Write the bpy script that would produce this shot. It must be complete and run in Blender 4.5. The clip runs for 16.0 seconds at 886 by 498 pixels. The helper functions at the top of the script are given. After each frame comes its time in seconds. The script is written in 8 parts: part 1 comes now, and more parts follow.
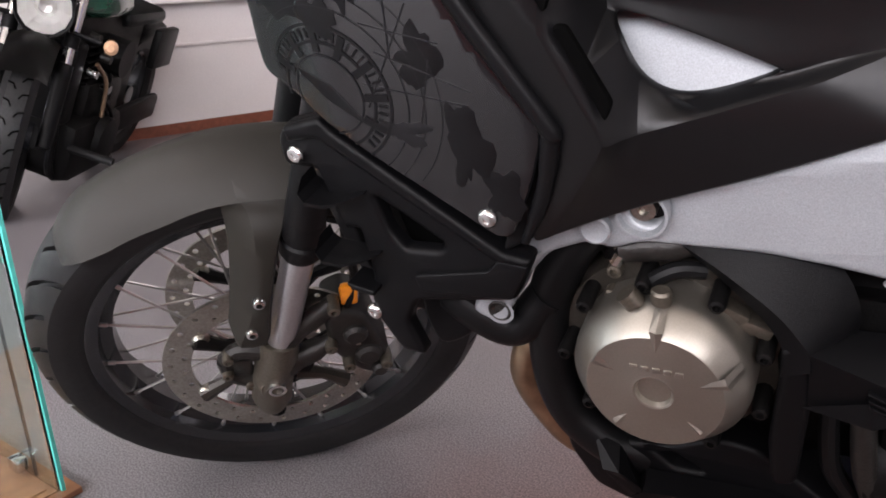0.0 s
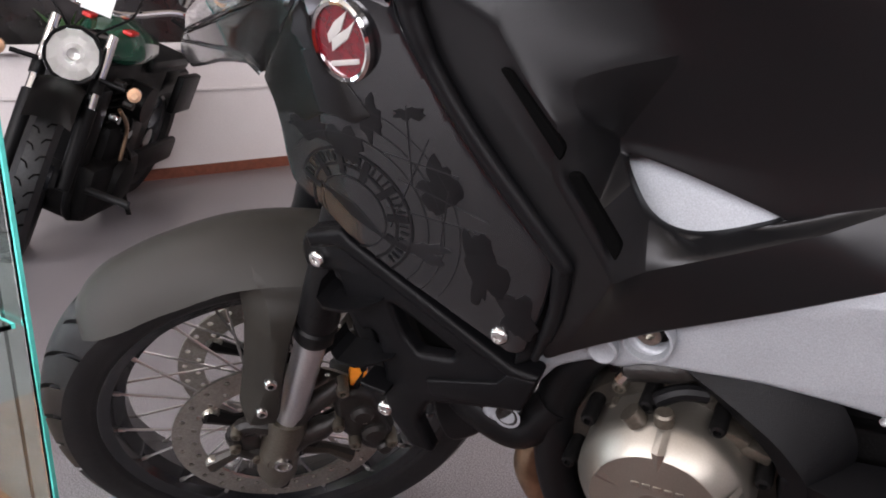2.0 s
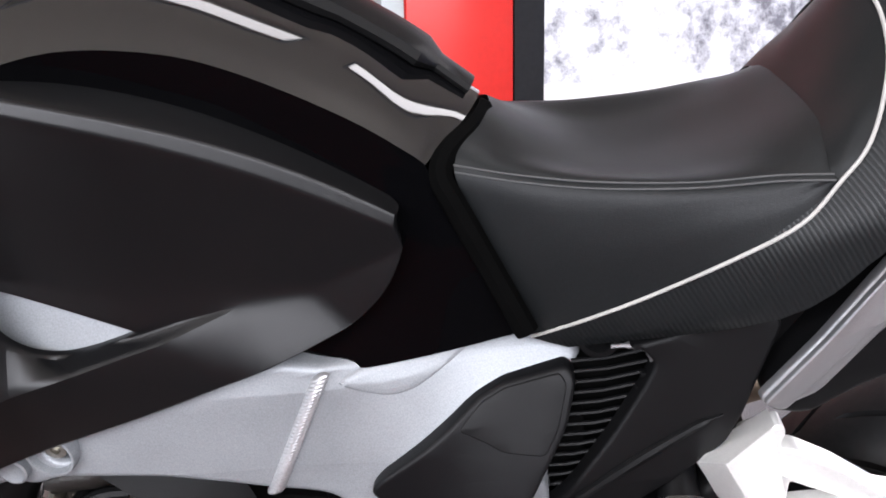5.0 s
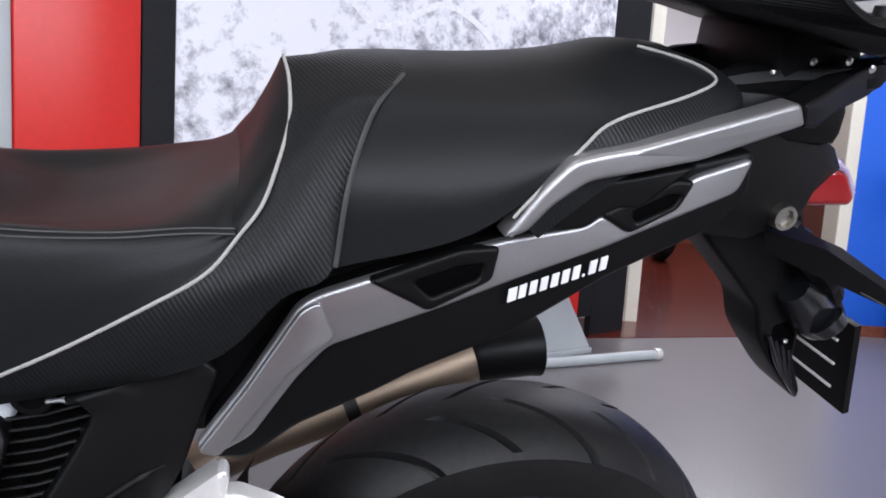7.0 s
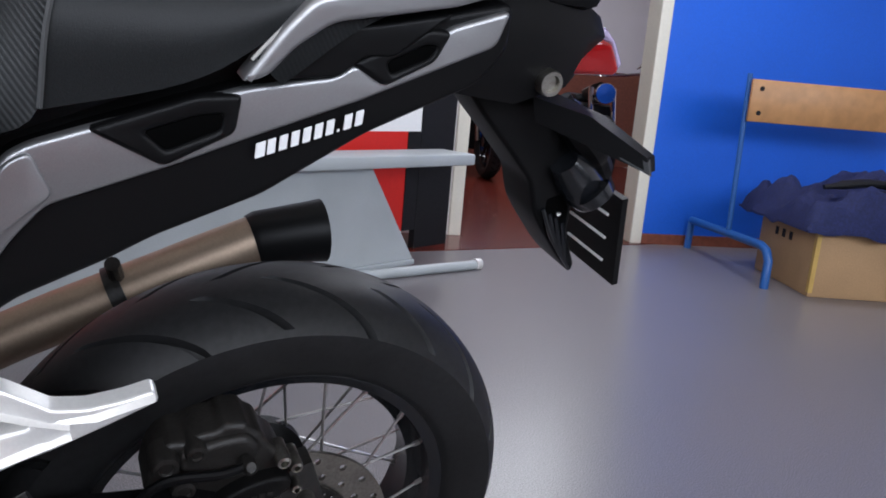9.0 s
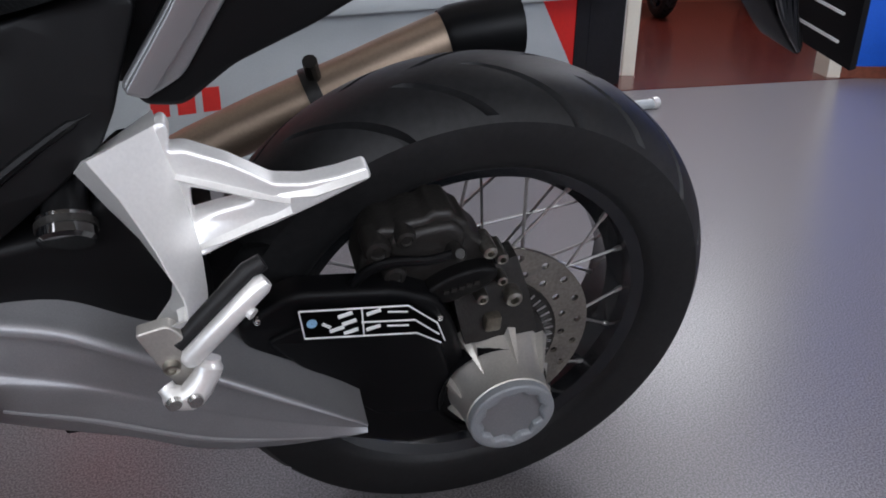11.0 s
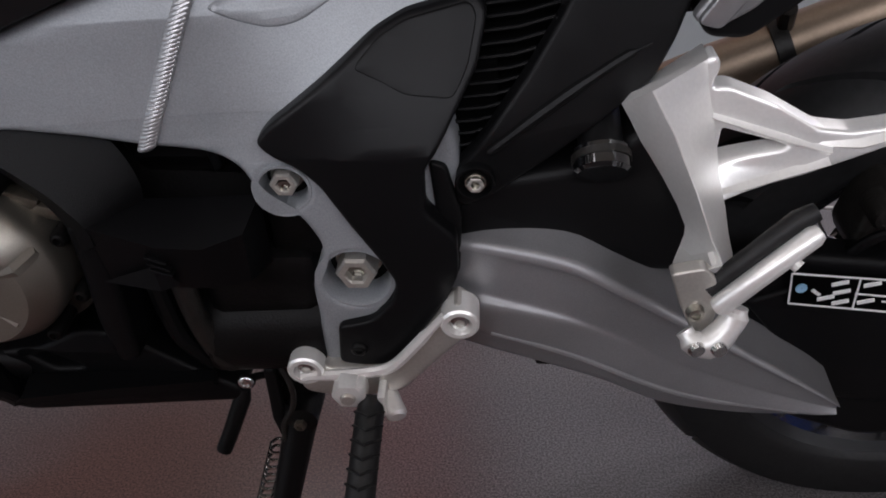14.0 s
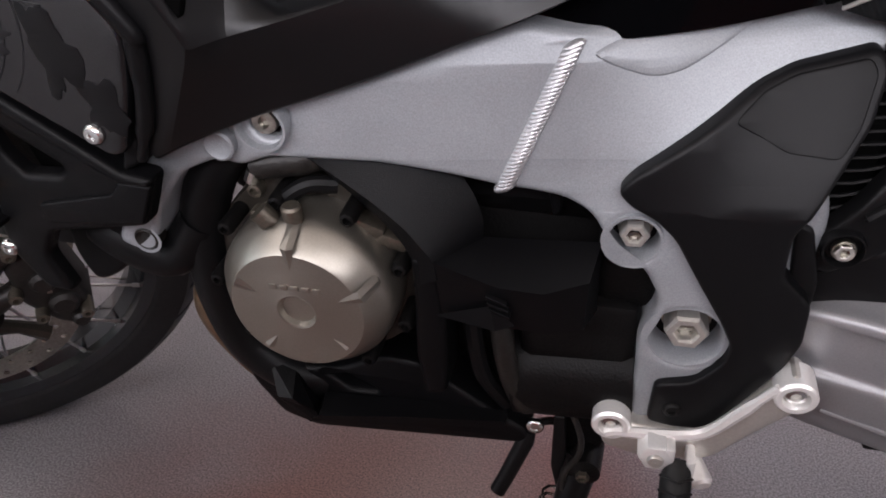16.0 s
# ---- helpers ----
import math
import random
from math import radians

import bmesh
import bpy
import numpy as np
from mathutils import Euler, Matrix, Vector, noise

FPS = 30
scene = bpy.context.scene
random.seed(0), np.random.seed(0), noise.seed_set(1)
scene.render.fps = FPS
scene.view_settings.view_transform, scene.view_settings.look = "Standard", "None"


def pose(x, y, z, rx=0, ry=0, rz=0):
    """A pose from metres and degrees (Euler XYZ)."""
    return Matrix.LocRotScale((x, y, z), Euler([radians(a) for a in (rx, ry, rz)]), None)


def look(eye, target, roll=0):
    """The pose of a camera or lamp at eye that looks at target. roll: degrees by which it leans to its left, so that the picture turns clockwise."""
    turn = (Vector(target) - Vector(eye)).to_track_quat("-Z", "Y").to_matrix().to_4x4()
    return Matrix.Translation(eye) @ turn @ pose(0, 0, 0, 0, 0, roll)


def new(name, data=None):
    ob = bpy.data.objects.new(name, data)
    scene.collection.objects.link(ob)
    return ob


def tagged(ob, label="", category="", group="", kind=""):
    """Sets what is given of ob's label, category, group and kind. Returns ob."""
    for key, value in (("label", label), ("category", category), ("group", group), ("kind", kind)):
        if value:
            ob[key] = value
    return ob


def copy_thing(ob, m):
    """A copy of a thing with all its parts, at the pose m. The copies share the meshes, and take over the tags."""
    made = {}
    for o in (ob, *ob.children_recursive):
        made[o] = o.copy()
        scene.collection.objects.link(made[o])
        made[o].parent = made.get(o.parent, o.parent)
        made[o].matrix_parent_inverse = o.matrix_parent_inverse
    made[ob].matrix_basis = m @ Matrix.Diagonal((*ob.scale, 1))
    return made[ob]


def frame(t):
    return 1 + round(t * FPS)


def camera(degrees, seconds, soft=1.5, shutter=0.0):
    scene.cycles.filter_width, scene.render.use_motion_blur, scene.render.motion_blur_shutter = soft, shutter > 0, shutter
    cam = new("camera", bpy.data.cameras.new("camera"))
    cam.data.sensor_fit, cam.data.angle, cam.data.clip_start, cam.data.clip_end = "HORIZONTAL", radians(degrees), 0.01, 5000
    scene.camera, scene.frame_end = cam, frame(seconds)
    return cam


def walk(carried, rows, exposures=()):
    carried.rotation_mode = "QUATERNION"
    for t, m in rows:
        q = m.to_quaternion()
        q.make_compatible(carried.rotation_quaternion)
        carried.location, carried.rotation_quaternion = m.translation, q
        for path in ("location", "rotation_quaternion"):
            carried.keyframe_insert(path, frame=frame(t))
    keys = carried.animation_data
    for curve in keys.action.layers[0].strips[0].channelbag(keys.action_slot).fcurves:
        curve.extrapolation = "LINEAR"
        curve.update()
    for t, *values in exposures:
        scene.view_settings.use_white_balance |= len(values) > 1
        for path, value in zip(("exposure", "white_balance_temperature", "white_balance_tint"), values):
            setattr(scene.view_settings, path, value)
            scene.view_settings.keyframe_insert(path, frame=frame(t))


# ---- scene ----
PATH = [
    (0, (0.799, -0.942, 0.774), (0.367, -0.101, 0.447), -2.38),
    (0.5, (0.789, -0.947, 0.780), (0.349, -0.112, 0.450), -1.94),
    (1, (0.794, -0.949, 0.796), (0.372, -0.104, 0.466), -0.94),
    (1.5, (0.793, -0.954, 0.816), (0.371, -0.104, 0.502), -0.16),
    (2, (0.797, -0.951, 0.841), (0.352, -0.099, 0.564), 0.00),
    (2.5, (0.813, -0.957, 0.864), (0.364, -0.097, 0.624), -0.41),
    (3, (0.860, -0.951, 0.883), (0.432, -0.072, 0.671), -1.03),
    (3.5, (0.908, -0.940, 0.886), (0.540, -0.033, 0.676), -1.38),
    (4, (0.947, -0.935, 0.886), (0.643, -0.008, 0.665), -1.97),
    (4.5, (1.002, -0.923, 0.903), (0.784, 0.027, 0.681), -1.99),
    (5, (1.066, -0.914, 0.909), (0.965, 0.053, 0.676), -1.26),
    (7.3, (1.297, -0.961, 0.902), (1.947, 0.913, 0.644), 4.3),
    (7.5, (1.314, -0.965, 0.905), (1.671, -0.041, 0.772), 4.76),
    (8, (1.341, -0.968, 0.916), (1.757, -0.067, 0.794), 5.03),
    (8.5, (1.348, -0.963, 0.893), (1.814, -0.089, 0.754), 5.08),
    (9, (1.349, -0.958, 0.845), (1.815, -0.099, 0.631), 4.95),
    (9.2, (1.349, -0.957, 0.832), (2.244, 0.764, 0.344), 4.9),
    (11.3, (1.300, -0.917, 0.744), (1.771, 0.859, -0.047), 0.0),
    (11.5, (1.281, -0.912, 0.737), (1.494, -0.019, 0.342), -0.33),
    (12, (1.248, -0.893, 0.745), (1.393, -0.004, 0.311), -1.07),
    (12.5, (1.204, -0.893, 0.728), (1.294, 0.007, 0.303), -1.79),
    (13, (1.170, -0.888, 0.724), (1.214, 0.015, 0.297), -1.88),
    (13.5, (1.138, -0.883, 0.724), (1.133, 0.022, 0.298), -1.52),
    (14, (1.103, -0.882, 0.724), (1.062, 0.025, 0.306), -0.89),
    (14.5, (1.060, -0.878, 0.723), (0.976, 0.031, 0.316), -0.25),
    (15, (1.018, -0.880, 0.730), (0.892, 0.030, 0.335), 0.05),
    (15.5, (0.977, -0.874, 0.728), (0.802, 0.031, 0.342), 0.07),
    (16, (0.942, -0.880, 0.734), (0.723, 0.017, 0.350), -0.11),
]
cam = camera(58.9, 16.0, soft=1.8, shutter=0.0)
walk(cam, [(t, look(eye, target, roll)) for t, eye, target, roll in PATH],
     [(0, 0.46, 6850, 18), (2.5, 0.32, 6750, 17), (3.3, 0.30, 6550, 14), (4, 0.50, 6550, 13), (5, 0.54, 6500, 13), (7.5, -0.20, 6150, 11), (8.5, -0.27, 6080, 10), (9, -0.36, 6050, 10), (11.5, -0.52, 6250, 11), (12.2, -0.76, 6350, 12), (13, -0.78, 6450, 14), (14, -0.88, 6550, 14), (14.5, -0.82, 6550, 15), (15.2, -0.20, 6700, 17), (16, -0.04, 6750, 18)])

# ---- light ----
world = bpy.data.worlds.new("world")
scene.world = world
world.use_nodes = True
sky = world.node_tree.nodes.new("ShaderNodeTexSky")
sky.sky_type, sky.sun_disc, sky.sun_elevation, sky.sun_rotation = "NISHITA", False, radians(40), radians(200)
world.node_tree.links.new(sky.outputs[0], world.node_tree.nodes["Background"].inputs[0])
world.node_tree.nodes["Background"].inputs[1].default_value = 0.12


def area(name, m, sx, sy, power, color):
    data = bpy.data.lights.new(name, "AREA")
    data.shape, data.size, data.size_y, data.energy, data.color = "RECTANGLE", sx, sy, power, color
    ob = new(name, data)
    ob.matrix_world = m
    return ob


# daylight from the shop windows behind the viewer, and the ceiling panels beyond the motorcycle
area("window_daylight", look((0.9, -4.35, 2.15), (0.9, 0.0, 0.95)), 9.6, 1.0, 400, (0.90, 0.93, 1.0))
# unseen cool fill lamp, added at the front left for the shroud and fairing
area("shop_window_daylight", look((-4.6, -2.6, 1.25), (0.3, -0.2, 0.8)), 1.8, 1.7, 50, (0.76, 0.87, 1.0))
PANELS = ((-1.1, -1.5, 22), (0.9, -0.4, 7), (2.7, -0.4, 9), (0.4, 2.6, 14), (3.9, 1.7, 42), (5.2, 4.4, 70))
for cx, cy, watts in PANELS:
    area("ceiling_panel_light", look((cx, cy, 2.86), (cx, cy, 0)), 1.2, 0.4, watts, (0.98, 0.97, 1.0))



# ---- materials ----
def material(name, color, rough=0.5, metal=0.0, grain=0.0, grain_scale=60.0, bump=0.0, bump_scale=300.0, coat=0.0, stain=0.0, stain_scale=4.0, spec=0.5):
    """A surface with fine grain, slow stains and a fine relief."""
    mat = bpy.data.materials.new(name)
    mat.use_nodes = True
    nt = mat.node_tree
    b = nt.nodes["Principled BSDF"]
    b.inputs["Roughness"].default_value = rough
    b.inputs["Metallic"].default_value = metal
    b.inputs["Coat Weight"].default_value = coat
    b.inputs["Coat Roughness"].default_value = 0.04
    b.inputs["Specular IOR Level"].default_value = spec
    tc = nt.nodes.new("ShaderNodeTexCoord")
    col = nt.nodes.new("ShaderNodeRGB")
    col.outputs[0].default_value = (*color, 1)
    last = col.outputs[0]
    for amount, scale, detail in ((grain, grain_scale, 3), (stain, stain_scale, 6)):
        if amount:
            n = nt.nodes.new("ShaderNodeTexNoise")
            n.inputs["Scale"].default_value, n.inputs["Detail"].default_value = scale, detail
            nt.links.new(tc.outputs["Object"], n.inputs["Vector"])
            ramp = nt.nodes.new("ShaderNodeMapRange")
            ramp.inputs["From Min"].default_value, ramp.inputs["From Max"].default_value = 0.3, 0.7
            ramp.inputs["To Min"].default_value, ramp.inputs["To Max"].default_value = 1 - amount, 1 + amount
            nt.links.new(n.outputs["Fac"], ramp.inputs["Value"])
            mix = nt.nodes.new("ShaderNodeVectorMath")
            mix.operation = "SCALE"
            nt.links.new(last, mix.inputs[0])
            nt.links.new(ramp.outputs[0], mix.inputs["Scale"])
            last = mix.outputs[0]
    nt.links.new(last, b.inputs["Base Color"])
    if bump:
        n = nt.nodes.new("ShaderNodeTexNoise")
        n.inputs["Scale"].default_value, n.inputs["Detail"].default_value = bump_scale, 4
        nt.links.new(tc.outputs["Object"], n.inputs["Vector"])
        bp = nt.nodes.new("ShaderNodeBump")
        bp.inputs["Strength"].default_value, bp.inputs["Distance"].default_value = bump, 0.002
        nt.links.new(n.outputs["Fac"], bp.inputs["Height"])
        nt.links.new(bp.outputs[0], b.inputs["Normal"])
        rr = nt.nodes.new("ShaderNodeMapRange")
        n2 = nt.nodes.new("ShaderNodeTexNoise")
        n2.inputs["Scale"].default_value, n2.inputs["Detail"].default_value = 7, 5
        nt.links.new(tc.outputs["Object"], n2.inputs["Vector"])
        rr.inputs["To Min"].default_value, rr.inputs["To Max"].default_value = max(rough - 0.09, 0.02), min(rough + 0.09, 1)
        nt.links.new(n2.outputs["Fac"], rr.inputs["Value"])
        nt.links.new(rr.outputs[0], b.inputs["Roughness"])
    return mat


COVERBLK = material("black_cover_plastic", (0.005, 0.005, 0.0055), 0.38, spec=0.14, grain=0.15, grain_scale=900, bump=0.08, bump_scale=1500)
MATT = material("matt_black_plastic", (0.0045, 0.0045, 0.0048), 0.42, spec=0.15, grain=0.15, grain_scale=900, bump=0.10, bump_scale=1500)
SATIN = material("satin_black_shroud", (0.0050, 0.0050, 0.0054), 0.32, spec=0.28, grain=0.2, grain_scale=1200, bump=0.06, bump_scale=1800)
ROUGHBLK = material("textured_black_plastic", (0.0032, 0.0032, 0.0036), 0.37, spec=0.12, grain=0.2, grain_scale=900, bump=0.25, bump_scale=1100)
GREYPL = material("grey_metallic_plastic", (0.050, 0.051, 0.054), 0.55, metal=0.15, spec=0.3, grain=0.12, grain_scale=1500, bump=0.04, bump_scale=1800)
FENDER = material("graphite_fender_paint", (0.023, 0.0215, 0.018), 0.52, metal=0.1, spec=0.25, grain=0.10, grain_scale=1400, bump=0.05, bump_scale=1600)
FLANKBLK = material("gloss_black_flank", (0.003, 0.0026, 0.0025), 0.08, spec=0.28, grain=0.1, grain_scale=700)
GLOSS = material("gloss_black_paint", (0.0045, 0.0045, 0.005), 0.05, coat=1.0, grain=0.1, grain_scale=700)
NOSEBLK = material("smooth_black_cowl", (0.004, 0.0035, 0.003), 0.14, spec=0.09, grain=0.1, grain_scale=700)
SILVERP = material("silver_tail_paint", (0.36, 0.36, 0.365), 0.40, metal=0.8, grain=0.08, grain_scale=1700, bump=0.03, bump_scale=1700)
FRAME = material("cast_aluminium_frame", (0.275, 0.29, 0.305), 0.46, metal=0.3, grain=0.13, grain_scale=800, bump=0.05, bump_scale=900, stain=0.15, stain_scale=7)
SLIDER = material("satin_fork_tube", (0.42, 0.42, 0.43), 0.28, metal=0.8, grain=0.06, grain_scale=300)
BRIGHT = material("bright_cast_aluminium", (0.88, 0.87, 0.845), 0.34, metal=0.5, grain=0.03, grain_scale=300, bump=0.03, bump_scale=500)
CASTING = material("silver_hub_casting", (0.56, 0.54, 0.50), 0.36, metal=0.7, grain=0.06, grain_scale=400, bump=0.06, bump_scale=500, stain=0.08, stain_scale=16)
SWING = material("grey_swingarm_paint", (0.30, 0.30, 0.31), 0.45, metal=0.6, grain=0.06, grain_scale=700, bump=0.05, bump_scale=700, stain=0.12, stain_scale=9)
CLUTCH = material("champagne_engine_cover", (0.285, 0.265, 0.23), 0.34, metal=0.85, grain=0.05, grain_scale=700, bump=0.06, bump_scale=900, stain=0.06, stain_scale=14)
ENGINE = material("dark_engine_casting", (0.0042, 0.0040, 0.0040), 0.44, spec=0.14, metal=0.05, grain=0.25, grain_scale=300, bump=0.3, bump_scale=420)
BRONZE = material("dark_bronze_casting", (0.030, 0.026, 0.021), 0.42, metal=0.35, grain=0.2, grain_scale=300, bump=0.2, bump_scale=420)
STEEL = material("bright_steel", (0.62, 0.62, 0.61), 0.22, metal=1.0, grain=0.08, grain_scale=200)
DISC = material("brake_disc_steel", (0.38, 0.365, 0.325), 0.32, metal=1.0, grain=0.16, grain_scale=240, stain=0.15, stain_scale=20)
GOLDLEG = material("bronze_fork_casting", (0.125, 0.11, 0.088), 0.42, metal=0.75, grain=0.15, grain_scale=300, bump=0.15, bump_scale=500)
EXH = material("heat_tinted_exhaust", (0.30, 0.20, 0.13), 0.33, metal=0.9, grain=0.2, grain_scale=60, stain=0.35, stain_scale=18)
SILENCER = material("brushed_silencer_steel", (0.36, 0.275, 0.205), 0.50, metal=0.9, grain=0.06, grain_scale=300, stain=0.1, stain_scale=12)
RUBBER = material("tyre_rubber", (0.010, 0.010, 0.0104), 0.5, spec=0.3, grain=0.25, grain_scale=140, bump=0.08, bump_scale=500, stain=0.25, stain_scale=8)
RIM = material("black_rim", (0.008, 0.009, 0.011), 0.24, grain=0.15, grain_scale=200, coat=0.3)
CALIPER = material("dark_caliper", (0.015, 0.0135, 0.012), 0.45, metal=0.3, grain=0.3, grain_scale=150, bump=0.3, bump_scale=400)
SPOKE = material("dull_steel_spoke", (0.46, 0.45, 0.44), 0.32, metal=0.9, grain=0.1, grain_scale=300)
WELD = material("ground_weld_metal", (0.50, 0.50, 0.51), 0.45, metal=0.8, grain=0.12, grain_scale=400)
SMOKED = material("dark_mirror_lacquer", (0.30, 0.30, 0.31), 0.05, metal=1.0, grain=0.05, grain_scale=300)
PIPING = material("pale_piping", (0.37, 0.36, 0.34), 0.5, grain=0.05)
STITCH = material("grey_stitching", (0.045, 0.046, 0.046), 0.6, grain=0.2, grain_scale=2000)
WHITEINK = material("white_print", (0.80, 0.80, 0.80), 0.4, grain=0.03)
REDINK = material("red_badge_enamel", (0.10, 0.004, 0.008), 0.15, coat=1.0, grain=0.2, grain_scale=120)
AMBER = material("amber_lens", (0.85, 0.28, 0.02), 0.15, coat=1.0, grain=0.1)
REDLENS = material("red_tail_lens", (0.26, 0.004, 0.005), 0.14, coat=1.0, grain=0.05, grain_scale=200)
CLEARLENS = material("pale_violet_lens", (0.46, 0.38, 0.56), 0.12, coat=1.0, grain=0.1, grain_scale=120)
# near-black standing in for shade in gaps and recesses; also the label's ground
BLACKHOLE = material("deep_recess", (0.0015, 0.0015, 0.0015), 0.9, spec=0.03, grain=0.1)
WALLW = material("off_white_wall_paint", (0.72, 0.68, 0.67), 0.7, grain=0.03, grain_scale=120, bump=0.15, bump_scale=160, stain=0.05, stain_scale=1.5)
WALLB = material("blue_wall_paint", (0.006, 0.105, 0.62), 0.55, grain=0.05, grain_scale=90, bump=0.12, bump_scale=160, stain=0.06, stain_scale=1.5)
BASEB = material("red_brown_skirting", (0.19, 0.055, 0.030), 0.5, grain=0.2, grain_scale=40, bump=0.1)
REDFLOOR = material("red_tile_floor", (0.10, 0.016, 0.010), 0.22, grain=0.2, grain_scale=30, stain=0.2)
CREAM = material("cream_door_paint", (0.72, 0.68, 0.58), 0.45, grain=0.03, grain_scale=80, bump=0.05)
REDPANEL = material("red_display_panel", (0.62, 0.022, 0.016), 0.35, grain=0.04, grain_scale=60)
DARKPANEL = material("dark_display_frame", (0.014, 0.014, 0.016), 0.6, spec=0.15, grain=0.1)
GREYMET = material("light_grey_painted_steel", (0.42, 0.45, 0.46), 0.42, grain=0.04, grain_scale=200, bump=0.05, stain=0.06)
BLUEMET = material("blue_painted_tube", (0.02, 0.10, 0.34), 0.4, grain=0.1, grain_scale=90, bump=0.1)
WOOD = material("varnished_beech", (0.46, 0.23, 0.085), 0.4, grain=0.12, grain_scale=18, bump=0.06, bump_scale=90)
CARDBOARD = material("brown_cardboard", (0.42, 0.26, 0.13), 0.75, grain=0.08, grain_scale=140, bump=0.08, stain=0.08)
CLOTH = material("navy_blue_cloth", (0.010, 0.015, 0.075), 0.85, grain=0.3, grain_scale=90, bump=0.4, bump_scale=260)
GREEN = material("dark_green_tank", (0.008, 0.06, 0.035), 0.15, coat=1.0, grain=0.1)
CHROME = material("chrome", (0.75, 0.75, 0.75), 0.08, metal=1.0, grain=0.03)
PAPER = material("white_paper", (0.85, 0.85, 0.84), 0.7, grain=0.02)
ORANGEWOOD = material("plywood_shelf", (0.30, 0.135, 0.065), 0.55, grain=0.2, grain_scale=25, bump=0.05)


def floor_material():
    """Grey vinyl with dark and pale speckles and a soft sheen."""
    mat = material("grey_speckled_vinyl", (0.192, 0.178, 0.185), 0.30, spec=0.6)
    nt = mat.node_tree
    b = nt.nodes["Principled BSDF"]
    base = b.inputs["Base Color"].links[0].from_socket
    tc = nt.nodes.new("ShaderNodeTexCoord")
    for scale, lo, hi, dark, pale in ((330, 0.34, 0.66, 0.50, 1.52), (850, 0.35, 0.65, 0.74, 1.26)):
        n = nt.nodes.new("ShaderNodeTexNoise")
        n.inputs["Scale"].default_value, n.inputs["Detail"].default_value = scale, 1
        nt.links.new(tc.outputs["Object"], n.inputs["Vector"])
        ramp = nt.nodes.new("ShaderNodeMapRange")
        ramp.inputs["From Min"].default_value, ramp.inputs["From Max"].default_value = lo, hi
        ramp.inputs["To Min"].default_value, ramp.inputs["To Max"].default_value = dark, pale
        nt.links.new(n.outputs["Fac"], ramp.inputs["Value"])
        mul = nt.nodes.new("ShaderNodeVectorMath")
        mul.operation = "SCALE"
        nt.links.new(base, mul.inputs[0])
        nt.links.new(ramp.outputs[0], mul.inputs["Scale"])
        base = mul.outputs[0]
    # red bounce light near the motorcycle, painted in as an uneven red-brown tint
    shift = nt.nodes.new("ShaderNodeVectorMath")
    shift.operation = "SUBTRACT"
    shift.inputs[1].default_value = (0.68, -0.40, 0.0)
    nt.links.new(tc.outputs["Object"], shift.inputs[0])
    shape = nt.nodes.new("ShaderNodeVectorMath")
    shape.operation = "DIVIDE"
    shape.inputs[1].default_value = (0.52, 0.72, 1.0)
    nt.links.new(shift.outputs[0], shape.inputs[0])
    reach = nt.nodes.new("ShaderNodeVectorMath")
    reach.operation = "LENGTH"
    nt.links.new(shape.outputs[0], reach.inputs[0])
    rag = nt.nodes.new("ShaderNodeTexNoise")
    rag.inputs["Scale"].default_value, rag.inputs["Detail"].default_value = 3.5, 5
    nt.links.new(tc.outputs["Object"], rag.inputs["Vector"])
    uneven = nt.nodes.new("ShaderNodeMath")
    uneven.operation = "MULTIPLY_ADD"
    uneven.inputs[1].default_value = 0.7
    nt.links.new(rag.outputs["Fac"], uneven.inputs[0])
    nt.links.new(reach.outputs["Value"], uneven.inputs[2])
    red_bounce = nt.nodes.new("ShaderNodeMapRange")
    red_bounce.interpolation_type = "SMOOTHSTEP"
    red_bounce.inputs["From Min"].default_value, red_bounce.inputs["From Max"].default_value = 1.55, 0.85
    nt.links.new(uneven.outputs[0], red_bounce.inputs["Value"])
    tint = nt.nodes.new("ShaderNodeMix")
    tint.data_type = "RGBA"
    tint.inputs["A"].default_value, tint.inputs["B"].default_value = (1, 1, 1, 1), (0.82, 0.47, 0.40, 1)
    nt.links.new(red_bounce.outputs[0], tint.inputs["Factor"])
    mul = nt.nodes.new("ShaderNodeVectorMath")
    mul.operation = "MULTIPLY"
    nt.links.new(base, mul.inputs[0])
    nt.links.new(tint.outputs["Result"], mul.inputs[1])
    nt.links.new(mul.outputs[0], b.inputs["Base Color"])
    return mat


def glass_material(name, color=(0.9, 1.0, 0.97)):
    mat = bpy.data.materials.new(name)
    mat.use_nodes = True
    b = mat.node_tree.nodes["Principled BSDF"]
    b.inputs["Base Color"].default_value = (*color, 1)
    b.inputs["Roughness"].default_value = 0.02
    b.inputs["Transmission Weight"].default_value = 1.0
    b.inputs["IOR"].default_value = 1.45
    return mat


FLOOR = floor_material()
GLASS = glass_material("clear_glass")
EDGEGLASS = material("green_glass_edge", (0.10, 0.62, 0.55), 0.15, grain=0.1, grain_scale=80)
LENS = glass_material("headlamp_glass", (1, 1, 1))


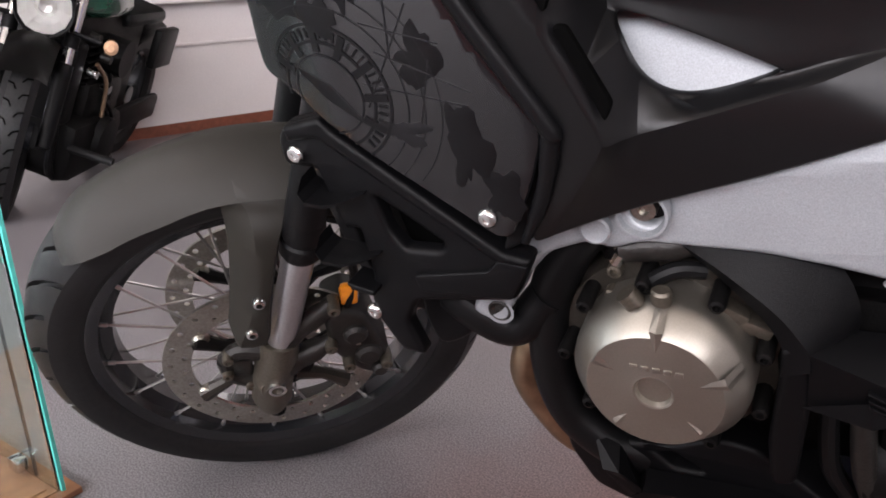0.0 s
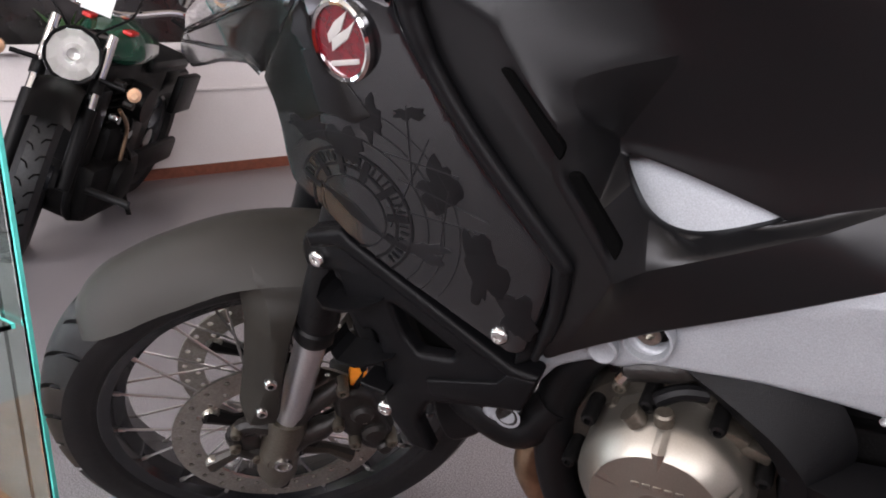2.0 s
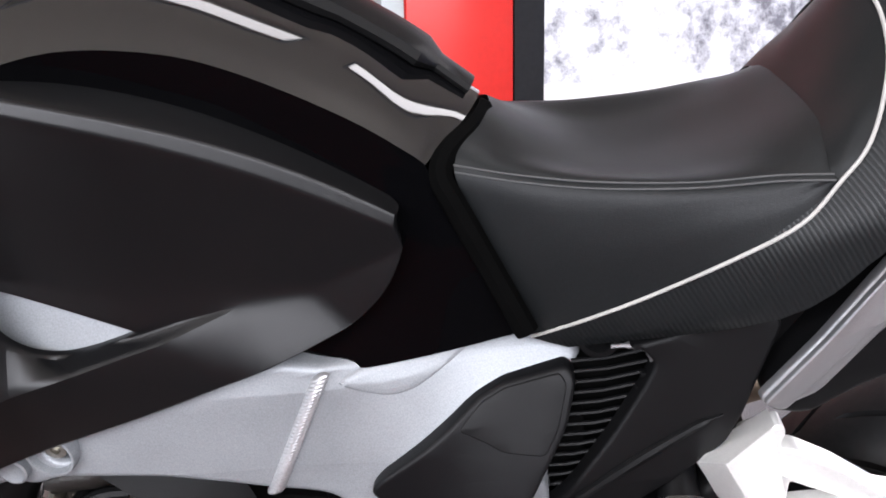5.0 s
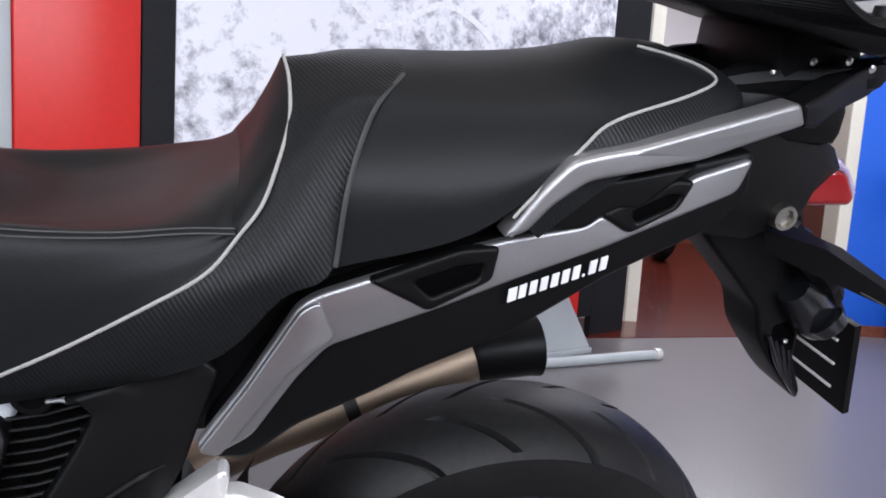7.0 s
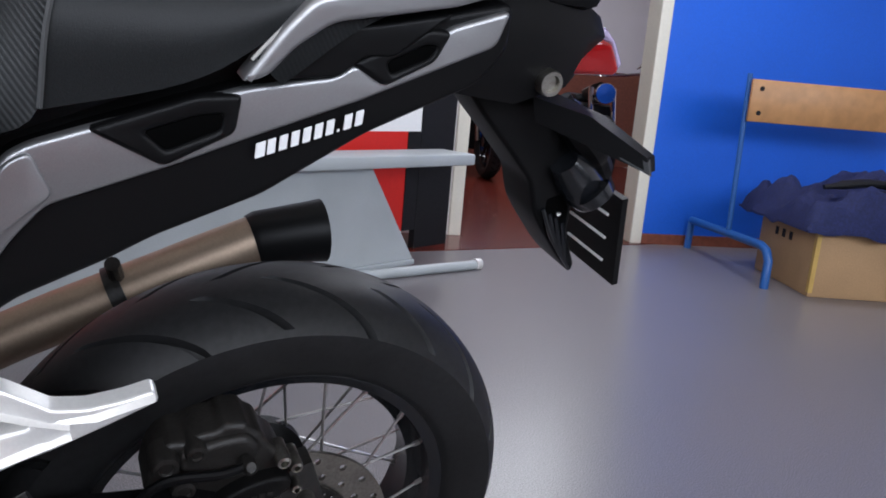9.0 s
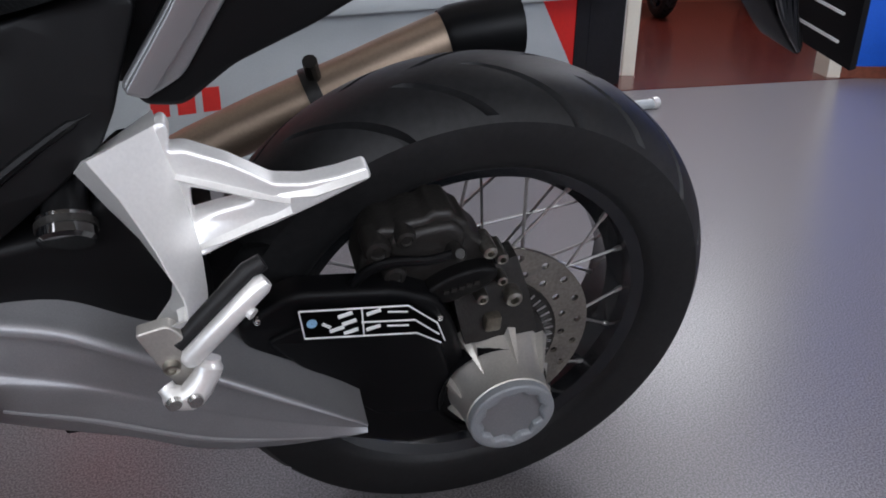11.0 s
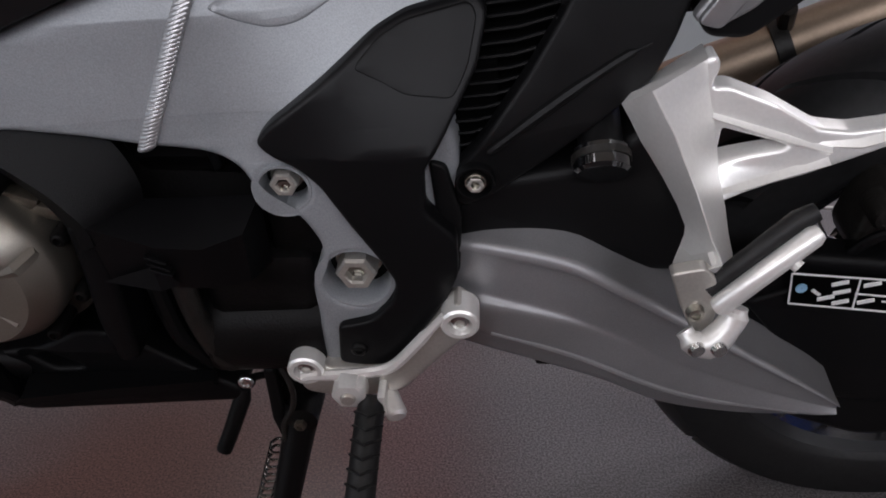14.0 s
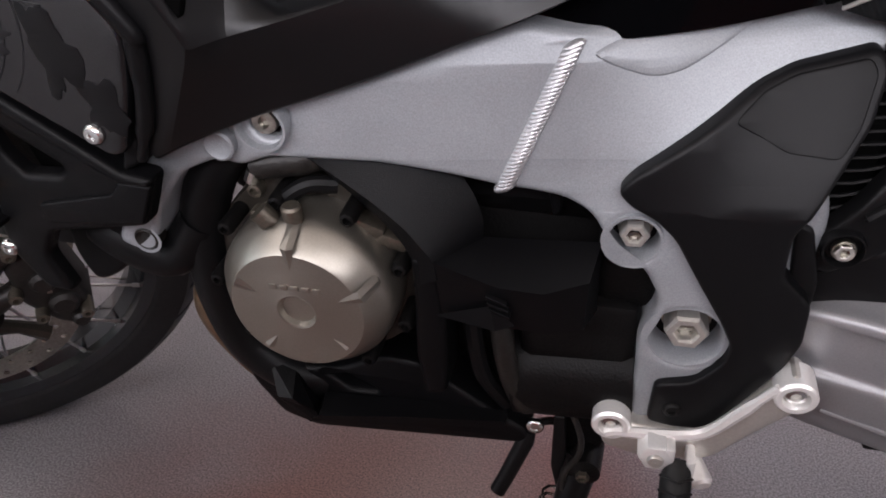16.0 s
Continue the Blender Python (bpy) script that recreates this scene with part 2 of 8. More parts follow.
def seat_material(name, carbon):
    """Black vinyl; carbon adds a woven diagonal relief."""
    mat = material(name, (0.0088, 0.0098, 0.0103), 0.42, spec=0.20, grain=0.15, grain_scale=500, bump=0.12, bump_scale=900)
    if carbon:
        nt = mat.node_tree
        b = nt.nodes["Principled BSDF"]
        tc = nt.nodes.new("ShaderNodeTexCoord")
        w = nt.nodes.new("ShaderNodeTexWave")
        w.inputs["Scale"].default_value, w.inputs["Distortion"].default_value = 120, 0.4
        w.bands_direction = "DIAGONAL"
        rot = nt.nodes.new("ShaderNodeMapping")
        rot.inputs["Rotation"].default_value = (0, radians(-12), 0)
        rot.inputs["Scale"].default_value = (1, 0.25, 1)
        nt.links.new(tc.outputs["Object"], rot.inputs[0])
        nt.links.new(rot.outputs[0], w.inputs["Vector"])
        r = nt.nodes.new("ShaderNodeMapRange")
        r.inputs["To Min"].default_value, r.inputs["To Max"].default_value = 0.30, 0.62
        nt.links.new(w.outputs["Fac"], r.inputs["Value"])
        nt.links.new(r.outputs[0], b.inputs["Roughness"])
        bp = nt.nodes.new("ShaderNodeBump")
        bp.inputs["Strength"].default_value, bp.inputs["Distance"].default_value = 0.22, 0.001
        nt.links.new(w.outputs["Fac"], bp.inputs["Height"])
        nt.links.new(bp.outputs[0], b.inputs["Normal"])
    return mat


VINYL = seat_material("black_vinyl", False)
CARBON = seat_material("carbon_weave_vinyl", True)

# ---- building helpers ----
def part(name, bm, mat, parent=None, label="", smooth=True):
    """Link a bmesh as one mesh object under a thing or a part."""
    me = bpy.data.meshes.new(name)
    bmesh.ops.recalc_face_normals(bm, faces=bm.faces)
    bm.to_mesh(me)
    bm.free()
    if mat:
        me.materials.append(mat)
    if smooth:
        me.shade_smooth()
        me.set_sharp_from_angle(angle=radians(32))
    ob = new(name, me)
    if parent:
        ob.parent = parent
    return tagged(ob, label)


def thing(name, label, category, m=None, group=""):
    ob = new(name)
    ob.empty_display_size = 0.05
    if m is not None:
        ob.matrix_world = m
    return tagged(ob, label, category, group)


def rounded(pts, r, n=4):
    """Round the corners of a closed outline of (a, b) pairs."""
    out, count = [], len(pts)
    for i in range(count):
        p, a, b = Vector(pts[i]), Vector(pts[i - 1]), Vector(pts[(i + 1) % count])
        c = min(r, 0.45 * (a - p).length, 0.45 * (b - p).length)
        s, e = p + (a - p).normalized() * c, p + (b - p).normalized() * c
        for k in range(n + 1):
            u = k / n
            out.append(s * (1 - u) ** 2 + p * 2 * u * (1 - u) + e * u * u)
    return out


def offset(pts, d):
    """Move a closed outline inward by d (outline in either turning sense)."""
    count = len(pts)
    turn = sum(pts[i - 1][0] * pts[i][1] - pts[i][0] * pts[i - 1][1] for i in range(count))
    sign = 1 if turn > 0 else -1
    out = []
    for i in range(count):
        a, p, b = Vector(pts[i - 1][:2]), Vector(pts[i][:2]), Vector(pts[(i + 1) % count][:2])
        e1, e2 = p - a, b - p
        if e1.length < 1e-7:
            e1 = e2
        if e2.length < 1e-7:
            e2 = e1
        n1, n2 = Vector((-e1.y, e1.x)).normalized(), Vector((-e2.y, e2.x)).normalized()
        m = n1 + n2
        m = n1 if m.length < 1e-4 else m.normalized()
        out.append(p + m * sign * d / max(0.45, m.dot(n1)))
    return out


def tess(loops):
    from mathutils.geometry import tessellate_polygon
    return tessellate_polygon([[Vector((p[0], p[1], 0)) for p in lp] for lp in loops])


def plate(outline, lat, thick=0.006, edge=0.003, corner=0.008, holes=(), bm=None, lip=None, steps=3, ncorner=4):
    """A plate standing along the bike: outline in (x, z), lat(x, z) gives its outer face's y, thick goes to +y.
    The outer rim is rounded over edge; lip deepens how far the rim turns in."""
    bm = bm or bmesh.new()
    if not callable(lat):
        flat = lat
        lat = lambda x, z: flat
    lip = edge if lip is None else lip
    loops = [rounded(outline, corner, ncorner)] + [rounded(h, corner * 0.6, ncorner) for h in holes]
    faces_in, backs = [], []
    for k, loop in enumerate(loops):
        side = 1 if k == 0 else -1
        rings = []
        for j in range(steps + 1):
            a = math.pi / 2 * j / steps
            ring = offset(loop, side * edge * (1 - math.cos(a)))
            rings.append([bm.verts.new((p[0], lat(p[0], p[1]) + lip * (1 - math.sin(a)), p[1])) for p in ring])
        back = [bm.verts.new((p[0], lat(p[0], p[1]) + thick, p[1])) for p in loop]
        chain = [back] + rings
        for r0, r1 in zip(chain, chain[1:]):
            m = len(r0)
            for i in range(m):
                bm.faces.new((r0[i - 1], r0[i], r1[i], r1[i - 1]))
        faces_in.append(rings[-1])
        backs.append(back)
    for group in (faces_in, backs):
        flatv = [v for lp in group for v in lp]
        for tri in tess([[(v.co.x, v.co.z) for v in lp] for lp in group]):
            try:
                bm.faces.new([flatv[i] for i in tri])
            except ValueError:
                pass
    return bm


def loft(sections, bm=None, closed=True, caps=True):
    bm = bm or bmesh.new()
    rows = [[bm.verts.new(p) for p in s] for s in sections]
    for r0, r1 in zip(rows, rows[1:]):
        m = len(r0)
        for i in range(m if closed else m - 1):
            j = (i + 1) % m
            bm.faces.new((r0[i], r0[j], r1[j], r1[i]))
    if caps and closed:
        bm.faces.new(rows[0])
        bm.faces.new(rows[-1])
    return bm


def spline(pts, n=6):
    """A smooth open curve through the points (Catmull-Rom)."""
    p = [Vector(q) for q in pts]
    p = [2 * p[0] - p[1]] + p + [2 * p[-1] - p[-2]]
    out = []
    for i in range(1, len(p) - 2):
        for k in range(n):
            t = k / n
            out.append(0.5 * ((2 * p[i]) + (p[i + 1] - p[i - 1]) * t + (2 * p[i - 1] - 5 * p[i] + 4 * p[i + 1] - p[i + 2]) * t * t
                              + (3 * p[i] - p[i - 1] - 3 * p[i + 1] + p[i + 2]) * t ** 3))
    out.append(p[-2])
    return out


def tube(pts, r, seg=10, bm=None, smooth_n=0, flat=1.0):
    """A bar swept along points; r may be a list."""
    pts = spline(pts, smooth_n) if smooth_n else [Vector(p) for p in pts]
    rs = r if isinstance(r, (list, tuple)) else [r] * len(pts)
    if len(rs) != len(pts):
        rs = [rs[min(len(rs) - 1, int(i * (len(rs) - 1) / (len(pts) - 1) + 0.5))] for i in range(len(pts))]
    up, rows = None, []
    for i, p in enumerate(pts):
        d = (pts[min(i + 1, len(pts) - 1)] - pts[max(i - 1, 0)]).normalized()
        if up is None:
            up = Vector((0, 0, 1)) if abs(d.z) < 0.9 else Vector((1, 0, 0))
        side = d.cross(up).normalized()
        up = side.cross(d).normalized()
        rows.append([p + (side * math.cos(a) + up * math.sin(a) * flat) * rs[i] for a in [2 * math.pi * k / seg for k in range(seg)]])
    return loft(rows, bm)


def lathe(profile, centre=(0, 0, 0), seg=48, bm=None, turn=None):
    """Turn (radius, y) pairs about the y axis through centre; turn is an optional matrix applied before placing."""
    bm = bm or bmesh.new()
    rows = []
    for r, y in profile:
        row = []
        for k in range(seg):
            a = 2 * math.pi * k / seg
            q = Vector((r * math.cos(a), y, r * math.sin(a)))
            q = turn @ q if turn else q
            row.append(bm.verts.new(q + Vector(centre)))
        rows.append(row)
    for r0, r1 in zip(rows, rows[1:]):
        for k in range(seg):
            j = (k + 1) % seg
            bm.faces.new((r0[k], r0[j], r1[j], r1[k]))
    return bm


def disc_cap(profile):
    """Close a lathe profile on the axis."""
    return [(0.0004, profile[0][1])] + list(profile) + [(0.0004, profile[-1][1])]


def box(lo, hi, bm=None, bevel=0.0, m=None):
    """A block between two corners, with its edges broken by bevel."""
    b2 = bmesh.new()
    bmesh.ops.create_cube(b2, size=1)
    for v in b2.verts:
        v.co = Vector([lo[i] + (v.co[i] + 0.5) * (hi[i] - lo[i]) for i in range(3)])
    if bevel:
        bmesh.ops.bevel(b2, geom=b2.edges[:], offset=bevel, segments=2, profile=0.5, affect="EDGES")
    if m is not None:
        bmesh.ops.transform(b2, matrix=m, verts=b2.verts)
    if bm is None:
        return b2
    me = bpy.data.meshes.new("tmp")
    b2.to_mesh(me)
    b2.free()
    bm.from_mesh(me)
    bpy.data.meshes.remove(me)
    return bm


def bolt(x, y, z, r, parent, mat=None, name="bolt", h=0.006):
    """A round-head screw facing the camera side, with a hexagon socket."""
    h = min(h, 0.0032)
    bm = lathe([(0.0004, y - h + 0.0016), (r * 0.38, y - h + 0.0016), (r * 0.42, y - h), (r * 0.72, y - h * 0.92), (r * 0.92, y - h * 0.5), (r, y), (r, y + 0.003)], (x, 0, z), 20)
    return part(name, bm, mat or STEEL, parent)

# ---- the room ----
def structure(name, bm, mat, label=""):
    return tagged(part(name, bm, mat, None, label, smooth=False), kind="structure")


WALL_A = Vector((3.445, 2.725))          # left jamb of the doorway
WALL_DIR = Vector((0.962, -0.272)).normalized()
WALL_N = Vector((0.272, 0.962)).normalized()


def along(s, d=0.0, z=0.0):
    """A point s metres along the door wall, d metres behind its face."""
    q = WALL_A + WALL_DIR * s + WALL_N * d
    return Vector((q.x, q.y, z))


def wall_block(s0, s1, d0, d1, z0, z1, bm=None, bevel=0.0):
    ang = math.atan2(WALL_DIR.y, WALL_DIR.x)
    m = Matrix.Translation((WALL_A.x, WALL_A.y, 0)) @ Matrix.Rotation(ang, 4, "Z")
    return box((s0, d0, z0), (s1, d1, z1), bm, bevel, m)


structure("floor", box((-6, -4.6, -0.1), (9, 6.5, 0)), FLOOR, "grey speckled vinyl showroom floor with red bounce light painted in")
structure("ceiling", box((-6, -4.6, 2.9), (9, 6.5, 3.0)), material("beige_ceiling_boards", (0.74, 0.67, 0.57), 0.7, grain=0.06, grain_scale=30, bump=0.1), "plain beige ceiling")
# door wall, in three pieces round the doorway
structure("wall_north", wall_block(-3.6, -0.07, 0, 0.14, 0, 2.9), WALLW, "off-white painted wall")
structure("wall_blue", wall_block(1.075, 5.2, 0, 0.14, 0, 2.9), WALLB, "bright blue painted wall")
structure("wall_lintel", wall_block(-0.07, 1.075, 0, 0.14, 2.06, 2.9), WALLW, "off-white wall over the doorway")
bm = wall_block(-0.07, 0.0, -0.012, 0.152, 0, 2.06, None, 0.006)
wall_block(1.005, 1.075, -0.012, 0.152, 0, 2.06, bm, 0.006)
structure("door_1", bm, CREAM, "cream painted door frame, open doorway")
structure("baseboard", wall_block(1.075, 5.2, -0.012, -0.001, 0, 0.06), BASEB, "red-brown skirting board")
structure("floor_back_room", box((2.4, 2.4, 0), (7.4, 6.4, 0.004)), REDFLOOR, "dark red tiled floor of the next room")
# west wall behind the parked motorcycle
west = Matrix.Translation((-2.52, 2.33, 0)) @ Matrix.Rotation(math.atan2(0.54, 0.27), 4, "Z")
structure("wall_west", box((-6, 0, 0), (5.2, 0.14, 2.9), None, 0, west), WALLW, "off-white painted wall with a pink tinge")
structure("baseboard_west", box((-6, -0.012, 0), (5.2, -0.001, 0.06), None, 0, west), BASEB, "red-brown skirting board")
structure("wall_south", box((-6, -4.6, 0), (9, -4.5, 2.9)), material("grey_brown_wall_paint", (0.09, 0.08, 0.075), 0.7, grain=0.05, bump=0.1, bump_scale=160), "plain grey-brown wall behind the viewer")
# unseen low wall, added to block window light and bounce red onto the floor
structure("wall_low", box((0.1, -1.60, 0), (1.9, -1.50, 0.50)), material("red_wall_paint", (0.58, 0.03, 0.018), 0.5, grain=0.05, bump=0.1, bump_scale=160), "unseen low red wall added to block window light and bounce red")
structure("wall_low_cap", box((0.1, -1.60, 0.50), (1.9, -1.50, 0.90)), DARKPANEL, "dark upper part of the added low wall")
structure("wall_end", box((-6.1, -4.6, 0), (-6.0, 6.4, 2.9)), WALLW)
structure("wall_east", box((7.6, -4.6, 0), (7.7, 6.5, 2.9)), WALLW)
structure("wall_far", box((-6, 6.3, 0), (9, 6.4, 2.9)), WALLW)

# ---- the motorcycle ----
LEAN = 13.76
LEANM = pose(0, 0, 0, LEAN)
bike = thing("motorcycle", "black and silver adventure touring motorcycle leaning on its side stand", "motorcycle", LEANM)

# front wheel frame: steered to the left; the raked steering axis tips the wheel further over
STEER, TIP = radians(38.97), radians(25.49)
nf = Vector((math.sin(STEER) * math.cos(TIP), -math.cos(STEER) * math.cos(TIP), -math.sin(TIP)))
zf = (Vector((0, 0, 1)) - nf * nf.z).normalized()
yf = -nf
xf = yf.cross(zf)
FRONT_W = Matrix.Translation((0.0766, -0.1036, 0.3018)) @ Matrix((xf, yf, zf)).transposed().to_4x4()
FRONT = LEANM.inverted() @ FRONT_W
REAR = Matrix.Translation((1.595, 0, 0.321))


def placed(bm, m):
    bmesh.ops.transform(bm, matrix=m, verts=bm.verts)
    return bm


def ring(cx, cz, r, n, a0=0.0):
    return [(cx + r * math.cos(a0 + 2 * math.pi * k / n), cz + r * math.sin(a0 + 2 * math.pi * k / n)) for k in range(n)]


def lerp_table(table, v):
    """Read a small table of (key, value) rows at v."""
    if v <= table[0][0]:
        return table[0][1]
    for (a, p), (b, q) in zip(table, table[1:]):
        if v <= b:
            return p + (q - p) * (v - a) / (b - a)
    return table[-1][1]


def holed_disc(R, r, y, thick, holes, waves=0):
    """A drilled brake disc: flat ring with round holes, cut through."""
    bm = bmesh.new()
    outer = ring(0, 0, R, 96)
    loops = [outer, ring(0, 0, r, 64)] + [ring(hx, hz, hr, 8) for hx, hz, hr in holes]
    rows = []
    for yy in (y, y + thick):
        vs = [[bm.verts.new((p[0], yy, p[1])) for p in lp] for lp in loops]
        flatv = [v for lp in vs for v in lp]
        for tri in tess(loops):
            bm.faces.new([flatv[i] for i in tri])
        rows.append(vs)
    for a, b in zip(*rows):
        for i in range(len(a)):
            bm.faces.new((a[i - 1], a[i], b[i], b[i - 1]))
    return bm


def tyre_mesh(R, w, rim, lines, slant, depth=0.011, per=16, wide=26):
    """A tyre whose tread is cut by slanting grooves; the mesh columns lean with them."""
    bm = bmesh.new()
    prof = []
    for k in range(wide + 1):
        s = -1 + 2 * k / wide
        prof.append((R - 0.034 * abs(s) ** 2.4, s * w / 2, s))
    side = [(R - 0.040, 0.502), (R - 0.055, 0.498), (rim + 0.022, 0.47), (rim + 0.014, 0.455), (rim + 0.010, 0.44), (rim + 0.002, 0.38), (rim - 0.004, 0.33)]
    full = [(r, -k * w, -1) for r, k in reversed(side)] + prof + [(r, k * w, 1) for r, k in side]
    rows, seg = [], lines * per
    for r, y, s in full:
        row = []
        lean = slant * (1 - abs(s)) ** 1.25
        for i in range(seg):
            j, c = divmod(i, per)
            even = j % 2 == 0
            cut = (0.08 if even else 0.30) < abs(s) < (0.97 if even else 0.86)
            phase = c if s <= 0 else (c + per // 2) % per
            rr = r
            if cut and phase in (2, 3):
                rr -= depth
            squeeze = (0.0, 0.25, 0.45, 2.35, 2.55, 2.80)[phase] - phase if phase < 6 else 0
            a = 2 * math.pi * (i + squeeze) / seg + lean
            row.append(bm.verts.new((rr * math.cos(a), y, rr * math.sin(a))))
        rows.append(row)
    for r0, r1 in zip(rows, rows[1:]):
        for i in range(seg):
            bm.faces.new((r0[i - 1], r0[i], r1[i], r1[i - 1]))
    return bm


def rim_mesh(rim, w):
    """The black rim: two lips, a well and a raised inner bed."""
    h = w * 0.36
    p = [(rim + 0.012, -h - 0.004), (rim + 0.012, -h), (rim - 0.002, -h + 0.004), (rim - 0.004, -h * 0.55), (rim - 0.016, -h * 0.3), (rim - 0.016, h * 0.3),
         (rim - 0.004, h * 0.55), (rim - 0.002, h - 0.004), (rim + 0.012, h), (rim + 0.012, h + 0.004), (rim + 0.004, h + 0.006), (rim - 0.010, h - 0.001),
         (rim - 0.012, h * 0.6), (rim - 0.026, h * 0.34), (rim - 0.027, -h * 0.34), (rim - 0.012, -h * 0.6), (rim - 0.010, -h + 0.001), (rim + 0.004, -h - 0.006),
         (rim + 0.012, -h - 0.004)]
    return lathe(p, seg=96)


def wheel(name, m, R, w, rim, lines, slant, spokes, hub_r, hub_w, shift=0.0):
    rimob = part(name, placed(rim_mesh(rim, w), m), RIM, bike, "black spoked wheel rim")
    part("tyre", placed(tyre_mesh(R, w, rim, lines, slant), m), RUBBER, rimob, "grooved black rubber tyre")
    prof = [(0.0004, -hub_w), (hub_r * 0.6, -hub_w), (hub_r, -hub_w * 0.9), (hub_r, -hub_w * 0.7), (hub_r * 0.62, -hub_w * 0.45), (hub_r * 0.62, hub_w * 0.45),
            (hub_r, hub_w * 0.7), (hub_r, hub_w * 0.9), (hub_r * 0.6, hub_w), (0.0004, hub_w)]
    part("hub", placed(lathe([(r, y + shift) for r, y in prof], seg=36), m), ENGINE, rimob, "black wheel hub")
    h = w * 0.36
    for k in range(spokes):
        a = 2 * math.pi * (k + 0.5) / spokes
        sgn = 1 if k % 2 else -1
        lead = 0.62 if (k // 2) % 2 else -0.62
        p0 = Vector((hub_r * 0.95 * math.cos(a + lead), sgn * hub_w * 0.8 + shift, hub_r * 0.95 * math.sin(a + lead)))
        p1 = Vector(((rim - 0.006) * math.cos(a), sgn * h * 0.62, (rim - 0.006) * math.sin(a)))
        d = (p1 - p0).normalized()
        bm = tube([p0, p1 - d * 0.016, p1 - d * 0.015, p1], [0.0020, 0.0020, 0.0034, 0.0034], 6)
        part("spoke", placed(bm, m), SPOKE, rimob)
    return rimob


def drilled(n, radii, r):
    out = []
    for k in range(n):
        for j, rad in enumerate(radii):
            a = 2 * math.pi * (k + j * 0.5) / n
            out.append((rad * math.cos(a), rad * math.sin(a), r))
    return out


# ---- front wheel, fork and mudguard ----
front = wheel("front_wheel", FRONT, 0.329, 0.112, 0.246, 30, 0.25, 36, 0.045, 0.055, 0.0)
for y in (-0.078, 0.052):
    d = part("brake_disc", placed(holed_disc(0.152, 0.114, y, 0.0045, drilled(26, (0.123, 0.142), 0.0044)), FRONT), DISC, front, "drilled steel brake disc")
    bm = lathe([(0.034, y - 0.004), (0.056, y - 0.004), (0.056, y + 0.008), (0.034, y + 0.008), (0.034, y - 0.004)], seg=36)
    car = part("disc_carrier", placed(bm, FRONT), ENGINE, d, "black disc carrier")
    for k in range(6):
        a = 2 * math.pi * k / 6 + 0.45
        bm = tube([(0.045 * math.cos(a - 0.3), y + 0.004, 0.045 * math.sin(a - 0.3)), (0.080 * math.cos(a), y + 0.002, 0.080 * math.sin(a)), (0.119 * math.cos(a + 0.02), y, 0.119 * math.sin(a + 0.02))],
                  [0.013, 0.009, 0.013], 8)
        part("carrier_arm", placed(bm, FRONT), BRONZE if k % 2 else ENGINE, car)
        bm = lathe([(0.0004, y - 0.008), (0.004, y - 0.008), (0.005, y - 0.004), (0.010, y - 0.006), (0.0125, y - 0.002), (0.0125, y + 0.004)],
                   (0.112 * math.cos(a), 0, 0.112 * math.sin(a)), 16)
        part("rivet", placed(bm, FRONT), DISC, d)
part("axle", placed(lathe([(0.0004, -0.124), (0.007, -0.124), (0.008, -0.132), (0.012, -0.132), (0.0125, -0.12), (0.0125, 0.13), (0.0004, 0.13)], seg=20), FRONT), STEEL, bike, "steel front axle")


def fork_leg(y):
    lower = bmesh.new()
    tube([(-0.012, y, -0.070), (-0.010, y, -0.045), (-0.004, y, 0.0), (0.008, y, 0.045), (0.012, y, 0.075)], [0.020, 0.029, 0.028, 0.027, 0.026], 18, lower)
    s = -1 if y < 0 else 1
    lathe([(0.0004, y + s * 0.028), (0.011, y + s * 0.028), (0.012, y + s * 0.022), (0.018, y + s * 0.024), (0.021, y + s * 0.020), (0.026, y + s * 0.014), (0.028, y), (0.026, y - s * 0.03), (0.0004, y - s * 0.03)], (-0.004, 0, -0.006), 24, lower)
    leg = part("fork_leg", placed(lower, FRONT), GOLDLEG, bike, "bronze-grey fork bottom casting")
    part("slider", placed(tube([(0.012, y, 0.066), (0.050, y, 0.240)], 0.0205, 22), FRONT), SLIDER, leg, "silver fork slider tube")
    bm = tube([(0.049, y, 0.226), (0.050, y, 0.234), (0.053, y, 0.250), (0.054, y, 0.254), (0.055, y, 0.266), (0.058, y, 0.285)], [0.022, 0.027, 0.027, 0.024, 0.0275, 0.025], 22)
    part("dust_seal", placed(bm, FRONT), MATT, leg, "black fork dust seal")
    part("stanchion", placed(tube([(0.056, y, 0.275), (0.085, y, 0.42), (0.12, y, 0.60)], 0.025, 18), FRONT), MATT, leg, "black upper fork tube")
    return leg


fork_leg(-0.100)
fork_leg(0.100)

# caliper with its pistons, bolts and hose
CAL = [(0.070, 0.100), (0.100, 0.116), (0.128, 0.098), (0.147, 0.046), (0.166, -0.012), (0.150, -0.034), (0.118, -0.020), (0.100, 0.004), (0.080, 0.030)]
caliper = part("brake_caliper", placed(plate(CAL, -0.104, 0.075, 0.010, 0.012), FRONT), CALIPER, bike, "dark grey front brake caliper")
for x, z, r in ((0.112, 0.070, 0.017), (0.130, 0.024, 0.019), (0.146, -0.012, 0.012)):
    part("piston_housing", placed(lathe([(0.0004, -0.114), (r * 0.7, -0.114), (r, -0.109), (r, -0.09)], (x, 0, z), 20), FRONT), CALIPER, caliper)
for k in range(4):
    part("emblem_bar", placed(box((0.113 + 0.008 * k, -0.1055, 0.045 - 0.013 * k), (0.119 + 0.008 * k, -0.1035, 0.052 - 0.013 * k)), FRONT), DISC, caliper)
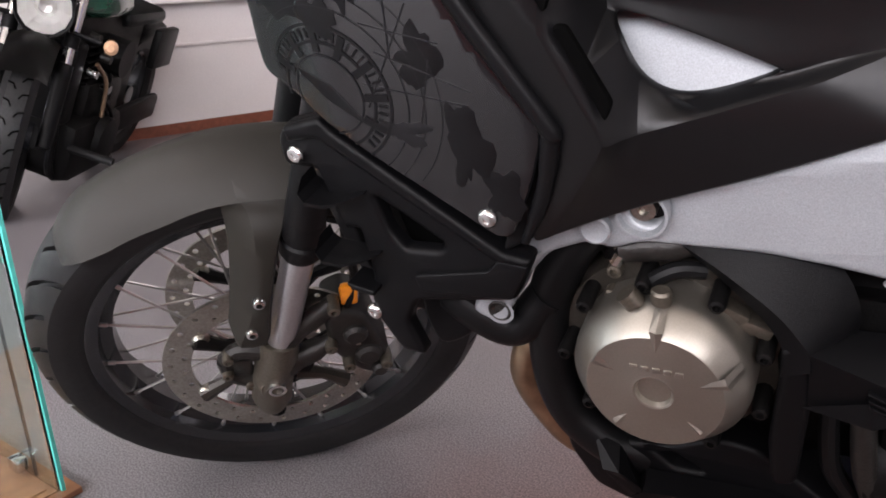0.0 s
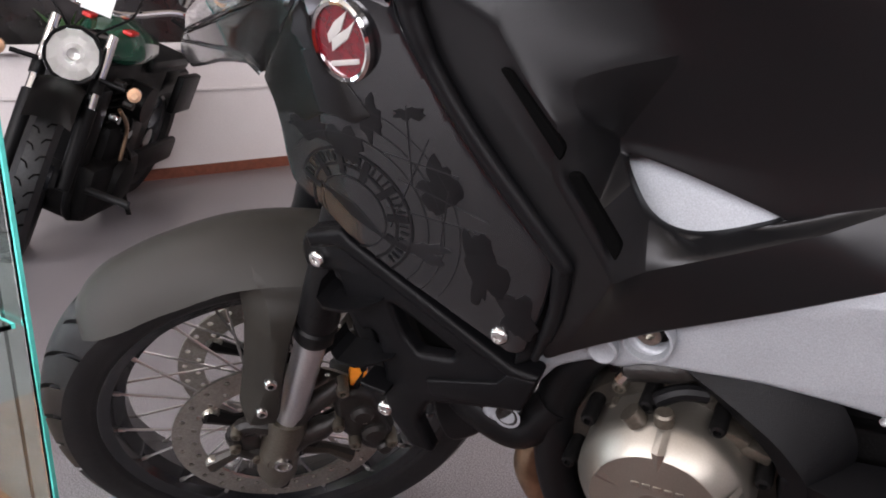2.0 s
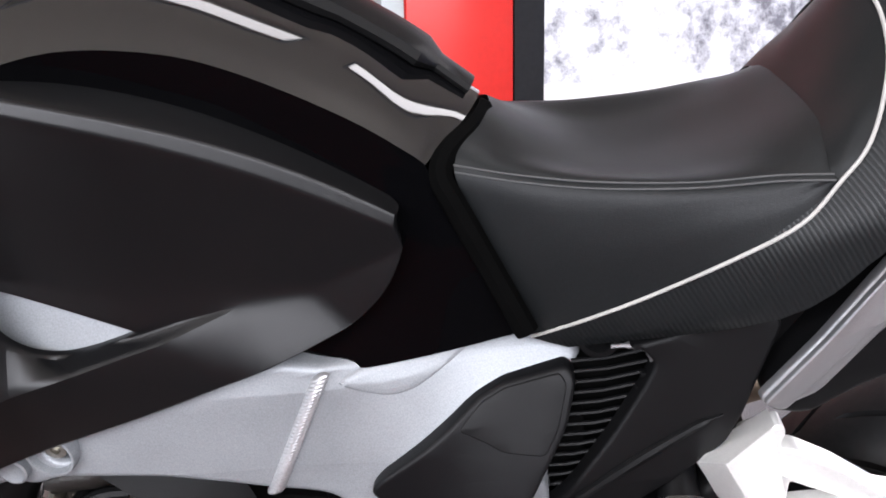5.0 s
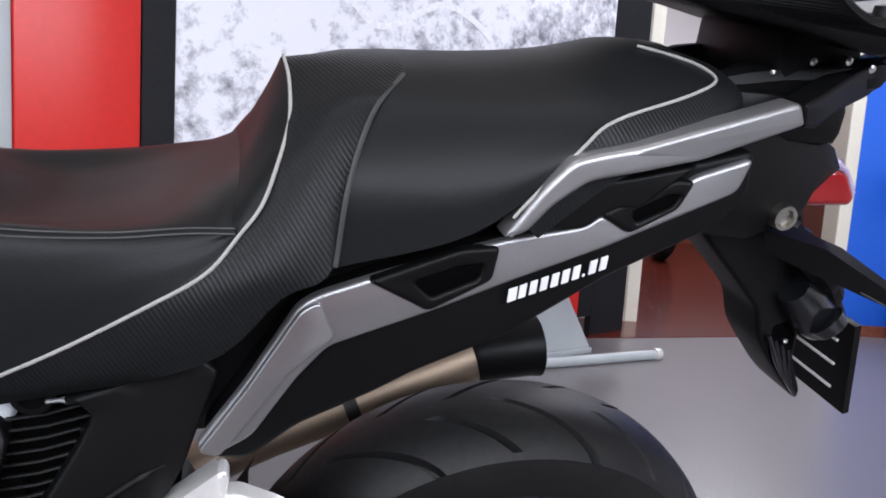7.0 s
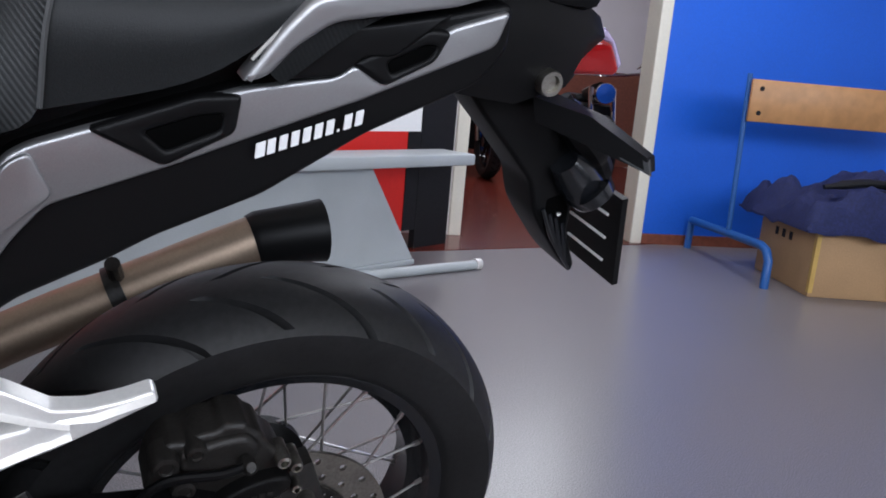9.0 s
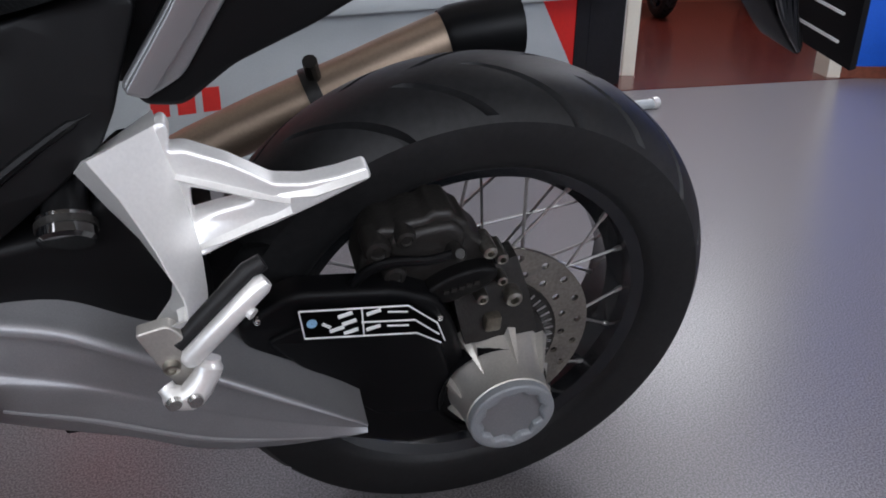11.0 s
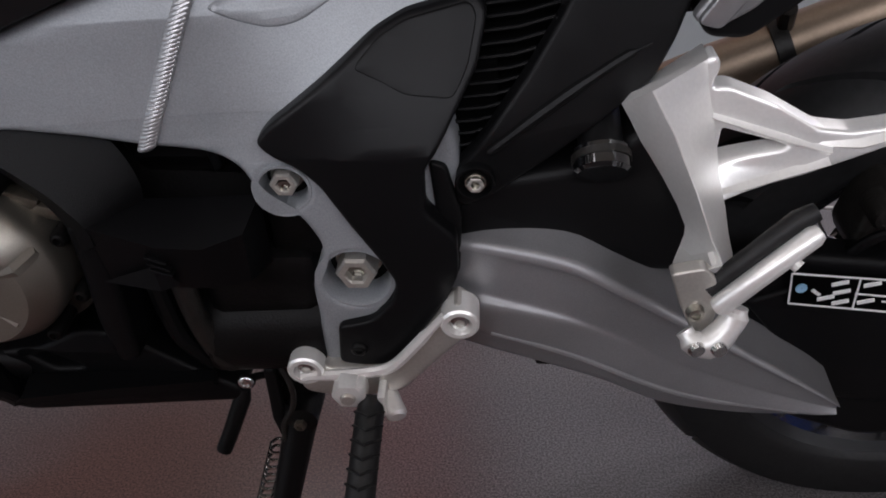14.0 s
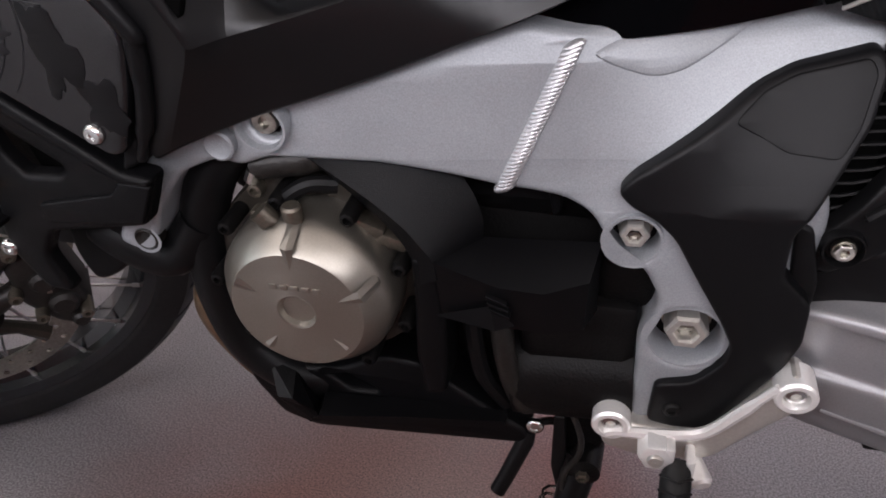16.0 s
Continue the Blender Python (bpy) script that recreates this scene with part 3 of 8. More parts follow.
for x, z in ((0.084, 0.130), (0.078, 0.054), (0.102, 0.010), (0.155, 0.005)):
    part("bolt", placed(lathe([(0.0004, -0.112), (0.003, -0.112), (0.004, -0.118), (0.008, -0.117), (0.009, -0.110), (0.009, -0.09)], (x, 0, z), 14), FRONT), GOLDLEG, caliper)
part("bracket_lug", placed(tube([(0.010, -0.10, 0.02), (0.045, -0.10, 0.035), (0.080, -0.098, 0.052)], [0.022, 0.017, 0.013], 12, None, 3), FRONT), CALIPER, caliper)
part("bracket_lug", placed(tube([(0.012, -0.10, 0.07), (0.050, -0.10, 0.10), (0.084, -0.098, 0.128)], [0.020, 0.015, 0.013], 12, None, 3), FRONT), CALIPER, caliper)
part("brake_hose", placed(tube([(0.10, -0.09, 0.10), (0.115, -0.085, 0.16), (0.105, -0.08, 0.24), (0.12, -0.07, 0.36)], 0.006, 8, None, 6), FRONT), MATT, caliper, "black rubber brake hose")
part("reflector", placed(box((0.094, -0.092, 0.112), (0.120, -0.078, 0.148), None, 0.006), FRONT), AMBER, caliper, "amber side reflector")
bm = tube([(-0.010, -0.095, 0.045), (-0.045, -0.092, 0.050), (-0.066, -0.090, 0.030)], [0.014, 0.013, 0.012], 10, None, 3)
sens = part("sensor_bracket", placed(bm, FRONT), CALIPER, bike, "dark wheel sensor bracket")
part("bracket_arm", placed(tube([(-0.066, -0.090, 0.030), (-0.060, -0.092, 0.0), (-0.035, -0.095, -0.014), (-0.012, -0.098, -0.02)], [0.012, 0.011, 0.011, 0.012], 10, None, 3), FRONT), CALIPER, sens)
part("sensor_body", placed(box((-0.058, -0.100, 0.0), (-0.030, -0.086, 0.034), None, 0.005), FRONT), CALIPER, sens)
for x, z in ((-0.064, 0.013), (-0.036, -0.015), (-0.060, 0.045)):
    part("clamp_bolt", placed(lathe([(0.0004, -0.104), (0.003, -0.104), (0.004, -0.109), (0.007, -0.108), (0.008, -0.103), (0.008, -0.09)], (x, 0, z), 14), FRONT), GOLDLEG, sens)

# mudguard: a shell round the tyre, then its leg down over the fork
rows = []
for k in range(25):
    u = k / 24
    a = radians(138.5 - 72 * u)
    nose = min(1.0, math.sqrt(max(0.0, 1 - (1 - min(1, u / 0.16)) ** 2)))
    half = 0.018 + 0.057 * nose
    r0 = lerp_table([(0, 0.338), (0.15, 0.346), (1, 0.351)], u) - 0.012 * (1 - nose)
    edge = lerp_table([(0, 0.320), (0.10, 0.314), (0.2, 0.304), (0.4, 0.301), (0.55, 0.308), (1, 0.312)], u)
    row = []
    for j in range(21):
        s = -1 + 2 * j / 20
        rr = r0 - (r0 - edge) * abs(s) ** 1.8
        row.append((rr * math.cos(a), -0.016 + half * s, rr * math.sin(a)))
    rows.append(row)
bm = loft(rows, closed=False)
bmesh.ops.recalc_face_normals(bm, faces=bm.faces)
bmesh.ops.solidify(bm, geom=bm.faces[:], thickness=0.004)
mud = part("front_mudguard", placed(bm, FRONT), FENDER, bike, "satin graphite front mudguard")
# the leg: an outer face and a face turned forward, meeting in a ridge
LEGROWS = []
for fx, fy, fz, rx, ry, rz, bx, by, bz in ((-0.034, -0.068, 0.318, -0.020, -0.070, 0.326, 0.056, -0.070, 0.322), (-0.036, -0.079, 0.304, -0.014, -0.088, 0.312, 0.046, -0.088, 0.306), (-0.036, -0.078, 0.285, -0.006, -0.098, 0.296, 0.036, -0.098, 0.290),
                                           (-0.034, -0.086, 0.255, -0.002, -0.116, 0.272, 0.024, -0.116, 0.262), (-0.038, -0.092, 0.205, -0.006, -0.122, 0.215, 0.012, -0.122, 0.210), (-0.046, -0.096, 0.145, -0.020, -0.125, 0.145, 0.002, -0.125, 0.145),
                                           (-0.050, -0.100, 0.118, -0.036, -0.126, 0.104, -0.004, -0.126, 0.100), (-0.044, -0.112, 0.096, -0.038, -0.125, 0.094, -0.010, -0.125, 0.094)):
    LEGROWS.append([(fx, fy, fz), ((fx + rx) / 2 - 0.002, (fy + ry) / 2, (fz + rz) / 2), (rx, ry, rz), ((rx + bx) / 2, ry - 0.002, (rz + bz) / 2), (bx, by, bz), (bx + 0.004, by + 0.010, bz)])
cols = [spline([r[i] for r in LEGROWS], 4) for i in range(6)]
bm = loft([[c[j] for c in cols] for j in range(len(cols[0]))], closed=False, caps=False)
bmesh.ops.recalc_face_normals(bm, faces=bm.faces)
bmesh.ops.solidify(bm, geom=bm.faces[:], thickness=0.004)
part("mudguard_leg", placed(bm, FRONT), FENDER, mud, "satin graphite mudguard leg over the fork")
for x, z in ((-0.007, 0.176), (-0.021, 0.121)):
    part("bolt", placed(lathe([(0.0004, -0.124), (0.0035, -0.124), (0.004, -0.132), (0.007, -0.131), (0.0085, -0.127), (0.0085, -0.12)], (x, 0, z), 16), FRONT), STEEL, mud)

# ---- side fairing with its printed map ----
def fair_lat(x, z):
    """The fairing's outer face: flat beside the trim, then sweeping in towards the nose."""
    d = max(0.0, 0.475 - x)
    return -0.236 - 0.075 * (z - 0.66) + 2.1 * d * d / (1 + 1.53 * d) + 3.0 * max(0.0, z - 0.915) ** 2


FAIR = [(0.428, 0.952), (0.441, 0.960), (0.516, 0.977), (0.507, 0.938), (0.530, 0.886), (0.560, 0.824), (0.609, 0.750), (0.608, 0.737), (0.597, 0.700), (0.575, 0.648), (0.562, 0.645), (0.467, 0.710), (0.412, 0.745),
        (0.390, 0.765), (0.372, 0.772), (0.356, 0.781), (0.356, 0.803), (0.361, 0.836), (0.360, 0.860), (0.354, 0.878), (0.392, 0.914)]
GREYGLOSS = material("grey_lacquered_fairing", (0.0075, 0.0077, 0.0085), 0.15, coat=0.25, grain=0.08, grain_scale=900)
DECAL = material("dark_printed_map", (0.0025, 0.0025, 0.003), 0.42, spec=0.25, grain=0.2, grain_scale=160)
DECALG = material("grey_printed_lines", (0.007, 0.007, 0.008), 0.28, spec=0.3, grain=0.1)


def curved_plate(outline, lat, thick, edge, corner, cell=0.014, holes=()):
    """Like plate, but cut into cells first and then bent onto lat."""
    bm = plate(outline, 0.0, thick, edge, corner, holes)
    for axis in (0, 2):
        vals = [p[0 if axis == 0 else 1] for p in outline]
        lo, hi = min(vals), max(vals)
        n = max(2, int((hi - lo) / cell))
        for k in range(1, n):
            co, no = [0, 0, 0], [0, 0, 0]
            co[axis], no[axis] = lo + (hi - lo) * k / n, 1
            bmesh.ops.bisect_plane(bm, geom=bm.verts[:] + bm.edges[:] + bm.faces[:], plane_co=co, plane_no=no)
    for v in bm.verts:
        v.co.y += lat(v.co.x, v.co.z)
    return bm


fairing = part("side_fairing", curved_plate(FAIR, fair_lat, 0.010, 0.004, 0.012), GREYGLOSS, bike, "dark grey lacquered side fairing with a printed map")


def decal(name, outline, mat, lift=0.0006, corner=0.002, label=""):
    return part(name, curved_plate(outline, lambda x, z: fair_lat(x, z) - lift, 0.001, 0.0003, corner, 0.02), mat, fairing, label)


# compass rose: two rings, ticks and a needle
CX, CZ = 0.432, 0.768
for r0, r1, mat in ((0.060, 0.0575, DECAL), (0.046, 0.0435, DECAL), (0.0345, 0.0330, DECALG), (0.074, 0.0732, DECALG), (0.088, 0.0873, DECALG), (0.102, 0.1014, DECALG)):
    bm = bmesh.new()
    pts = []
    for k in range(73):
        a = 2 * math.pi * k / 72
        row = []
        for r in (r0, r1):
            x, z = CX + r * math.cos(a), CZ + r * math.sin(a)
            row.append((x, fair_lat(x, z) - 0.0007, z))
        pts.append(row)
    keep = lambda p: p[0] > 0.378 + 0.08 * max(0, p[2] - 0.80) and p[2] > 0.705 + 0.66 * max(0, 0.475 - p[0]) - 0.66 * max(0, p[0] - 0.475)
    for p, q in zip(pts, pts[1:]):
        if all(keep(v) for v in p + q):
            vs = [bm.verts.new(v) for v in (p[0], p[1], q[1], q[0])]
            bm.faces.new(vs)
    part("compass_ring", bm, mat, fairing, "dark printed compass ring")
for k in range(48):
    a = 2 * math.pi * k / 48
    long = 0.0555 if k % 4 else 0.0565
    short = 0.0475 if k % 4 else 0.0360
    hw = 0.0010 if k % 4 else 0.0032
    q = []
    for r, s in ((long, -hw), (long, hw), (short, hw), (short, -hw)):
        x, z = CX + r * math.cos(a) - s * math.sin(a), CZ + r * math.sin(a) + s * math.cos(a)
        q.append((x, fair_lat(x, z) - 0.0008, z))
    if all(p[0] > 0.38 and p[2] > 0.708 + 0.66 * max(0, 0.475 - p[0]) for p in q):
        bm = bmesh.new()
        bm.faces.new([bm.verts.new(p) for p in q])
        part("compass_tick", bm, DECAL, fairing)
decal("compass_needle", [(0.400, 0.792), (0.436, 0.777), (0.468, 0.742), (0.430, 0.764)], DECAL, 0.0009)


def coast(name, cx, cz, rx, rz, seed, mat=None):
    """A ragged printed land shape."""
    pts = []
    for k in range(34):
        a = 2 * math.pi * k / 34
        f = 0.72 + 0.55 * noise.fractal(Vector((math.cos(a) * 1.3 + seed, math.sin(a) * 1.3, seed * 0.7)), 1.0, 2.0, 5)
        pts.append((cx + rx * f * math.cos(a), cz + rz * f * math.sin(a)))
    return decal(name, pts, mat or DECAL, 0.0005, 0.0008)


coast("printed_coast", 0.402, 0.842, 0.036, 0.018, 1.3)
coast("printed_coast", 0.440, 0.834, 0.020, 0.020, 2.1)
coast("printed_coast", 0.470, 0.858, 0.012, 0.024, 3.7)
coast("printed_coast", 0.520, 0.800, 0.022, 0.030, 4.4)
coast("printed_coast", 0.548, 0.725, 0.022, 0.050, 5.2)
coast("printed_coast", 0.572, 0.690, 0.020, 0.030, 6.8)
coast("printed_coast", 0.500, 0.738, 0.030, 0.014, 8.3, DECALG)
coast("printed_coast", 0.505, 0.862, 0.016, 0.008, 9.1)
for x0, z0, x1, z1 in ((0.486, 0.806, 0.560, 0.775), (0.470, 0.780, 0.556, 0.764), (0.505, 0.868, 0.498, 0.800), (0.478, 0.828, 0.540, 0.812), (0.530, 0.800, 0.512, 0.742), (0.520, 0.842, 0.470, 0.760)):
    d = Vector((x1 - x0, z1 - z0)).normalized() * 0.0007
    decal("chart_line", [(x0 - d.y, z0 + d.x), (x0 + d.y, z0 - d.x), (x1 + d.y, z1 - d.x), (x1 - d.y, z1 + d.x)], DECALG, 0.0006, 0.0001)

# mirror metal patch puts the upper edge's bright reflection into the material
decal("gloss_top", [(0.430, 0.951), (0.443, 0.9575), (0.513, 0.973), (0.506, 0.938), (0.492, 0.944), (0.472, 0.949), (0.452, 0.942), (0.434, 0.932)], SMOKED, 0.0012, 0.004, "fairing's gloss upper edge, its bright reflection put in as mirror metal")
decal("gloss_flank", [(0.358, 0.878), (0.392, 0.911), (0.426, 0.947), (0.436, 0.952), (0.434, 0.922), (0.443, 0.902), (0.462, 0.876), (0.474, 0.858), (0.456, 0.850), (0.430, 0.858), (0.402, 0.846), (0.384, 0.853), (0.366, 0.846), (0.3635, 0.860)], FLANKBLK, 0.0010, 0.003, "gloss black front flank of the fairing")

# round badge: bright ring, red disc, pale wing shape and a bar
BT = Matrix.Translation((0.463, -0.2575, 0.916)) @ Matrix.Rotation(radians(-7), 4, "Z") @ Matrix.Rotation(radians(1), 4, "X") @ Matrix.Diagonal((0.86, 1, 1, 1))
badge = part("badge", placed(lathe([(0.031, 0.004), (0.031, -0.002), (0.029, -0.004), (0.0265, -0.003), (0.026, 0.001)], seg=48), BT), CHROME, fairing, "chrome-ringed round red badge")
part("badge_field", placed(lathe(disc_cap([(0.0265, -0.0005), (0.0265, 0.002)]), seg=40), BT), REDINK, badge, "deep red badge field")
for pts in ([(-0.012, -0.008), (0.008, 0.002), (0.020, 0.016), (0.010, 0.010), (-0.010, 0.002)], [(-0.014, -0.002), (0.002, 0.008), (0.012, 0.022), (-0.004, 0.014), (-0.014, 0.005)],
            [(-0.016, -0.019), (0.016, -0.016), (0.016, -0.012), (-0.016, -0.015)]):
    part("badge_wing", placed(plate(pts, -0.0015, 0.002, 0.0004, 0.0015), BT), PIPING, badge, "pale wing-shaped emblem")

# ---- black trim groove between fairing and shroud ----
trim = [(0.498, 0.975), (0.520, 1.004), (0.560, 1.018), (0.655, 1.026), (0.655, 0.96), (0.560, 0.925), (0.628, 0.760), (0.630, 0.735), (0.590, 0.640), (0.560, 0.625),
        (0.566, 0.645), (0.600, 0.737), (0.598, 0.752), (0.545, 0.818), (0.493, 0.918)]
gap = part("trim_gap", plate(trim, lambda x, z: -0.228 + 0.3 * max(0.0, x - 0.56), 0.03, 0.004, 0.01), MATT, bike, "black rubber trim behind the fairing edge")
bead = [(0.582, -0.226, 0.640), (0.6035, -0.232, 0.690), (0.6145, -0.238, 0.737), (0.6125, -0.241, 0.753), (0.560, -0.246, 0.836), (0.532, -0.248, 0.890), (0.5185, -0.249, 0.930), (0.518, -0.248, 0.955), (0.528, -0.246, 0.982), (0.552, -0.242, 1.001), (0.600, -0.224, 1.012), (0.650, -0.205, 1.019)]
part("trim_bead", tube(bead, [0.004, 0.0065, 0.0075, 0.0075, 0.0075, 0.0075, 0.0085, 0.010, 0.012, 0.012, 0.009, 0.005], 12, None, 6), COVERBLK, gap, "rounded black rubber edge bead")

# added near-black sheet closes the see-through gap and gives it shade
part("gap_backing", plate([(0.45, 0.70), (0.47, 0.95), (0.56, 0.99), (0.60, 0.98), (0.61, 0.76), (0.60, 0.65), (0.55, 0.65)], -0.180, 0.02, 0.004, 0.01), BLACKHOLE, bike, "near-black sheet added as shade behind the trim gap")

# ---- side shroud: folded panel ----
V1 = dict(a=(0.535, -0.246, 0.954), a2=(0.565, -0.236, 0.992), b=(0.62, -0.185, 0.999), fc=(0.583, -0.238, 0.958), r1=(0.652, -0.201, 0.969), r2=(0.743, -0.190, 0.945), r3=(0.798, -0.172, 0.924),
          r4=(0.855, -0.155, 0.899), r5=(0.914, -0.137, 0.866), r6=(0.966, -0.128, 0.838), e1=(0.973, -0.124, 0.82), e2=(0.959, -0.135, 0.783), e3=(0.928, -0.144, 0.757))
V2 = dict(b1=(0.866, -0.180, 0.737), b2=(0.835, -0.184, 0.727), b3=(0.752, -0.193, 0.694), b4=(0.677, -0.204, 0.672), b5=(0.601, -0.219, 0.643), b6=(0.577, -0.220, 0.626), g1=(0.656, -0.243, 0.736),
          l0=(0.512, -0.244, 0.945), l1=(0.516, -0.244, 0.923), l2=(0.564, -0.243, 0.840), l3=(0.619, -0.241, 0.752), l4=(0.619, -0.233, 0.734), c1=(0.673, -0.222, 0.738), c2=(0.718, -0.204, 0.747))
V3 = dict(m1=(0.581, -0.2485, 0.926), m2=(0.6, -0.2495, 0.888), m3=(0.62, -0.248, 0.858), h0=(0.646, -0.189, 0.818), h1=(0.672, -0.187, 0.813), h2=(0.758, -0.178, 0.772), h3=(0.738, -0.178, 0.759),
          h4=(0.698, -0.190, 0.751), h5=(0.671, -0.205, 0.771), h6=(0.660, -0.210, 0.803), c3=(0.787, -0.184, 0.765), c4=(0.842, -0.157, 0.783), n1=(0.69, -0.19, 0.891), n2=(0.795, -0.164, 0.84),
          n3=(0.896, -0.139, 0.789), h22=(0.763, -0.176, 0.769))
V3b = dict(k1=(0.594, -0.241, 0.928), k2=(0.615, -0.240, 0.889), k3=(0.634, -0.232, 0.857), q1=(0.645, -0.187, 0.83), q2=(0.765, -0.172, 0.797), u1=(0.563, -0.248, 0.895), u2=(0.615, -0.251, 0.821), u3=(0.642, -0.241, 0.79))
SHV = {**V1, **V2, **V3, **V3b}
SHF = ["l0 a a2", "l0 l1 a", "l1 l2 u1 a", "l2 l3 u2 u1", "l3 l4 g1 u2", "a fc b a2", "a m1 fc", "a u1 m2 m1", "u1 u2 m3 m2", "u2 u3 h0 k3 m3", "fc m1 k1", "m1 m2 k2 k1", "m2 m3 k3 k2", "u2 g1 u3", "u3 h6 h0", "u3 g1 c1 h5 h6",
       "b fc r1", "fc k1 n1 r1", "k1 k2 n1", "k2 k3 q1 n1", "k3 h0 q1", "h0 h1 q1", "q1 h1 h2 q2", "h2 h22 c4 q2", "n1 q1 q2 n2", "n1 n2 r2 r1", "n2 r3 r2", "n2 r4 r3", "n2 n3 r5 r4", "n3 e1 r6 r5",
       "q2 c4 n3 n2", "h22 h3 c3 c4", "h3 h4 c2 c3", "h4 h5 c1 c2", "n3 e2 e1", "n3 e3 e2", "c4 b1 e3 n3", "c4 c3 b2 b1", "c3 c2 b3 b2", "c2 c1 b4 b3", "c1 g1 b5 b4", "g1 l4 b6 b5"]
bm = bmesh.new()
vv = {k: bm.verts.new(p) for k, p in SHV.items()}
# a narrow chamfer runs along the ridge, then the top face turns in behind it
RIDGE = ["b", "r1", "r2", "r3", "r4", "r5", "r6"]
for k, w, d in zip(RIDGE, (0.004, 0.010, 0.011, 0.012, 0.013, 0.013, 0.009), (0.05, 0.05, 0.05, 0.045, 0.040, 0.030, 0.02)):
    vv[k + "c"] = bm.verts.new(Vector(SHV[k]) + Vector((0.002, w * 0.45, w)))
    vv[k + "i"] = bm.verts.new(Vector(SHV[k]) + Vector((0.003, w * 0.45 + d, w)))
turned = [f"{p} {q} {q}c {p}c" for p, q in zip(RIDGE, RIDGE[1:])] + [f"{p}c {q}c {q}i {p}i" for p, q in zip(RIDGE, RIDGE[1:])]
for f in SHF + turned:
    bm.faces.new([vv[k] for k in f.split()])
bmesh.ops.recalc_face_normals(bm, faces=bm.faces)
crease = bm.edges.layers.float.new("crease_edge")
for e in bm.edges:
    if len(e.link_faces) == 1:
        e[crease] = 0.8
    elif e.calc_face_angle(0) > radians(14):
        e[crease] = 0.62
got = bmesh.ops.extrude_edge_only(bm, edges=[e for e in bm.edges if len(e.link_faces) == 1])
for v in [g for g in got["geom"] if isinstance(g, bmesh.types.BMVert)]:
    v.co.y += 0.008
shroud = part("side_shroud", bm, SATIN, bike, "satin black folded side shroud with a window and two slots")
soften = shroud.modifiers.new("soft_folds", "SUBSURF")
soften.levels = soften.render_levels = 3
# the slots' inner shade is near-black plates laid on the face, not cut openings
for slot in ([(0.582, 0.898), (0.590, 0.897), (0.626, 0.844), (0.622, 0.833)], [(0.626, 0.825), (0.635, 0.825), (0.663, 0.770), (0.658, 0.757)]):
    part("slot", plate(slot, lambda x, z: -0.2525 + 0.16 * max(0.0, x - 0.624), 0.006, 0.001, 0.004), BLACKHOLE, shroud, "narrow vent slot, its dark inside laid on as a black plate")

# ---- lower bracket cover with fins and window ----
BRKH = [(0.441, 0.667), (0.463, 0.654), (0.505, 0.626), (0.499, 0.617), (0.463, 0.615), (0.450, 0.632)]
brk_lat = lambda x, z: -0.222 - 0.02 * max(0, x - 0.36)
BRK = [(0.350, 0.717), (0.362, 0.732), (0.405, 0.741), (0.414, 0.731), (0.468, 0.693), (0.517, 0.660), (0.562, 0.629), (0.588, 0.625), (0.566, 0.575), (0.466, 0.558), (0.450, 0.530), (0.464, 0.490),
       (0.436, 0.492), (0.415, 0.529), (0.413, 0.556), (0.421, 0.576), (0.420, 0.606), (0.418, 0.632), (0.400, 0.626), (0.392, 0.654), (0.386, 0.690), (0.372, 0.689), (0.350, 0.690)]
bracket = part("radiator_cover", plate(BRK, brk_lat, 0.016, 0.006, 0.008, [BRKH]), ROUGHBLK, bike, "textured black lower side cover with a window")
top = [(0.405, 0.741), (0.414, 0.731), (0.562, 0.629), (0.588, 0.625), (0.584, 0.617), (0.556, 0.618), (0.398, 0.722), (0.366, 0.716), (0.363, 0.731)]
part("cover_rib", plate(top, lambda x, z: brk_lat(x, z) - 0.007, 0.012, 0.005, 0.004), ROUGHBLK, bracket, "raised edge rib")
part("cover_step", plate([(0.470, 0.590), (0.545, 0.606), (0.556, 0.619), (0.584, 0.617), (0.566, 0.580), (0.474, 0.572)], lambda x, z: brk_lat(x, z) - 0.004, 0.008, 0.002, 0.003), ROUGHBLK, bracket)
# near-black sheet puts shade into the window
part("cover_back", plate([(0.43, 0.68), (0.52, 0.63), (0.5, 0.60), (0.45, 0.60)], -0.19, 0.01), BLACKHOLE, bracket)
for dz, dx in ((0.0, 0.0), (-0.062, 0.003)):
    secs = []
    for x, z, h, y0, y1 in ((0.370, 0.680, 0.004, -0.206, -0.226), (0.372, 0.670, 0.004, -0.206, -0.240), (0.380, 0.664, 0.004, -0.206, -0.244), (0.400, 0.663, 0.004, -0.206, -0.244), (0.420, 0.667, 0.003, -0.212, -0.240), (0.436, 0.672, 0.001, -0.220, -0.230)):
        secs.append([(x + dx, y0, z + dz + h), (x + dx, y1, z + dz + h * 0.4), (x + dx, y1, z + dz - h * 0.4), (x + dx, y0, z + dz - h)])
    part("fin", loft(secs), ROUGHBLK, bracket, "thin black air fin")
part("cover_lip", plate([(0.400, 0.578), (0.430, 0.572), (0.428, 0.566), (0.404, 0.570)], -0.238, 0.03, 0.002, 0.002), ROUGHBLK, bracket)
part("cover_edge", plate([(0.36, 0.69), (0.384, 0.69), (0.390, 0.65), (0.399, 0.60), (0.412, 0.55), (0.400, 0.545), (0.38, 0.60), (0.366, 0.65)], -0.2, 0.02), MATT, bracket)
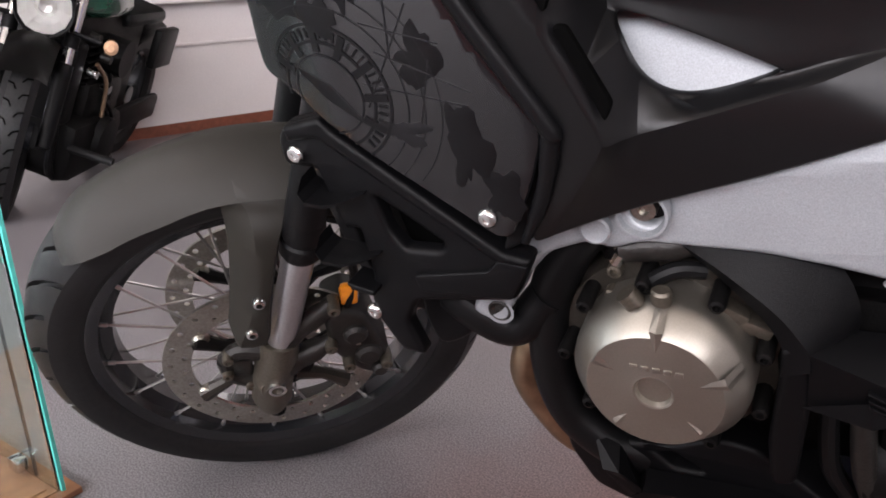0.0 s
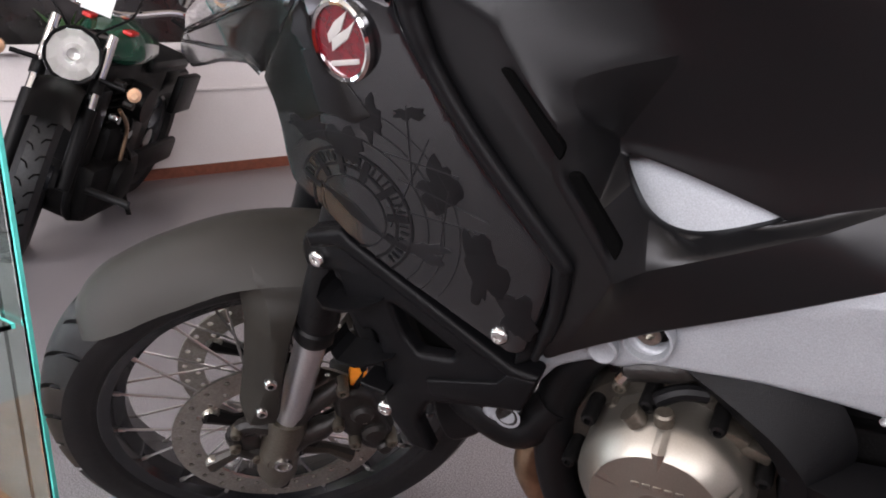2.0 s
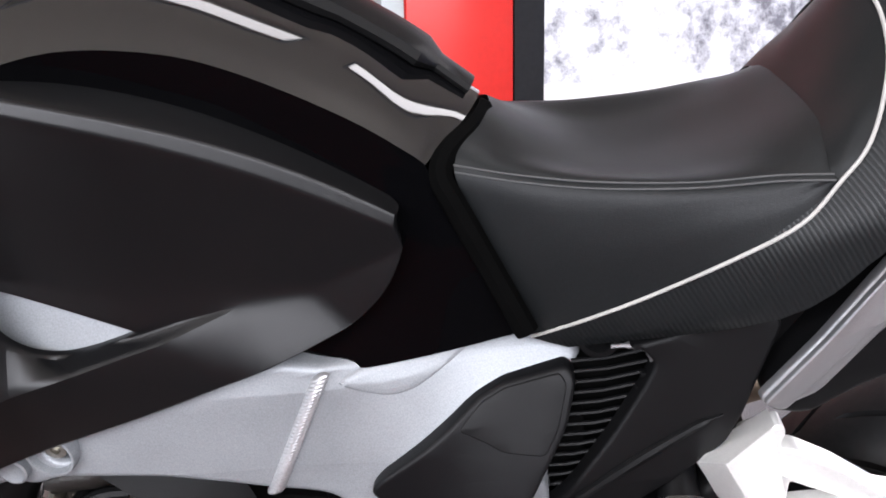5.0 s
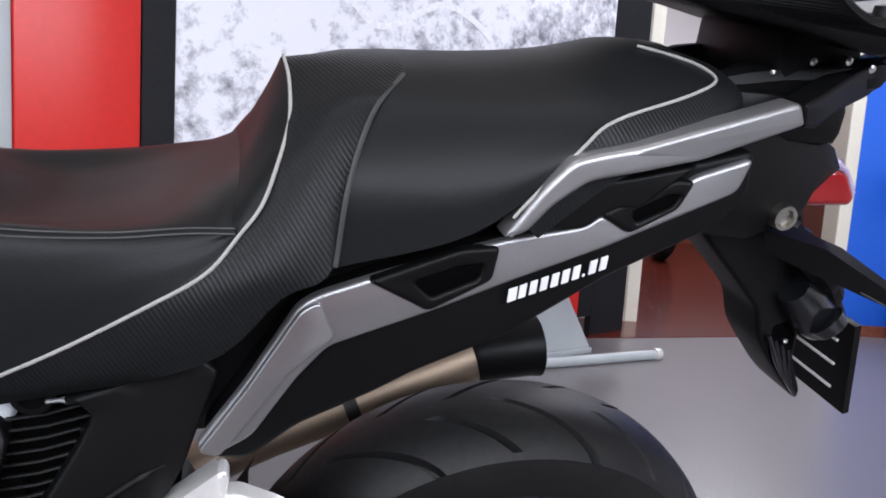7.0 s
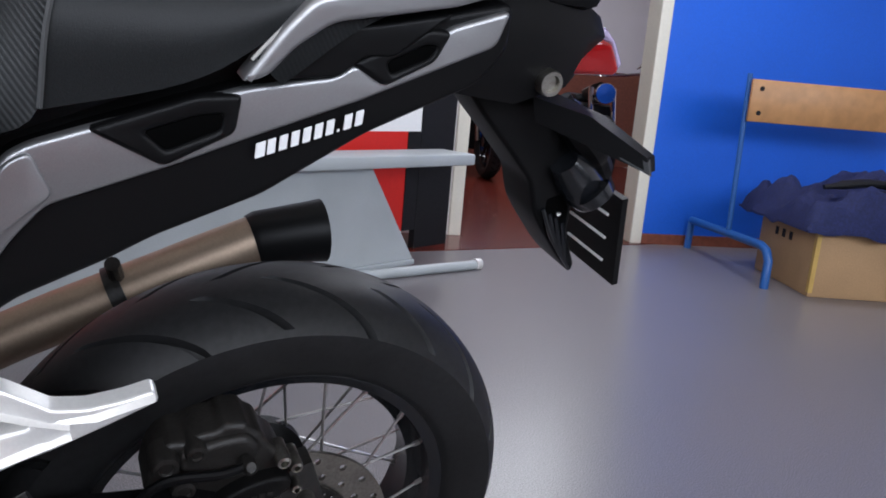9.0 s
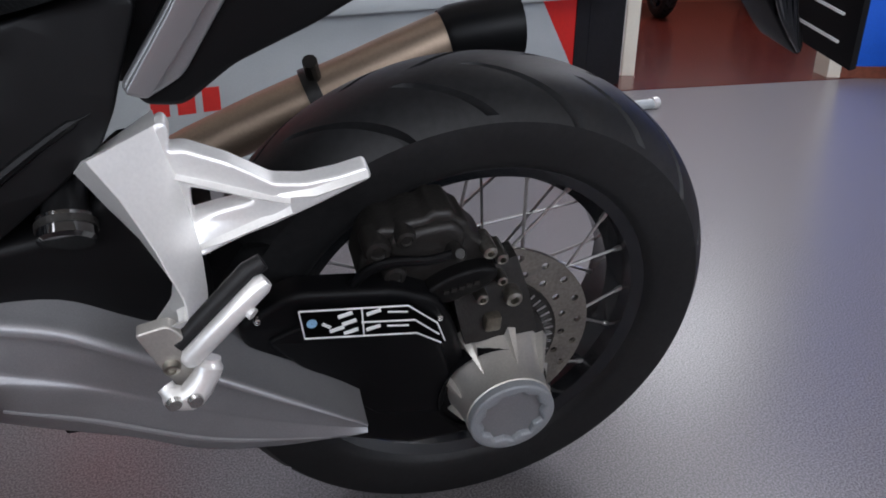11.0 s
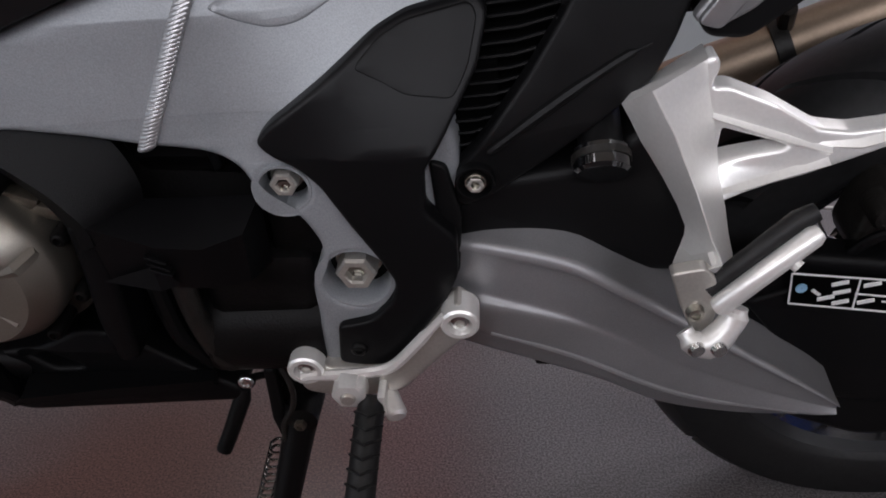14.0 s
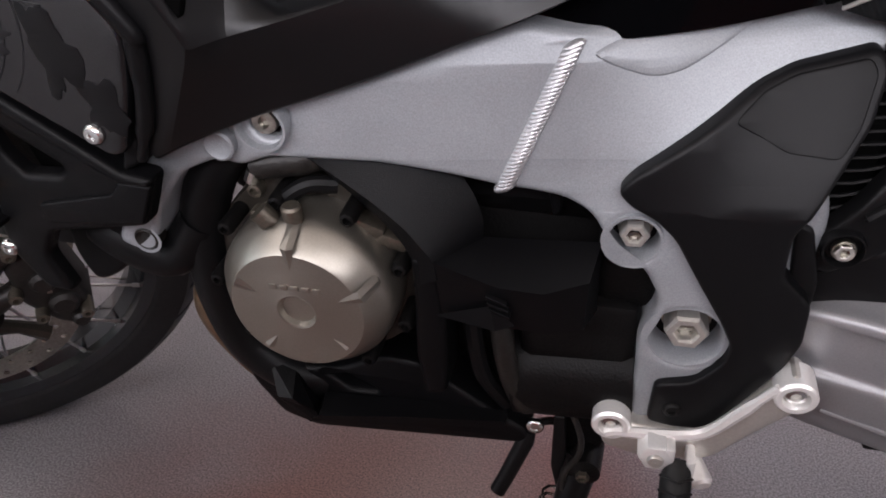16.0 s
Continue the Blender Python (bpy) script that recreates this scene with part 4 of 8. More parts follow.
part("cover_tail", plate([(0.45, 0.56), (0.53, 0.565), (0.53, 0.53), (0.49, 0.49), (0.46, 0.475), (0.448, 0.51)], -0.19, 0.04, 0.006, 0.02), ROUGHBLK, bracket)
bolt(0.370, -0.226, 0.704, 0.0085, bracket)
bolt(0.414, -0.223, 0.536, 0.0085, bracket)
bolt(0.556, -0.2375, 0.665, 0.0085, fairing, None, "bolt", 0.004)

# ---- main frame ----
FRAME_Y = [(0.50, -0.196), (0.67, -0.192), (0.80, -0.182), (0.90, -0.166), (1.05, -0.160), (1.12, -0.150)]


FRAME_TOP = [(0.66, 0.672), (0.75, 0.690), (0.83, 0.702), (0.87, 0.702), (0.92, 0.700), (0.99, 0.700), (1.054, 0.710), (1.10, 0.712)]


def frame_lat(x, z):
    """The frame's outer face: it leans in towards the seat, stands out by the pivot and turns in under the tank."""
    cap = lerp_table([(0.76, 0.020), (0.80, 0.030)], x)
    low = 0.014 * max(0.0, min(1.0, (x - 0.88) / 0.05, (1.055 - x) / 0.03)) * max(0.0, min(1.0, (0.625 - z) / 0.05))
    lean = 0.55 * max(0.0, z - 0.62) * max(0.0, min(1.0, (x - 0.9) / 0.12))
    return lerp_table(FRAME_Y, x) - low + lean + 0.10 * max(0.0, z - 0.63) + min(cap, 0.3 * max(0.0, z - lerp_table(FRAME_TOP, x)))


FRM = [(0.505, 0.533), (0.526, 0.523), (0.546, 0.538), (0.559, 0.572), (0.589, 0.609), (0.624, 0.624), (0.643, 0.618), (0.668, 0.628), (0.758, 0.625), (0.803, 0.618), (0.851, 0.605), (0.899, 0.596),
       (0.920, 0.586), (0.936, 0.560), (0.962, 0.541), (0.976, 0.512), (0.973, 0.494), (0.962, 0.468), (0.964, 0.430), (0.959, 0.352), (1.026, 0.350), (1.075, 0.420), (1.090, 0.470), (1.090, 0.590),
       (1.075, 0.640), (1.106, 0.690), (1.119, 0.704), (1.103, 0.720), (1.060, 0.730), (0.99, 0.722), (0.93, 0.720), (0.897, 0.722), (0.86, 0.728), (0.80, 0.710), (0.75, 0.690), (0.68, 0.673), (0.63, 0.659), (0.605, 0.645), (0.570, 0.630), (0.530, 0.585)]
frm = part("main_frame", curved_plate(FRM, frame_lat, 0.050, 0.006, 0.010, 0.02, [ring(0.673, 0.661, 0.0165, 16), ring(0.952, 0.568, 0.0195, 16), ring(1.001, 0.474, 0.030, 20), ring(0.535, 0.538, 0.0085, 14)]), FRAME, bike, "grey cast aluminium twin-spar frame with a weld seam")
# pale inlay behind the shroud's window, facing up
inlay = [(0.612, 0.842), (0.68, 0.832), (0.775, 0.790), (0.775, 0.765), (0.70, 0.740), (0.655, 0.738), (0.612, 0.77)]
part("side_inlay", curved_plate(inlay, lambda x, z: -0.186 + 0.12 * (x - 0.64) + 0.40 * (z - 0.75), 0.006, 0.002, 0.008, 0.02), FRAME, frm, "pale silver inlay behind the shroud")
# weld bead: overlapping ripples down the spar
a, b = Vector((0.898, -0.168, 0.712)), Vector((0.852, -0.180, 0.606))
for k in range(34):
    p = a.lerp(b, k / 33)
    p.y = frame_lat(p.x, p.z) - 0.0005
    bm = lathe([(0.0004, -0.0042), (0.0050, -0.0034), (0.0085, -0.0012), (0.0098, 0.003)], (0, 0, 0), 14)
    part("weld_ripple", placed(bm, Matrix.Translation(p) @ Matrix.Rotation(radians(-24), 4, "Y") @ Matrix.Diagonal((1, 1, 0.42, 1))), WELD, frm)
# shallow dished shoulder under the tank
part("frame_shoulder", curved_plate([(0.906, 0.706), (0.931, 0.692), (0.954, 0.684), (0.974, 0.686), (1.002, 0.700), (1.030, 0.716), (1.060, 0.726), (0.99, 0.718), (0.93, 0.716)], lambda x, z: frame_lat(x, z) - 0.0025, 0.008, 0.007, 0.016, 0.02), FRAME, frm)


def boss(x, z, y, r, depth, parent, mat, screw_r, screw_y):
    """A raised round seat with a bolt sunk into a well; shade is put into its dark floor."""
    bm = lathe([(r, y + depth + 0.01), (r, y + 0.003), (r * 0.97, y), (r * 0.87, y), (r * 0.82, y + 0.003), (r * 0.78, y + depth), (r * 0.70, y + depth)], (x, 0, z), 36)
    ob = part("bolt_seat", bm, mat, parent)
    # the well's shade is a separate dark disc
    part("well_floor", lathe(disc_cap([(r * 0.78, y + depth - 0.001), (r * 0.78, y + depth + 0.002)]), (x, 0, z), 28), ENGINE, ob, "bolt well floor, darkened as shade")
    bm = lathe([(0.0004, screw_y + 0.004), (screw_r * 0.42, screw_y + 0.004), (screw_r * 0.46, screw_y), (screw_r * 0.95, screw_y), (screw_r, screw_y + 0.003), (screw_r, y + depth)], (x, 0, z), 24)
    part("bolt", bm, DISC, ob)
    return ob


def hexnut(x, y, z, r, h, parent):
    bm = lathe([(r * 0.50, y + h * 0.9), (r * 0.52, y + h * 0.08), (r * 0.60, y), (r * 0.88, y), (r, y + h * 0.12), (r, y + h)], (x, 0, z), 6)
    part("hex_nut", bm, CASTING, parent, smooth=False)
    part("washer", lathe(disc_cap([(r * 1.15, y + h - 0.002), (r * 1.2, y + h + 0.002)]), (x, 0, z), 28), DISC, parent)


boss(0.669, 0.657, -0.1975, 0.022, 0.020, frm, FRAME, 0.0105, -0.188)
part("frame_plug", lathe([(0.0004, -0.198), (0.007, -0.198), (0.011, -0.200), (0.013, -0.199), (0.013, -0.18)], (0.632, 0, 0.640), 24), FRAME, frm)
y = frame_lat(0.952, 0.568) + 0.001
boss(0.952, 0.568, y, 0.023, 0.024, frm, FRAME, 0.006, y + 0.004)
hexnut(0.952, y + 0.001, 0.571, 0.0115, 0.018, frm)
y = frame_lat(1.001, 0.474) + 0.001
boss(1.001, 0.474, y, 0.035, 0.030, frm, FRAME, 0.010, y + 0.008)
hexnut(1.001, y - 0.001, 0.479, 0.0180, 0.026, frm)
part("frame_plug", lathe([(0.0004, -0.193), (0.006, -0.193), (0.010, -0.196), (0.0115, -0.195), (0.0115, -0.18)], (0.535, 0, 0.538), 24), CALIPER, frm)

# black pivot cover over the frame
COV = [(0.936, 0.611), (0.947, 0.624), (0.990, 0.653), (1.027, 0.680), (1.050, 0.691), (1.104, 0.702), (1.112, 0.690), (1.104, 0.655), (1.080, 0.612), (1.063, 0.585), (1.063, 0.547), (1.088, 0.520), (1.089, 0.480), (1.079, 0.453),
       (1.035, 0.380), (1.022, 0.375), (0.978, 0.379), (0.981, 0.426), (1.013, 0.434), (1.032, 0.456), (1.036, 0.474), (1.024, 0.500), (0.982, 0.575), (0.967, 0.590), (0.947, 0.600)]


def cov_lat(x, z):
    """The cover follows the frame: upright below, leaning in above."""
    return lerp_table([(0.93, -0.180), (1.0, -0.186), (1.15, -0.172)], x) + 0.6 * max(0.0, z - 0.60) * max(0.0, min(1.0, (x - 0.93) / 0.1))


cover = part("pivot_cover", curved_plate(COV, cov_lat, 0.022, 0.004, 0.007, 0.02), COVERBLK, bike, "matt black plastic frame cover")
fold = [(1.012, 0.660), (1.030, 0.677), (1.051, 0.6875), (1.098, 0.697), (1.104, 0.688), (1.097, 0.656), (1.086, 0.636), (1.050, 0.640)]
part("cover_panel", curved_plate(fold, lambda x, z: cov_lat(x, z) - 0.0012, 0.006, 0.0012, 0.006, 0.02), MATT, cover)
bolt(0.998, -0.186, 0.400, 0.008, cover, ENGINE)
part("cover_edge", plate([(1.066, 0.585), (1.080, 0.580), (1.092, 0.53), (1.090, 0.47), (1.078, 0.46)], -0.162, 0.02, 0.003, 0.006), MATT, cover)


def grille_lat(x, z):
    return -0.112 - 0.2 * max(0.0, 0.70 - z)


# side grille: frame edge, near-black backing as shade between the slats, and slats
GR = [(1.106, 0.704), (1.131, 0.718), (1.163, 0.722), (1.178, 0.704), (1.162, 0.650), (1.105, 0.571), (1.080, 0.548), (1.066, 0.544), (1.075, 0.575), (1.088, 0.606), (1.104, 0.642)]
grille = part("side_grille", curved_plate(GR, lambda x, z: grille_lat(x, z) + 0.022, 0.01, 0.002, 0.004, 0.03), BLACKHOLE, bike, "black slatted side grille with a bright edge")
for k in range(16):
    u = k / 15
    z0, z1 = 0.700 - 0.150 * u, 0.714 - 0.158 * u
    x0 = lerp_table([(0.545, 1.066), (0.575, 1.074), (0.606, 1.087), (0.642, 1.103), (0.702, 1.108)], z0)
    x1 = lerp_table([(0.552, 1.084), (0.571, 1.100), (0.650, 1.156), (0.704, 1.172), (0.716, 1.166)], z1)
    p0, p1 = Vector((x0, grille_lat(x0, z0) + 0.006, z0)), Vector((x1, grille_lat(x1, z1) + 0.004, z1))
    part("slat", tube([p0, p0.lerp(p1, 0.5) + Vector((0, 0.001, -0.003)), p1], 0.0026, 6, None, 0, 0.6), COVERBLK, grille)
edge = [(x, grille_lat(x, z) - 0.002, z) for x, z in ((1.140, 0.721), (1.164, 0.722), (1.177, 0.710), (1.175, 0.694), (1.161, 0.654), (1.128, 0.607), (1.100, 0.570), (1.082, 0.549))]
part("grille_edge", tube(edge, [0.002, 0.0035, 0.005, 0.005, 0.0045, 0.004, 0.003, 0.002], 8, None, 5), SILVERP, grille, "bright grille edge")
for k in range(11):
    u = (k + 0.5) / 11
    z = 0.702 - 0.140 * u
    x = lerp_table([(0.552, 1.084), (0.571, 1.100), (0.650, 1.156), (0.704, 1.172)], z) + 0.001
    p = Vector((x, grille_lat(x, z) - 0.004, z))
    part("clip", box(p - Vector((0.005, 0.004, 0.003)), p + Vector((0.002, 0.004, 0.003)), None, 0.001), MATT, grille)

# side panel below the seat and the strut to the frame
def panel_lat(x, z):
    return -0.155 + 0.25 * max(0.0, z - 0.6)


side = [(1.152, 0.726), (1.192, 0.738), (1.257, 0.762), (1.275, 0.748), (1.258, 0.700), (1.249, 0.672), (1.236, 0.645), (1.205, 0.618), (1.121, 0.550), (1.096, 0.535), (1.083, 0.542), (1.086, 0.570), (1.103, 0.590), (1.142, 0.648), (1.166, 0.690), (1.176, 0.712), (1.164, 0.724)]
sp = part("rear_side_panel", curved_plate(side, panel_lat, 0.02, 0.004, 0.006, 0.025), MATT, bike, "matt black panel below the seat")
part("panel_rib", tube([(x, panel_lat(x, z) - 0.001, z) for x, z in ((1.112, 0.588), (1.121, 0.596), (1.167, 0.631), (1.210, 0.660), (1.232, 0.671))], [0.001, 0.004, 0.005, 0.004, 0.001], 8, None, 4), MATT, sp)
boss(1.103, 0.564, -0.163, 0.016, 0.008, sp, MATT, 0.0075, -0.165)
hexnut(1.103, -0.1655, 0.564, 0.0075, 0.006, sp)
part("seat_lock", lathe([(0.0004, -0.104), (0.011, -0.104), (0.012, -0.114), (0.017, -0.114), (0.017, -0.09)], (1.130, 0, 0.726), 24), MATT, sp, "round black seat stopper")

# added near-black sheet gives shade to the hole between cover and side panel
part("shadow_panel", plate([(1.045, 0.640), (1.120, 0.650), (1.125, 0.560), (1.110, 0.490), (1.050, 0.490)], -0.118, 0.02, 0.003, 0.006), BLACKHOLE, bike, "near-black sheet added as shade behind the frame cover")

# ---- engine ----
CXE, CZE = 0.685, 0.503
prof = [(0.0004, -0.2235), (0.0142, -0.2235), (0.0160, -0.2283), (0.0175, -0.2290), (0.0195, -0.2285), (0.0580, -0.2280), (0.0592, -0.2272), (0.0735, -0.2085), (0.0765, -0.2035), (0.0775, -0.197), (0.078, -0.175), (0.078, -0.12)]
clutch = part("clutch_cover", lathe(prof, (CXE, 0, CZE), 72), CLUTCH, bike, "champagne metallic round engine cover")
for ang, r0, r1, wd in ((88, 0.036, 0.076, 0.0055), (152, 0.030, 0.066, 0.006), (22, 0.034, 0.074, 0.006), (232, 0.032, 0.062, 0.0045), (318, 0.032, 0.062, 0.003)):
    c, s = math.cos(radians(ang)), math.sin(radians(ang))
    q = lambda r, t, y: (CXE + r * c - t * s, y, CZE + r * s + t * c)
    bm = bmesh.new()
    vs = [bm.verts.new(p) for p in (q(r0, 0, -0.2275), q(r1 * 0.86, wd, -0.2285), q(r1, wd, -0.206), q(r1, -wd, -0.206), q(r1 * 0.86, -wd, -0.2285), q(r1 * 0.86, 0, -0.2305), q(r1, 0, -0.2100))]
    for f in ((0, 1, 5), (0, 5, 4), (1, 2, 6, 5), (5, 6, 3, 4), (2, 3, 6)):
        bm.faces.new([vs[i] for i in f])
    part("cover_rib", bm, CLUTCH, clutch, smooth=False)
for k in range(5):
    x = CXE - 0.020 + k * 0.0095
    part("emblem_bar", box((x, -0.2296, CZE + 0.0235 - k * 0.0003), (x + 0.0068, -0.2280, CZE + 0.0285 - k * 0.0003), None, 0.0006), CLUTCH, clutch)
for k in range(9):
    a = radians(20 + 40 * k)
    r = 0.088
    part("cover_bolt", lathe([(0.0004, -0.195), (0.003, -0.195), (0.0035, -0.200), (0.006, -0.199), (0.0075, -0.195), (0.0075, -0.16)], (CXE + r * math.cos(a), 0, CZE + r * math.sin(a)), 12),
         ENGINE, clutch)
part("cover_flange", lathe([(0.070, -0.165), (0.096, -0.165), (0.098, -0.160), (0.098, -0.05), (0.0004, -0.05)], (CXE, 0, CZE), 48), BRONZE, bike, "dark bronze engine casing flange")
# cast brackets on the cover's rear side, with their bolts
for x, z, w, h, ang, y in ((0.737, 0.561, 0.016, 0.006, 24, -0.176), (0.757, 0.549, 0.015, 0.006, 18, -0.176), (0.744, 0.529, 0.011, 0.007, -8, -0.192), (0.748, 0.546, 0.010, 0.012, 30, -0.172)):
    m = Matrix.Translation((x, y, z)) @ Matrix.Rotation(radians(ang), 4, "Y")
    part("casting_tab", placed(box((-w, -0.007, -h), (w, 0.012, h), None, 0.003), m), GOLDLEG, clutch)
# sensor stubs above the cover and the thin hose between them
bm = tube([(0.687, -0.198, 0.562), (0.687, -0.205, 0.590)], 0.0072, 14)
tube([(0.687, -0.205, 0.583), (0.687, -0.2055, 0.593), (0.687, -0.2055, 0.595)], [0.0088, 0.0088, 0.007], 14, bm)
part("sensor_plug", bm, GOLDLEG, bike, "bronze metal hose stub")
bm = tube([(0.676, -0.198, 0.563), (0.662, -0.203, 0.580)], 0.0075, 14)
tube([(0.665, -0.203, 0.576), (0.657, -0.204, 0.586)], 0.0098, 14, bm)
part("sensor_plug", bm, GOLDLEG, bike, "bronze metal hose stub")
part("thin_hose", tube([(0.664, -0.186, 0.572), (0.676, -0.188, 0.590), (0.695, -0.184, 0.601), (0.716, -0.176, 0.598)], 0.0075, 10, None, 5), MATT, bike, "black thin hose")
# engine block and cylinder head masses behind
bm = box((0.60, -0.13, 0.36), (0.98, 0.13, 0.60), None, 0.03)
box((0.56, -0.10, 0.52), (0.72, 0.10, 0.66), bm, 0.03)
box((0.62, -0.155, 0.575), (0.74, -0.08, 0.625), bm, 0.012)
part("engine_block", bm, ENGINE, bike, "dark cast engine block")
for x, z, r in ((0.655, 0.632, 0.011), (0.672, 0.645, 0.009), (0.735, 0.610, 0.010), (0.640, 0.585, 0.007), (0.646, 0.610, 0.006), (0.700, 0.628, 0.006), (0.752, 0.590, 0.007), (0.636, 0.560, 0.006), (0.665, 0.618, 0.008)):
    part("engine_bolt", lathe([(0.0004, -0.172), (r * 0.5, -0.172), (r * 0.55, -0.177), (r * 0.9, -0.176), (r, -0.172), (r, -0.13)], (x, 0, z), 12), CALIPER if r > 0.0085 else GOLDLEG, bike)
part("hose_union", tube([(0.648, -0.178, 0.612), (0.690, -0.176, 0.620), (0.704, -0.17, 0.623)], [0.012, 0.0135, 0.0135], 14), CALIPER, bike, "dark hose union")
part("union_clip", tube([(0.644, -0.182, 0.601), (0.650, -0.184, 0.612)], 0.0065, 10), STEEL, bike, "bright hose clip")
# front downtube hose and exhaust header
part("radiator_hose", tube([(0.622, -0.15, 0.622), (0.597, -0.158, 0.594), (0.576, -0.16, 0.545), (0.570, -0.16, 0.50), (0.572, -0.16, 0.44), (0.588, -0.16, 0.392), (0.625, -0.16, 0.360), (0.66, -0.15, 0.345)], 0.022, 14, None, 6), MATT, bike, "thick black hose in front of the engine")
part("lower_tube", tube([(0.46, -0.17, 0.555), (0.50, -0.175, 0.522), (0.54, -0.17, 0.505), (0.575, -0.165, 0.545)], [0.018, 0.022, 0.022, 0.02], 12, None, 6), MATT, bike, "black lower crash tube")
part("exhaust_header", tube([(0.56, -0.06, 0.47), (0.530, -0.09, 0.43), (0.515, -0.10, 0.385), (0.535, -0.10, 0.335), (0.575, -0.10, 0.295), (0.64, -0.08, 0.285)], 0.021, 14, None, 6), EXH, bike, "heat-tinted exhaust header pipe")

# covers behind the clutch
IN = [(0.684, -0.172, 0.642), (0.737, -0.160, 0.645), (0.778, -0.156, 0.638), (0.815, -0.160, 0.606), (0.832, -0.165, 0.572), (0.832, -0.168, 0.545)]
RG = [(0.692, -0.186, 0.632), (0.735, -0.194, 0.608), (0.772, -0.202, 0.584), (0.790, -0.206, 0.566), (0.800, -0.208, 0.552), (0.802, -0.208, 0.535)]
LO = [(0.700, -0.180, 0.620), (0.731, -0.186, 0.597), (0.764, -0.194, 0.570), (0.779, -0.199, 0.550), (0.782, -0.201, 0.535), (0.780, -0.201, 0.520)]
bm = loft([(a, b, c, c + Vector((-0.004, 0.03, -0.004))) for a, b, c in zip(spline(IN, 5), spline(RG, 5), spline(LO, 5))], closed=False, caps=False)
eng_cover = part("engine_side_cover", bm, ROUGHBLK, bike, "matt black cover sweeping over the clutch")
part("cover_post", plate([(0.779, 0.552), (0.802, 0.552), (0.806, 0.500), (0.802, 0.400), (0.782, 0.395), (0.776, 0.445), (0.780, 0.52)], -0.203, 0.05, 0.006, 0.008), ROUGHBLK, eng_cover)
bm = loft([[(0.800, -0.208, 0.553), (0.815, -0.165, 0.551), (0.815, -0.165, 0.485), (0.803, -0.202, 0.497)], [(0.852, -0.213, 0.538), (0.852, -0.165, 0.552), (0.852, -0.165, 0.482), (0.858, -0.206, 0.491)],
           [(0.888, -0.213, 0.536), (0.890, -0.165, 0.554), (0.890, -0.165, 0.482), (0.892, -0.206, 0.490)], [(0.922, -0.206, 0.546), (0.928, -0.165, 0.556), (0.928, -0.165, 0.485), (0.919, -0.200, 0.493)]])
bmesh.ops.bevel(bm, geom=[e for e in bm.edges if e.calc_face_angle(0) > 0.5], offset=0.003, segments=2, affect="EDGES", clamp_overlap=True)
part("upper_box", bm, ROUGHBLK, eng_cover, "black cover box with a flat shelf")
bm = bmesh.new()
q = [bm.verts.new(p) for p in ((0.798, -0.206, 0.497), (0.846, -0.213, 0.519), (0.866, -0.212, 0.500), (0.850, -0.218, 0.497), (0.84, -0.200, 0.500))]
for f in ((0, 1, 3), (1, 2, 3), (0, 4, 1), (1, 4, 2), (0, 3, 4), (2, 4, 3)):
    bm.faces.new([q[i] for i in f])
part("pointed_fin", bm, ROUGHBLK, eng_cover, smooth=False)
for k in range(3):
    x, z = 0.843 + 0.001 * k, 0.530 - 0.0062 * k
    part("fin_bar", plate([(x, z + 0.001), (x + 0.017, z - 0.006), (x + 0.017, z - 0.0085), (x, z - 0.0015)], -0.2165, 0.008, 0.0006, 0.0005), ROUGHBLK, eng_cover)
part("inner_panel", plate([(0.80, 0.61), (0.90, 0.592), (0.935, 0.560), (0.93, 0.55), (0.82, 0.555)], -0.13, 0.02, 0.003, 0.006), MATT, eng_cover)
part("panel_tab", plate([(0.880, 0.593), (0.892, 0.592), (0.893, 0.565), (0.886, 0.560)], -0.140, 0.02, 0.002, 0.003), ROUGHBLK, eng_cover)
part("starter_housing", tube([(0.855, -0.13, 0.386), (0.965, -0.13, 0.392)], 0.052, 24), ENGINE, bike, "black cylindrical starter housing")
part("gear_housing", box((0.86, -0.165, 0.41), (0.965, -0.08, 0.49), None, 0.012), ENGINE, bike, "black gearbox casing")
part("rear_casing", box((0.925, -0.155, 0.48), (0.975, -0.08, 0.56), None, 0.012), ENGINE, bike, "black rear engine casing")
part("breather_hose", tube([(0.820, -0.170, 0.480), (0.823, -0.170, 0.435), (0.830, -0.168, 0.395), (0.850, -0.160, 0.355)], 0.0090, 10, None, 6), MATT, bike, "black breather hose")
part("coolant_hose", tube([(0.846, -0.172, 0.480), (0.850, -0.174, 0.435), (0.857, -0.172, 0.395), (0.868, -0.170, 0.368), (0.880, -0.160, 0.362)], 0.0105, 12, None, 6), CALIPER, bike, "grey-black coolant hose")

# belly guard
BEL = [(0.580, 0.368), (0.616, 0.381), (0.640, 0.372), (0.684, 0.378), (0.729, 0.402), (0.767, 0.398), (0.790, 0.380), (0.830, 0.350), (0.872, 0.322), (0.872, 0.305), (0.646, 0.286), (0.609, 0.300), (0.583, 0.345)]
belly = part("belly_guard", plate(BEL, lambda x, z: -0.168 - 0.1 * max(0.0, z - 0.32) * 0, 0.34, 0.006, 0.010, [[(0.665, 0.372), (0.690, 0.371), (0.722, 0.352), (0.690, 0.350)]]), ROUGHBLK, bike, "matt black engine belly guard")
